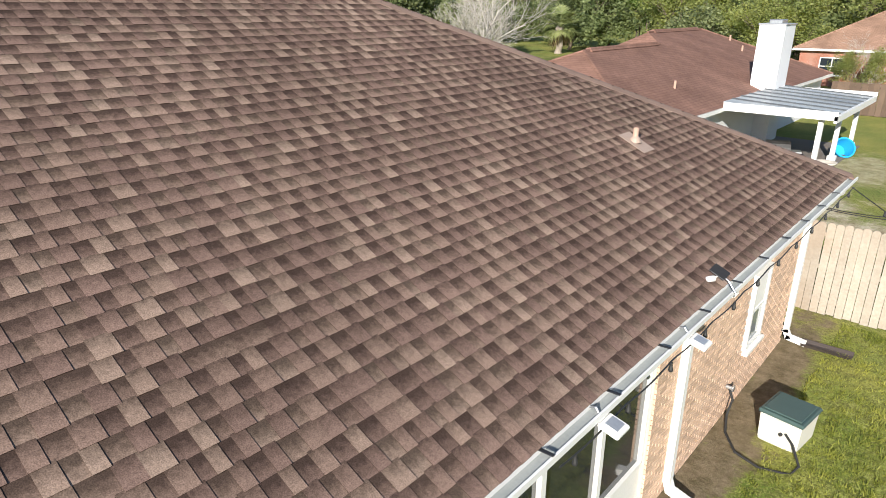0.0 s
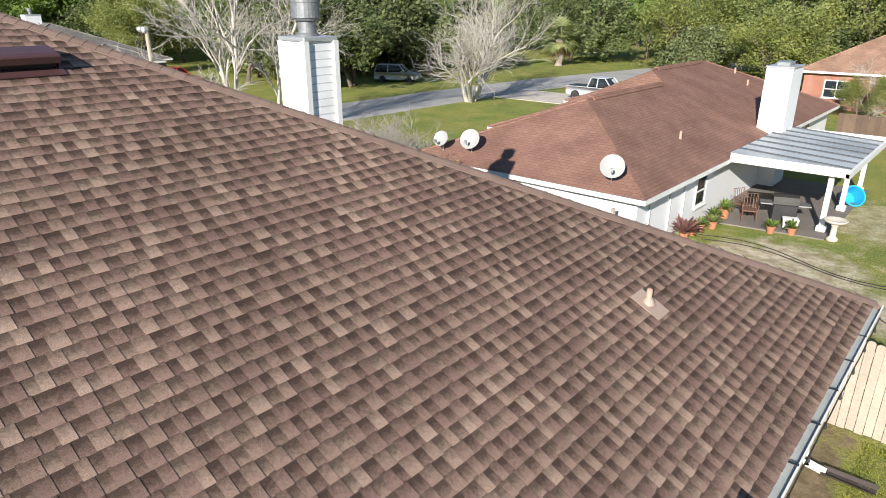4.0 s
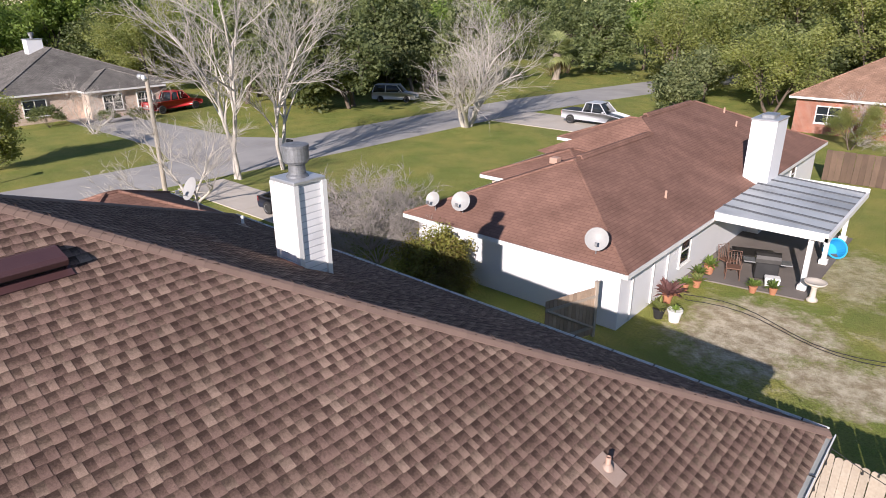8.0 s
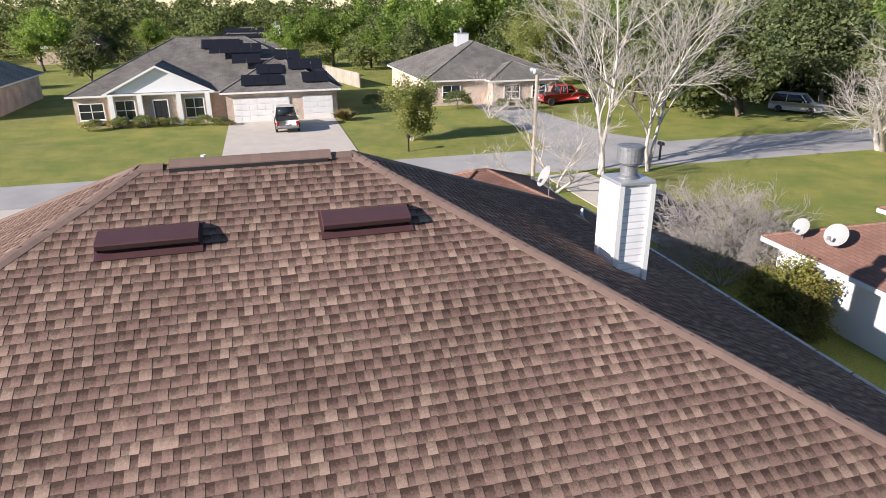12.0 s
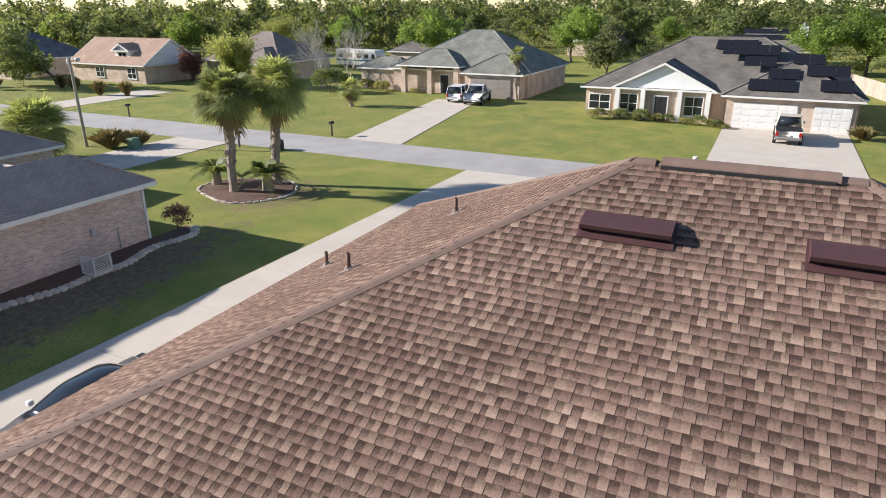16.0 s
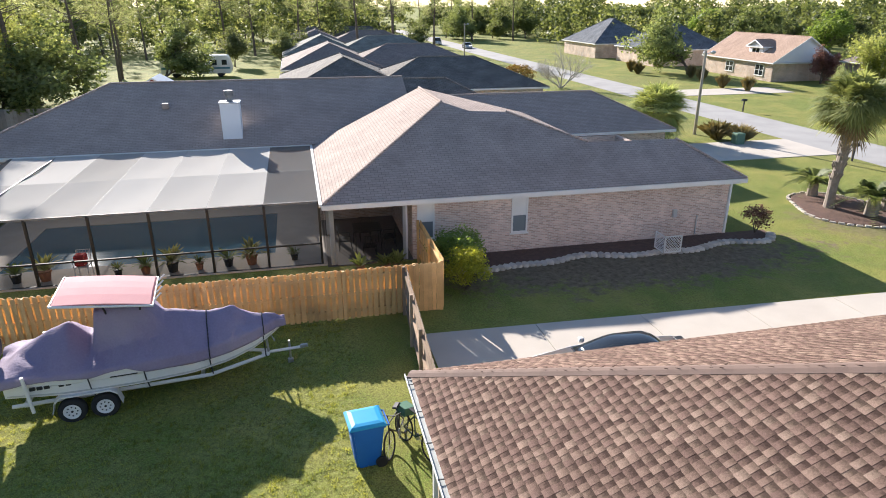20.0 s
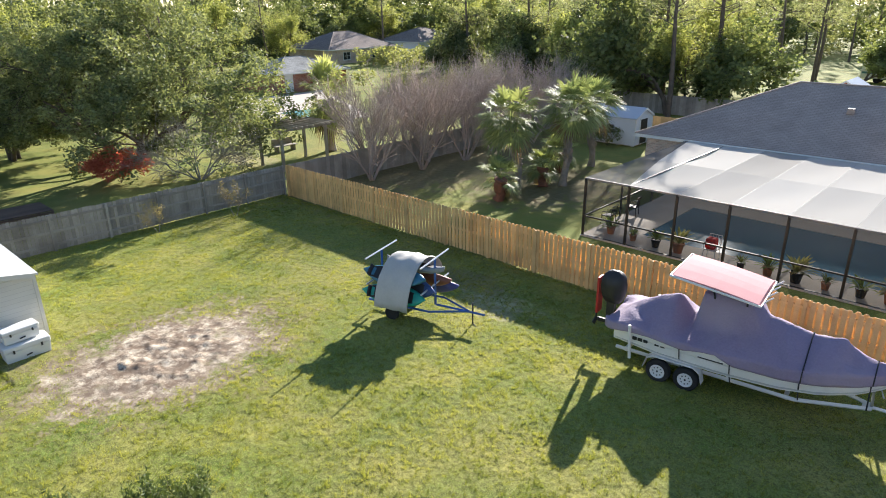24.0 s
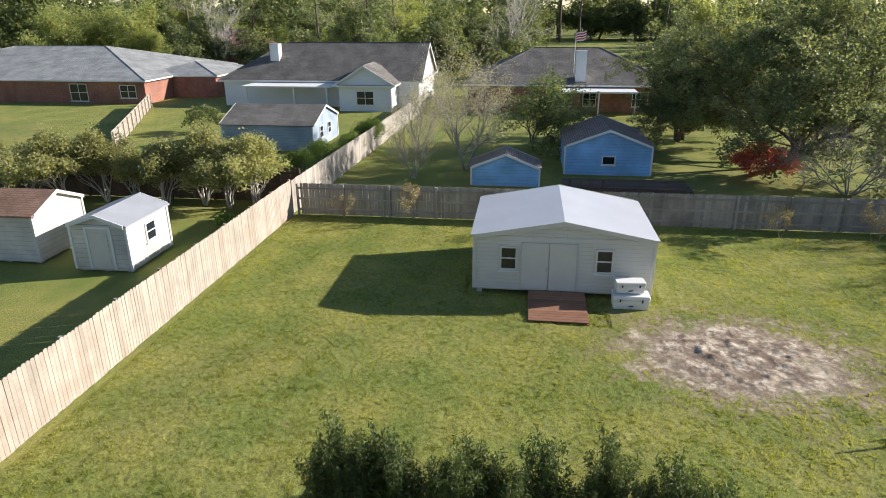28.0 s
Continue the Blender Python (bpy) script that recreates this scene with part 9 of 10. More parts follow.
undergrowth(17, ((46, 64, -66, -50, 34, 2.6), (78, 94, -100, -74, 46, 2.8), (96, 118, -40, -27, 14, 5.0), (96, 118, 3, 84, 80, 5.0), (62, 76, -112, -90, 30, 4.5), (122, 134, -125, -45, 60, 8.0), (34, 62, -82, -66, 60, 4.0), (-72, -56, 40, 70, 60, 3.6), (-112, -88, 36, 100, 50, 4.5), (-40, 30, 84, 112, 70, 4.0), (-120, -112, -20, 40, 30, 4.0), (114, 124, -66, -40, 24, 5.0), (-20, 90, -150, -128, 90, 9.0), (-110, -62, -150, -120, 50, 7.0), (-150, -128, -120, 30, 60, 6.0)))


# ---- cars ----
def car(x, y, yaw, colour, kind, label, z=0.02, glass_roof=False):
    """A parked vehicle: body, cabin, glass, wheels, lamps. +x is its front."""
    c = thing("car" if kind != "pickup" else "pickup_truck", label, "car" if kind != "pickup" else "truck", "parked cars")
    c.matrix_basis = pose(x, y, z, 0, 0, yaw)
    paint = mat("car_paint", colour, tuple(v * 0.85 for v in colour), rough=0.28, scale=1.0, bump=0.0, spec=0.6)
    L, W = {"sedan": (4.6, 0.9), "suv": (4.7, 0.94), "pickup": (5.7, 0.98)}[kind]
    base, belt, top = {"sedan": (0.22, 0.86, 1.3), "suv": (0.28, 1.02, 1.72), "pickup": (0.38, 1.12, 1.86)}[kind]
    a = L / 2
    low = [(-a, base + 0.15), (-a + 0.06, base), (a - 0.1, base), (a, base + 0.15), (a, belt * 0.68), (a - 0.12, belt * 0.8), (a - 1.25, belt * 0.97), (a - 1.5, belt), (-a + 0.9, belt), (-a + 0.1, belt * 0.98), (-a, belt * 0.9)]
    bm = bmesh.new()
    loft(bm, [[(px, s * W * k, pz) for px, pz in low] for s, k in ((-1, 0.96), (-1, 1.0), (1, 1.0), (1, 0.96))])
    for v in bm.verts:
        if abs(v.co.y) > W * 0.99:
            v.co.x *= 0.985
            v.co.z = base + (v.co.z - base) * 0.96
        if abs(v.co.x) > a * 0.9:
            v.co.y *= 0.93
    bmesh.ops.recalc_face_normals(bm, faces=bm.faces[:])
    bmesh.ops.bevel(bm, geom=[e for e in bm.edges], offset=0.035, segments=2, affect="EDGES")
    body = part("body", bm, paint, c, "", True)
    cab = {"sedan": [(-a + 0.35, belt), (a - 1.3, belt), (a - 2.1, top), (-a + 1.45, top)], "suv": [(-a + 0.1, belt), (a - 1.35, belt), (a - 2.0, top), (-a + 0.35, top)], "pickup": [(-a + 2.05, belt), (a - 1.45, belt), (a - 2.15, top), (-a + 2.3, top)]}[kind]
    bm = bmesh.new()
    rows = []
    if glass_roof:
        x0, x1 = -a + 0.7, a - 1.3
        for i in range(13):
            t = i / 12
            hgt = (top - belt + 0.16) * min(1, (math.sin(math.pi * (0.06 + 0.88 * t ** 0.85)) * 1.12)) ** 0.9
            rows.append([(x0 + (x1 - x0) * t, W * 0.9 * math.copysign(abs(math.cos(q)) ** 0.6, math.cos(q)) * (1 - 0.16 * math.sin(q)), belt - 0.06 + hgt * math.sin(q) ** 0.75) for q in [math.pi * j / 10 for j in range(11)]])
    for s, k in ((-1, 1), (1, 1)) if not glass_roof else ():
        rows.append([(px, s * W * (0.93 if pz == belt else 0.76), pz - 0.01) for px, pz in cab])
    loft(bm, rows)
    bmesh.ops.recalc_face_normals(bm, faces=bm.faces[:])
    if not glass_roof:
        bmesh.ops.bevel(bm, geom=bm.edges[:], offset=0.05, segments=2, affect="EDGES")
    cb_ = part("cabin", bm, M["glass"], c, "dark window glass", True)
    bm = bmesh.new()
    rf = [cab[2], cab[3]]
    if glass_roof:
        bm.free()
    else:
        box(bm, rf[1][0] - 0.03, -W * 0.75, top - 0.035, rf[0][0] + 0.03, W * 0.75, top + 0.012, bevel=0.015)
        part("roof_panel", bm, paint, c)
    if glass_roof:
        bm = bmesh.new()
        box(bm, -a - 0.05, -W * 0.7, belt + 0.02, -a + 0.22, W * 0.7, belt + 0.05, bevel=0.012)
        part("spoiler", bm, M["black"], body)
    bm = bmesh.new()
    for s in (-1, 1) if not glass_roof else ():
        for p, q in ((cab[0], cab[3]), (cab[1], cab[2])):
            tube(bm, [(p[0], s * W * 0.93, p[1] - 0.02), (q[0], s * W * 0.765, q[1])], 0.04, 5)
        mx = (cab[2][0] + cab[3][0]) / 2
        tube(bm, [(mx, s * W * 0.935, belt), (mx, s * W * 0.77, top)], 0.04, 5)
    if not glass_roof:
        part("pillar", bm, paint, cb_)
    if kind == "pickup":
        bm = bmesh.new()
        box(bm, -a + 0.1, -W * 0.82, belt - 0.0, -a + 1.95, W * 0.82, belt + 0.012)
        part("bed_cover", bm, M["black"], c)
    for wx in (-a + 0.95, a - 0.95):
        for s in (-1, 1):
            r = 0.39 if kind == "pickup" else 0.33
            bm = bmesh.new()
            lathe(bm, [(r * 0.6, -0.11), (r * 0.93, -0.11), (r, -0.07), (r, 0.07), (r * 0.93, 0.11), (r * 0.6, 0.11)], 20, pose(wx, s * (W - 0.09), r - 0.02, 90))
            w = part("wheel", bm, M["rubber"], c)
            bm = bmesh.new()
            lathe(bm, [(0.001, -0.1), (r * 0.55, -0.1), (r * 0.62, -0.115), (r * 0.62, 0.115), (r * 0.55, 0.1), (0.001, 0.1)], 16, pose(wx, s * (W - 0.09), r - 0.02, 90))
            part("rim", bm, M["steel"], w)
    for s in (-1, 1):
        bm = bmesh.new()
        box(bm, a - 0.14, s * W * 0.72 - 0.17, belt * 0.62, a + 0.005, s * W * 0.72 + 0.17, belt * 0.76, bevel=0.02)
        part("headlight", bm, M["alu"], body)
        bm = bmesh.new()
        box(bm, -a - 0.006, s * W * 0.8 - 0.1, belt * 0.6, -a + 0.1, s * W * 0.8 + 0.1, belt * 0.9, bevel=0.02)
        part("tail_light", bm, M["lamp_red"], body)
        bm = bmesh.new()
        box(bm, a - 1.75, s * (W + 0.07) - 0.07, belt + 0.02, a - 1.6, s * (W + 0.07) + 0.07, belt + 0.16, bevel=0.02)
        part("mirror", bm, paint, body)
    bm = bmesh.new()
    box(bm, -a - 0.04, -W * 0.8, base + 0.12, -a + 0.05, W * 0.8, base + 0.27, bevel=0.02)
    part("bumper", bm, M["steel"] if kind == "pickup" else paint, body)
    bm = bmesh.new()
    box(bm, a - 0.05, -W * 0.8, base + 0.08, a + 0.03, W * 0.8, base + 0.22, bevel=0.02)
    part("bumper", bm, M["steel"] if kind == "pickup" else paint, body)
    bm = bmesh.new()
    box(bm, -a - 0.012, -0.16, base + 0.32, -a + 0.02, 0.16, base + 0.44)
    part("plate", bm, M["white"], body)
    return c


M["lamp_red"] = mat("tail_lamp", (0.35, 0.015, 0.015), (0.3, 0.012, 0.012), rough=0.25)
car(-8.0, -12.2, 0, (0.78, 0.78, 0.76), "sedan", "white sedan with a dark glass roof parked on the drive", 0.04, True)
car(-56.9, 3.5, 180, (0.62, 0.58, 0.50), "pickup", "beige pickup truck parked before the garage", 0.04)
car(-66.2, -29.2, 188, (0.75, 0.76, 0.77), "suv", "white SUV parked on a driveway", 0.04)
car(-65.6, -26.8, 10, (0.72, 0.74, 0.77), "pickup", "white pickup truck parked on a driveway", 0.04)
car(-27.0, 51.0, 0, (0.55, 0.57, 0.60), "pickup", "silver pickup truck parked beside the brown-roofed house", 0.04)
car(-26.0, 19.4, 0, (0.03, 0.035, 0.05), "sedan", "dark blue sedan parked behind a bare shrub", 0.04)
car(-62.5, 31.8, 100, (0.45, 0.03, 0.03), "pickup", "red pickup truck behind bare trees", 0.04)
car(-50.0, 50.0, 30, (0.6, 0.6, 0.6), "suv", "white car parked in the shade of trees", 0.02)
car(-40.0, -150.0, 85, (0.6, 0.62, 0.64), "sedan", "pale sedan parked far down the street", 0.02)
car(-36.0, -165.0, 85, (0.7, 0.7, 0.7), "suv", "white car parked far down the street", 0.02)

rv = thing("motorhome", "white motorhome parked under the trees", "motorhome")
rv.matrix_basis = pose(13.5, -99.0, 0, 0, 0, 178)
bm = bmesh.new()
loft(bm, [[(px, s * 1.2, pz) for px, pz in ((-4.8, 0.5), (4.6, 0.5), (4.8, 1.2), (4.5, 2.6), (4.2, 3.0), (-4.8, 3.0))] for s in (-1, 1)])
bmesh.ops.bevel(bm, geom=bm.edges[:], offset=0.08, segments=2, affect="EDGES")
rvb = part("body", bm, M["gel"], rv)
bm = bmesh.new()
for s in (-1, 1):
    for xx, w in ((-3.6, 0.9), (-1.6, 1.2), (0.6, 1.0), (2.4, 0.9), (3.9, 0.7)):
        box(bm, xx - w / 2, s * 1.2 - 0.02, 1.7, xx + w / 2, s * 1.2 + 0.02, 2.4)
part("pane", bm, M["glass"], rvb)
bm = bmesh.new()
for s in (-1, 1):
    box(bm, -4.7, s * 1.2 - 0.015, 1.15, 4.6, s * 1.2 + 0.015, 1.4)
part("stripe", bm, mat("teal_stripe", (0.1, 0.25, 0.3)), rvb)
for wx in (-2.9, 3.2):
    for s in (-1, 1):
        bm = bmesh.new()
        lathe(bm, [(0.001, -0.14), (0.42, -0.14), (0.45, 0), (0.42, 0.14), (0.001, 0.14)], 16, pose(wx, s * 1.02, 0.44, 90))
        part("wheel", bm, M["rubber"], rv)
copy_thing(rv, pose(-96.0, -62.0, 0, 0, 0, 80))


# ---- street furniture ----
def street_lamp(x, y, h, yaw, label="pale wooden street lamp pole with a small arm"):
    s = thing("street_lamp", label, "street lamp", "street lamps")
    s.matrix_basis = pose(x, y, 0, 0, 0, yaw)
    bm = bmesh.new()
    tube(bm, [(0, 0, 0), (0, 0, h)], [0.13, 0.1], 10)
    part("pole", bm, M["wood_pole"], s)
    bm = bmesh.new()
    tube(bm, [(0, 0, h - 0.35), (0.35, 0, h - 0.15), (0.6, 0, h - 0.12)], 0.035, 6)
    part("arm", bm, M["steel"], s)
    bm = bmesh.new()
    lathe(bm, [(0.05, 0.1), (0.16, 0.06), (0.19, -0.05), (0.12, -0.16), (0.001, -0.2)], 12, pose(0.65, 0, h - 0.1))
    part("lamp_head", bm, M["alu"], s, "", True)
    bm = bmesh.new()
    lathe(bm, [(0.1, 0), (0.14, 0.1), (0.1, 0.28), (0.001, 0.3)], 10, pose(0.0, 0.12, h - 0.3))
    part("cap", bm, M["alu"], s)


M["wood_pole"] = mat("pole_wood", (0.42, 0.37, 0.30), (0.33, 0.285, 0.23), rough=0.9, scale=2)
street_lamp(-34.2, 16.7, 6.5, 180)
street_lamp(-31.3, -44.4, 6.5, 180)
street_lamp(-31.0, -118.0, 6.5, 180)


def mailbox(x, y, yaw, label="dark mailbox on a post by the kerb"):
    b = thing("mailbox", label, "mailbox", "mailboxes")
    b.matrix_basis = pose(x, y, 0, 0, 0, yaw)
    bm = bmesh.new()
    box(bm, -0.05, -0.05, 0, 0.05, 0.05, 1.0)
    part("post", bm, M["black"], b)
    bm = bmesh.new()
    loft(bm, [[(px, 0.11 * math.cos(t), 1.12 + 0.1 * math.sin(t)) for t in [math.pi * i / 6 for i in range(7)]] + [(px, -0.11, 1.0), (px, 0.11, 1.0)] for px in (-0.25, 0.25)])
    part("box", bm, M["black"], b)


mailbox(-42.8, -29.8, 0)
mailbox(-42.6, -53.7, 0)
mailbox(-44.6, 11.5, 0)
mailbox(-36.2, -33.6, 180)
mailbox(-37.0, 27.0, 180)
tb = thing("transformer_box", "green utility transformer box by the street", "utility box")
bm = bmesh.new()
box(bm, -32.6, -40.6, 0, -31.9, -39.9, 0.85, bevel=0.04)
part("cabinet", bm, mat("utility_green", (0.12, 0.22, 0.16), (0.1, 0.18, 0.13)), tb)
wbn = thing("wheelie_bin", "dark wheelie bin lying by the kerb", "bin")
bm = bmesh.new()
box(bm, -37.0, -30.6, 0, -36.3, -29.9, 0.75, bevel=0.08)
part("body", bm, M["black"], wbn)

# mulch bed with edging round the palms
M["mulch"] = mat("bark_mulch", (0.17, 0.10, 0.075), (0.10, 0.062, 0.048), rough=0.95, scale=5, fine=30, bump=0.8, bumpdist=0.04)
bm = bmesh.new()
loft(bm, [[(-27.2 + r * 2.35 * math.cos(t) * (1 + 0.12 * math.sin(3 * t)), -24.6 + r * 2.9 * math.sin(t), z) for t in [2 * math.pi * i / 28 for i in range(28)]] for r, z in ((1.0, 0.0), (0.97, 0.06), (0.6, 0.12), (0.02, 0.16))])
tagged(part("mulch_bed", bm, M["mulch"]), "red-brown bark mulch bed round the palms", "garden bed", "", "structure")
edge = thing("bed_edging", "pale concrete edging stones round a mulch bed", "edging", "", "structure")
bm = bmesh.new()
box(bm, -0.14, -0.07, 0, 0.14, 0.07, 0.11, bevel=0.02)
M["edging"] = mat("dull_edging_concrete", (0.60, 0.54, 0.46), (0.44, 0.39, 0.33), rough=0.95, scale=3, fine=30, bump=0.3, jitter=0.22)
me = mesh_of("edging_stone", bm, M["edging"])
for i in range(52):
    t = 2 * math.pi * i / 52
    ob = new("edging_stone", me)
    ob.matrix_basis = pose(-27.2 + 2.45 * math.cos(t) * (1 + 0.12 * math.sin(3 * t)), -24.6 + 3.0 * math.sin(t), -0.03 - 0.02 * math.sin(i * 2.7), 0, 0, math.degrees(t) + 90 + 9 * math.sin(i * 1.9))
    ob.parent = edge
edge2 = thing("bed_edging", "winding pale cast edging with worn lumps along the brick wall", "edging", "", "structure")


def bed_line(t):
    """Front line of the bed along the wall, t from 0 by the fence to 1 at the house corner."""
    return (-5.6 - 15.2 * t, -21.05 + 0.22 * math.sin(t * 13) + 0.12 * math.sin(t * 29) - 0.25 * t - (max(0, t - 0.93) * 20) ** 2 * 0.4)


for i in range(58):
    x, y = bed_line(i / 57)
    x2, y2 = bed_line((i + 0.5) / 57)
    bm = bmesh.new()
    r = random.Random(i)
    loft(bm, [[((0.15 + 0.02 * r.random()) * k * math.cos(q), (0.2 + 0.07 * r.random()) * k * math.sin(q), z) for q in [math.pi * 2 * j / 9 for j in range(9)]] for k, z in ((1.0, 0.0), (1.0, 0.07), (0.8, 0.11 + 0.03 * r.random()))])
    st_ = part("edging_stone", bm, M["edging"], edge2)
    st_.matrix_basis = pose(x, y, -0.01, 0, 0, math.degrees(math.atan2(y2 - y, x2 - x)) + 8 * math.sin(i * 1.7))
bm = bmesh.new()
line = [bed_line(i / 24) for i in range(25)]
poly_prism(bm, [(x, y - 0.12, 0.03) for x, y in line] + [(-20.9, -22.7, 0.03), (-5.4, -22.7, 0.03)], 0.1)
bmesh.ops.recalc_face_normals(bm, faces=bm.faces[:])
tagged(part("mulch_strip", bm, M["mulch"]), "dark mulch strip along the brick wall", "garden bed", "", "structure")

# ---- patio things at the brown-roofed house ----
table(-6.9, 26.6, 1.5, 0.9, M["dark_metal"], 20)
chair(-7.6, 26.0, 60, M["pipe_brown"])
chair(-7.2, 25.4, 20, M["pipe_brown"])
grill(-6.2, 26.0, 200)
cooler(-5.8, 25.4, 0.05, 0.5, 0.35, 0.4, 20, "small white cooler on the patio floor")
pot_plant(-8.1, 24.3, 0.18, 0.5, LEAF["green"], z=0.02)
pot_plant(-7.9, 23.7, 0.16, 0.5, LEAF["lime"], z=0.02)
pot_plant(-8.0, 25.2, 0.2, 0.6, LEAF["green"], z=0.05)
pot_plant(-7.95, 20.5, 0.2, 0.55, LEAF["lime"], M["black"], label="bright potted plant in a dark pot")
pot_plant(-7.45, 20.6, 0.24, 0.3, LEAF["green"], M["white"], label="white planter with a low green plant")
pot_plant(-8.2, 21.8, 0.18, 0.9, LEAF["mauve"], label="potted shrub with pink twigs")
for q in ((-8.2, 22.6), (-8.15, 23.2), (-6.2, 24.6), (-5.6, 24.9)):
    pot_plant(q[0], q[1], 0.15, 0.45, LEAF["green"])
bb = thing("bird_bath", "pale stone bird bath on a pedestal", "bird bath")
bb.matrix_basis = Matrix.Translation((-4.4, 25.2, 0))
bm = bmesh.new()
lathe(bm, [(0.18, 0), (0.19, 0.08), (0.1, 0.16), (0.09, 0.5), (0.14, 0.58), (0.001, 0.58)], 16)
part("pedestal", bm, M["concrete"], bb, "", True)
bm = bmesh.new()
lathe(bm, [(0.12, 0.57), (0.32, 0.66), (0.38, 0.74), (0.35, 0.75), (0.28, 0.69), (0.001, 0.66)], 20)
part("basin", bm, M["concrete"], bb, "", True)
st = thing("garden_statue", "small pale garden ornament on the grass", "ornament")
st.matrix_basis = Matrix.Translation((-1.6, 25.6, 0))
bm = bmesh.new()
lathe(bm, [(0.12, 0), (0.13, 0.05), (0.09, 0.12), (0.1, 0.3), (0.06, 0.38), (0.08, 0.46), (0.001, 0.52)], 12)
part("figure", bm, M["concrete"], st, "", True)
tubn = thing("plastic_tub", "bright blue plastic tub by the patio", "tub")
bm = bmesh.new()
lathe(bm, [(0.3, 0), (0.42, 0.5), (0.44, 0.5), (0.44, 0.55), (0.38, 0.55), (0.28, 0.05), (0.001, 0.05)], 18, pose(-5.0, 30.6, 0.15, 60, 0, 40))
part("body", bm, M["bin_lid"], tubn)
dr = thing("drying_rack", "folded wire drying rack on the grass", "rack")
dr.matrix_basis = pose(-1.2, 27.8, 0, 0, 0, 30)
for sg in (-1, 1):
    bm = bmesh.new()
    for i in range(9):
        tube(bm, [(-0.6, sg * 0.1 + sg * 0.3 * i / 8, 0.95 - 0.9 * i / 8), (0.6, sg * 0.1 + sg * 0.3 * i / 8, 0.95 - 0.9 * i / 8)], 0.008, 4)
    for px in (-0.6, 0.6):
        tube(bm, [(px, sg * 0.1, 0.98), (px, sg * 0.42, 0.0)], 0.012, 5)
    part("panel", bm, M["alu"], dr)
hs2 = thing("garden_hose", "dark hose lying in loops on the lawn", "hose")
bm = bmesh.new()
tube(bm, [(-8.0 + 0.62 * i, 22.8 + 0.5 * math.sin(i * 0.6) - 0.22 * i * 0.3, 0.015) for i in range(13)] + [(-0.2, 22.2, 0.015), (-0.1, 22.0, 0.015), (-0.4, 21.9, 0.015)], 0.014, 6)
tube(bm, [(-7.8 + 0.62 * i, 22.4 + 0.45 * math.sin(i * 0.6) - 0.16 * i * 0.3, 0.015) for i in range(12)], 0.014, 6)
part("hose_line", bm, M["rubber"], hs2)

# ---- things in the pool enclosure ----
for i, (px, py) in enumerate(((12.0, -23.6), (10.9, -23.5), (9.9, -23.5), (7.3, -23.4), (6.3, -23.4), (5.3, -23.4), (4.3, -23.4), (3.2, -23.5), (2.3, -23.5), (0.6, -23.6), (13.2, -23.8))):
    pot_plant(px, py, 0.16 + 0.04 * (i % 3), 0.5 + 0.25 * (i % 3), LEAF[("dark", "green", "olive")[i % 3]], M["black"] if i % 2 else M["terracotta"], 0.06, "potted plant on the pool deck", 50, 0.8)
red_cushion = mat("red_cushion", (0.6, 0.02, 0.02), (0.5, 0.02, 0.02), rough=0.8)
chair(8.6, -23.7, 180, M["white"], "white metal pool chair", 0.06)
rc = thing("cushion", "bright red cushion on a pool chair", "cushion")
bm = bmesh.new()
box(bm, 8.4, -23.85, 0.52, 8.82, -23.45, 0.98, bevel=0.06)
part("cover", bm, red_cushion, rc)
chair(14.0, -25.0, 90, M["dark_metal"], "dark metal pool chair", 0.06)
chair(13.8, -27.0, 100, M["dark_metal"], "dark metal pool chair", 0.06)
for x in (-1.9, -2.9, -3.4):
    pot_plant(x, -21.6, 0.2, 0.8, LEAF["lime"], label="bright green potted palm by the porch", n=40)

# ---- garden behind the east fence: pool terrace, pergola, bench ----
sheet("pool_terrace", [(47.0, -39.0), (67.6, -49.0), (67.6, -38.0), (60.0, -31.5), (50.0, -31.5)], M["deck_pale"], "pale pool terrace behind the trees", "patio", 0.05)
bm = bmesh.new()
box(bm, 51.0, -38.6, -0.05, 55.6, -34.6, 0.08)
tagged(part("pool_water_far", bm, mat("turquoise_water", (0.12, 0.42, 0.38), (0.1, 0.36, 0.33), rough=0.08)), "turquoise swimming pool behind the trees", "pool", "", "structure")
pg = thing("pergola", "weathered wooden pergola with slatted top", "pergola")
for px in (35.0, 37.5):
    for py in (-24.5, -21.0):
        bm = bmesh.new()
        box(bm, px - 0.08, py - 0.08, 0, px + 0.08, py + 0.08, 2.5)
        part("post", bm, M["wood_grey"], pg)
for px in (35.0, 37.5):
    bm = bmesh.new()
    box(bm, px - 0.05, -25.0, 2.5, px + 0.05, -20.5, 2.66)
    part("beam", bm, M["wood_grey"], pg)
for i in range(11):
    bm = bmesh.new()
    box(bm, 34.4, -24.9 + i * 0.43, 2.665, 38.1, -24.84 + i * 0.43, 2.78)
    part("slat", bm, M["wood_grey"], pg)
bench = thing("garden_bench", "dark wooden bench on the grass", "bench")
bm = bmesh.new()
box(bm, 40.0, -25.6, 0.4, 40.6, -23.8, 0.46)
part("seat", bm, M["wood_grey"], bench)
bm = bmesh.new()
box(bm, 40.6, -25.6, 0.46, 40.66, -23.8, 0.9)
part("backrest", bm, M["wood_grey"], bench)
for py in (-25.4, -24.0):
    bm = bmesh.new()
    box(bm, 40.05, py - 0.04, 0, 40.6, py + 0.04, 0.4)
    part("leg", bm, M["wood_grey"], bench)
fl = thing("flag", "striped flag on a short pole by the chimney", "flag")
bm = bmesh.new()
tube(bm, [(68.2, -3.0, 3.0), (68.2, -3.0, 7.6)], 0.04, 6)
part("pole", bm, M["alu"], fl)
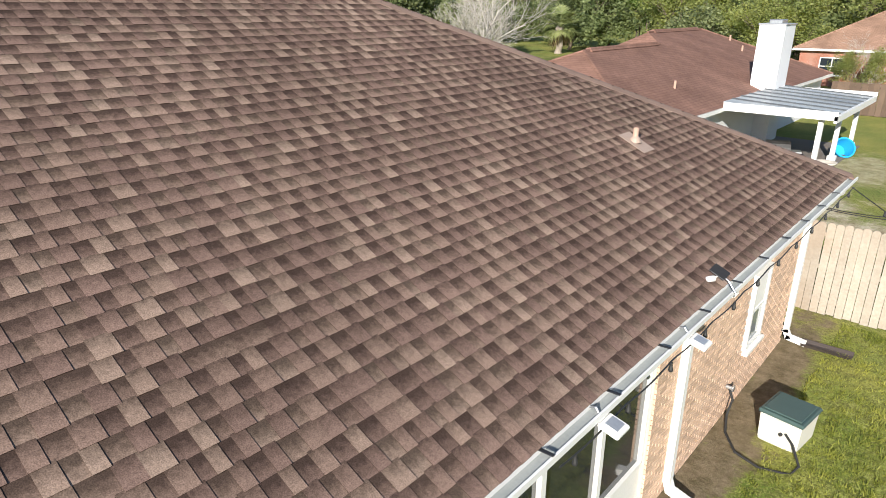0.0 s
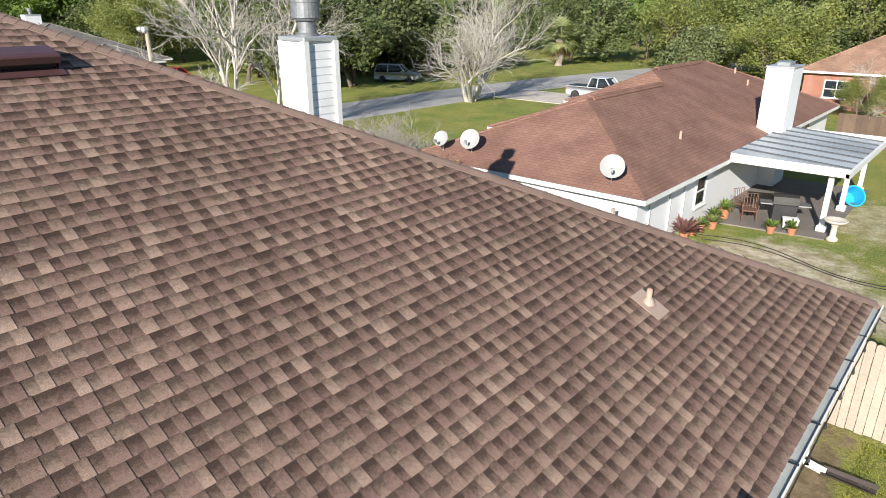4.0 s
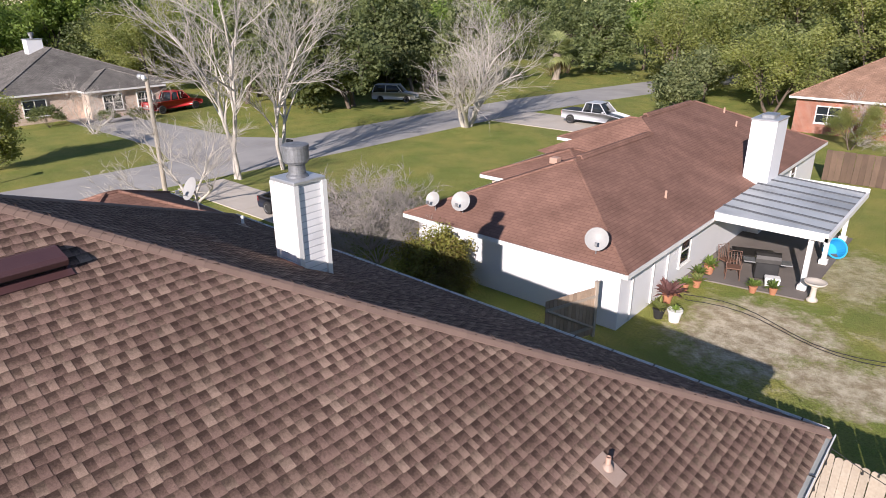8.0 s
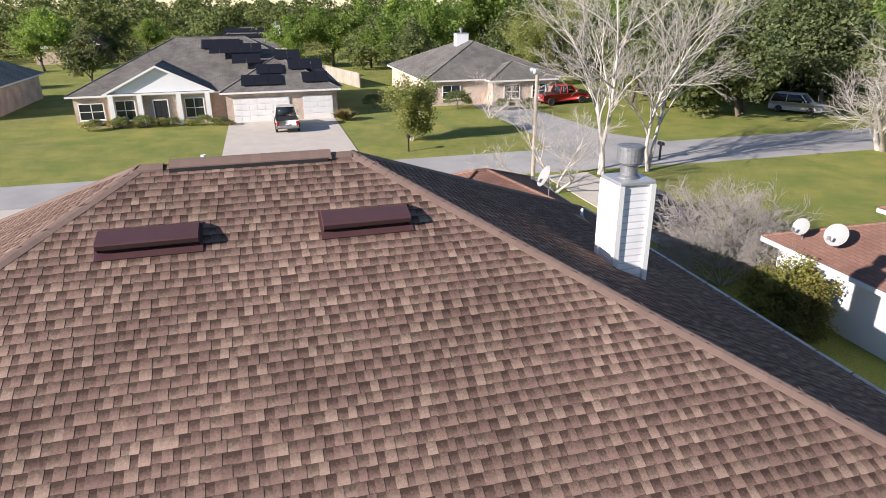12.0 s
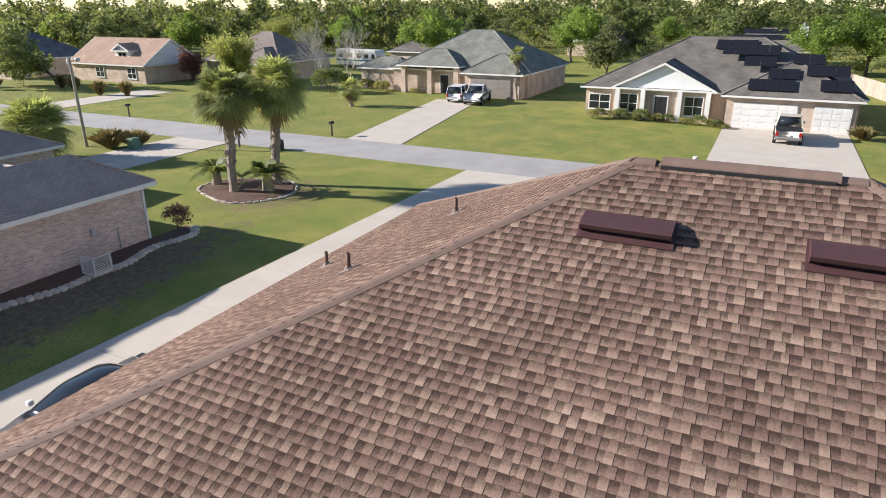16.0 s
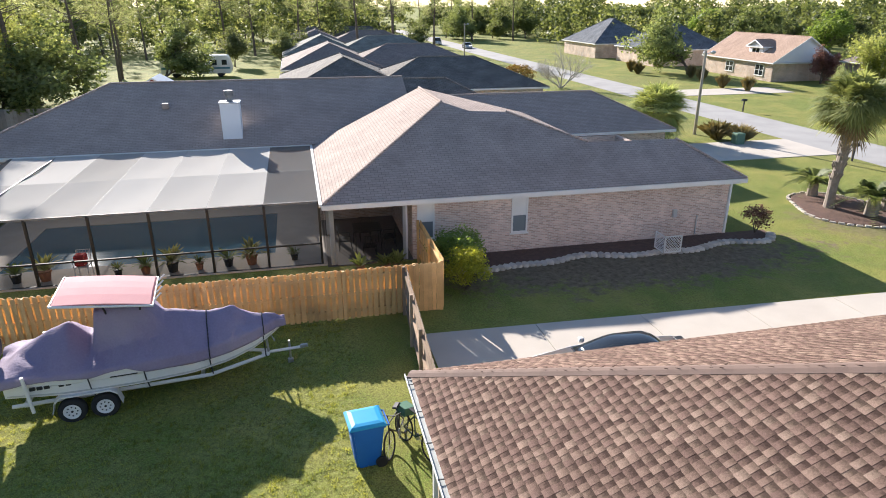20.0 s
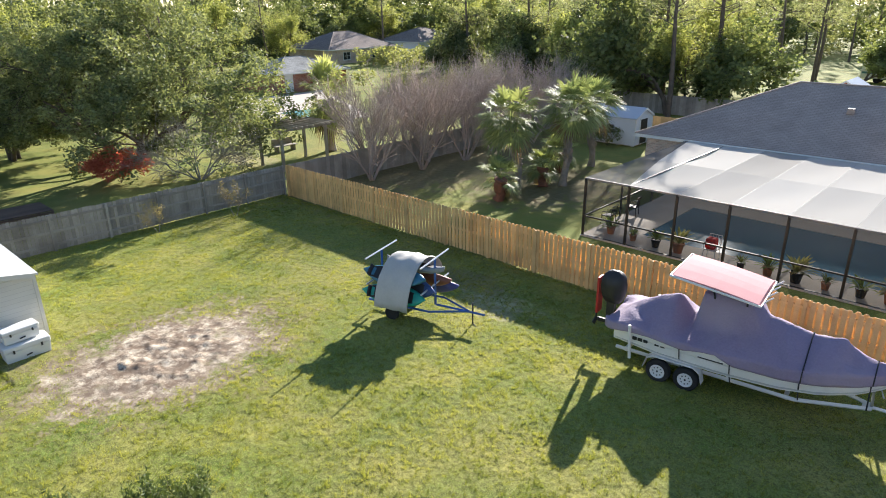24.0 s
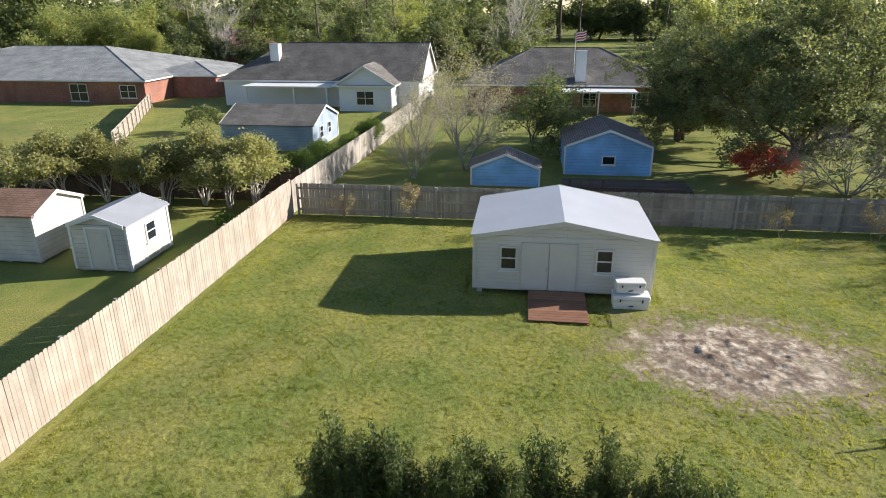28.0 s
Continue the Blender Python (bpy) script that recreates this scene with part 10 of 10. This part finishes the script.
for i in range(7):
    bm = bmesh.new()
    loft(bm, [[(68.2, -3.04 - 1.0 * t, 6.7 + i * 0.12 + 0.25 * t + 0.05 * math.sin(t * 7)) for t in (0, 0.25, 0.5, 0.75, 1)], [(68.2, -3.04 - 1.0 * t, 6.82 + i * 0.12 + 0.25 * t + 0.05 * math.sin(t * 7)) for t in (0, 0.25, 0.5, 0.75, 1)]], False)
    part("stripe", bm, red_cushion if i % 2 else M["white"], fl)

# ---- shingles of the nearest stretch, laid one by one ----
for mtx, t, tooth in pieces:
    me = bpy.data.meshes.new("shingle")
    me.from_pydata(t, [], [list(f) for f in TAB_FACES])
    uv = me.uv_layers.new(name="UVMap").data
    vals = []
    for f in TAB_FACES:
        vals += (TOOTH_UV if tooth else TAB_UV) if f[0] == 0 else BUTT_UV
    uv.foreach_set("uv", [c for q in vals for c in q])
    me.materials.append(M["shingle_piece"])
    ob = new("shingle", me)
    ob.matrix_basis = mtx
    ob.parent = main_roof

# ---- brick skin of the back wall ----
M["brick"] = mat("blush_brick", (0.66, 0.47, 0.34), (0.56, 0.38, 0.27), rough=0.9, scale=6, fine=50, bump=0.3, jitter=0.22)
M["brick_j"] = mat("blush_brick_wall", (0.66, 0.47, 0.34), (0.56, 0.38, 0.27), rough=0.9, scale=6, fine=50, bump=0.3, jitter=0.22, island=True)
bm = bmesh.new()
box(bm, -0.02, -0.094, 0.0, 0.014, 0.094, 0.057)
brick = mesh_of("brick", bm, M["brick"])
wall_e = [o for o in home.children if o.name.startswith("wall")][1]
bm = bmesh.new()
cnt = 0
for j in range(42):
    z = 0.01 + j * 0.0677
    for i in range(34):
        y = 6.15 + (0.1 if j % 2 else 0.0) + i * 0.203
        if y > NY - 0.52 or (9.22 < y < 10.2 and 0.85 < z < 2.15):
            continue
        if cnt < 300 and 6.9 < y < 9.0 and 0.2 < z < 2.6:
            ob = new("brick", brick)
            ob.matrix_basis = Matrix.Translation((WALLX, y, z))
            ob.parent = wall_e
            cnt += 1
        else:
            box(bm, WALLX - 0.02, y - 0.094, z, WALLX + 0.014, y + 0.094, z + 0.057)
for j in range(1, 42, 2):
    z = 0.01 + j * 0.0677
    box(bm, WALLX - 0.02, 6.054, z, WALLX + 0.014, 6.148, z + 0.057)
tagged(part("bricks", bm, M["brick_j"], wall_e), "", "", "", "stuff")


# ---- grass ----
def turf(n, x0, x1, y0, y1, seed, h0, h1, w, keep=()):
    rs = np.random.RandomState(seed)
    x, y = rs.uniform(x0, x1, n), rs.uniform(y0, y1, n)
    ok = np.ones(n, bool)
    for a, b, c, d in keep:
        ok &= ~((x > a) & (x < c) & (y > b) & (y < d))
    ok &= ~((((x - 17.9) / 2.7) ** 2 + ((y + 5.1) / 3.6) ** 2) < rs.uniform(0.5, 1.2, n))
    lump = np.sin(x * 9.1 + 2.0 * np.sin(y * 5.3)) * np.sin(y * 8.3 + 2.0 * np.sin(x * 4.7)) + 0.6 * np.sin(x * 2.3 + y * 1.7) * np.sin(y * 2.9 - x * 1.1)
    cell = 0.1
    gx, gy = (x - x0) / cell, (y - y0) / cell
    i, j = gx.astype(int), gy.astype(int)
    fx, fy = gx - i, gy - j
    tuft = rs.rand(i.max() + 2, j.max() + 2)
    lump = (tuft[i, j] * (1 - fx) + tuft[i + 1, j] * fx) * (1 - fy) + (tuft[i, j + 1] * (1 - fx) + tuft[i + 1, j + 1] * fx) * fy + 0.06 * lump
    ok &= lump > rs.uniform(0.2, 0.75, n)
    x, y, lump = x[ok], y[ok], lump[ok] - 0.5
    n = len(x)
    a = rs.uniform(0, 6.283, n)
    h = rs.uniform(h0, h1, n) * (1 + 1.3 * lump)
    lx, ly = rs.normal(0, 0.5, n) * h, rs.normal(0, 0.5, n) * h
    dx, dy = np.cos(a) * w, np.sin(a) * w
    z = np.zeros(n)
    v = np.stack([np.stack([x - dx, y - dy, z], 1), np.stack([x + dx, y + dy, z], 1), np.stack([x + lx, y + ly, h], 1)], 1).reshape(-1, 3)
    me = bpy.data.meshes.new("grass")
    me.vertices.add(3 * n)
    me.vertices.foreach_set("co", v.ravel())
    me.loops.add(3 * n)
    me.loops.foreach_set("vertex_index", np.arange(3 * n))
    me.polygons.add(n)
    me.polygons.foreach_set("loop_start", np.arange(0, 3 * n, 3))
    me.update()
    me.materials.append(LEAF["blade"])
    return tagged(new("grass", me), "short mown lawn grass blades", "grass", "", "stuff")



def tussocks(x0, x1, y0, y1, step, amp, seed, keep=()):
    """Lumpy sward of mown grass: a fine sheet of small mounds and hollows over the soil."""
    rs = np.random.RandomState(seed)
    nx, ny = int((x1 - x0) / step) + 1, int((y1 - y0) / step) + 1
    X, Y = np.meshgrid(np.linspace(x0, x1, nx), np.linspace(y0, y1, ny), indexing="ij")

    def noise2(cell):
        gx, gy = (X - x0) / cell, (Y - y0) / cell
        i, j = gx.astype(int), gy.astype(int)
        fx, fy = gx - i, gy - j
        fx, fy = fx * fx * (3 - 2 * fx), fy * fy * (3 - 2 * fy)
        t = rs.rand(i.max() + 2, j.max() + 2)
        return (t[i, j] * (1 - fx) + t[i + 1, j] * fx) * (1 - fy) + (t[i, j + 1] * (1 - fx) + t[i + 1, j + 1] * fx) * fy

    z = amp * (0.45 * noise2(0.13) + 0.5 * rs.rand(nx, ny)) + 0.02 * noise2(2.7)
    edge = np.minimum(np.minimum(X - x0, x1 - X), np.minimum(Y - y0, y1 - Y))
    z = z * np.clip(edge / 0.4, 0, 1)
    for a, b, c, d in keep:
        inside = (X > a) & (X < c) & (Y > b) & (Y < d)
        z[inside] = 0.0
    pit = np.clip((((X - 17.9) / 2.8) ** 2 + ((Y + 5.1) / 3.7) ** 2 - 0.55) / 0.5, -1.2, 1)
    bare = np.clip(-pit, 0, 1)
    pit = np.abs(pit)
    z = z * np.maximum(pit, 0.4) + bare * 0.10 * noise2(0.26) ** 2 + 0.006
    idx = np.arange(nx * ny).reshape(nx, ny)
    q = np.stack([idx[:-1, :-1], idx[1:, :-1], idx[1:, 1:], idx[:-1, 1:]], -1).reshape(-1, 4)
    me = bpy.data.meshes.new("sward")
    me.vertices.add(nx * ny)
    me.vertices.foreach_set("co", np.stack([X, Y, z], -1).ravel())
    me.loops.add(q.size)
    me.loops.foreach_set("vertex_index", q.ravel())
    me.polygons.add(len(q))
    me.polygons.foreach_set("loop_start", np.arange(0, q.size, 4))
    me.update()
    me.materials.append(M["lawn"])
    return tagged(new("sward", me), "lumpy mown grass of the back lawn", "lawn", "", "stuff")


tussocks(-1.4, 30.3, -17.75, 13.2, 0.055, 0.042, 8, ((21.4, -3.4, 26.9, 3.7), (19.4, -1.4, 21.6, 0.4)))
turf(1250000, -1.0, 30.2, -17.7, 13.1, 3, 0.03, 0.085, 0.014, ((21.6, -3.2, 26.7, 3.5),))
turf(90000, -1.75, 2.6, 4.0, 13.4, 4, 0.03, 0.07, 0.008, ((-1.8, 4.0, -1.45, 13.4),))
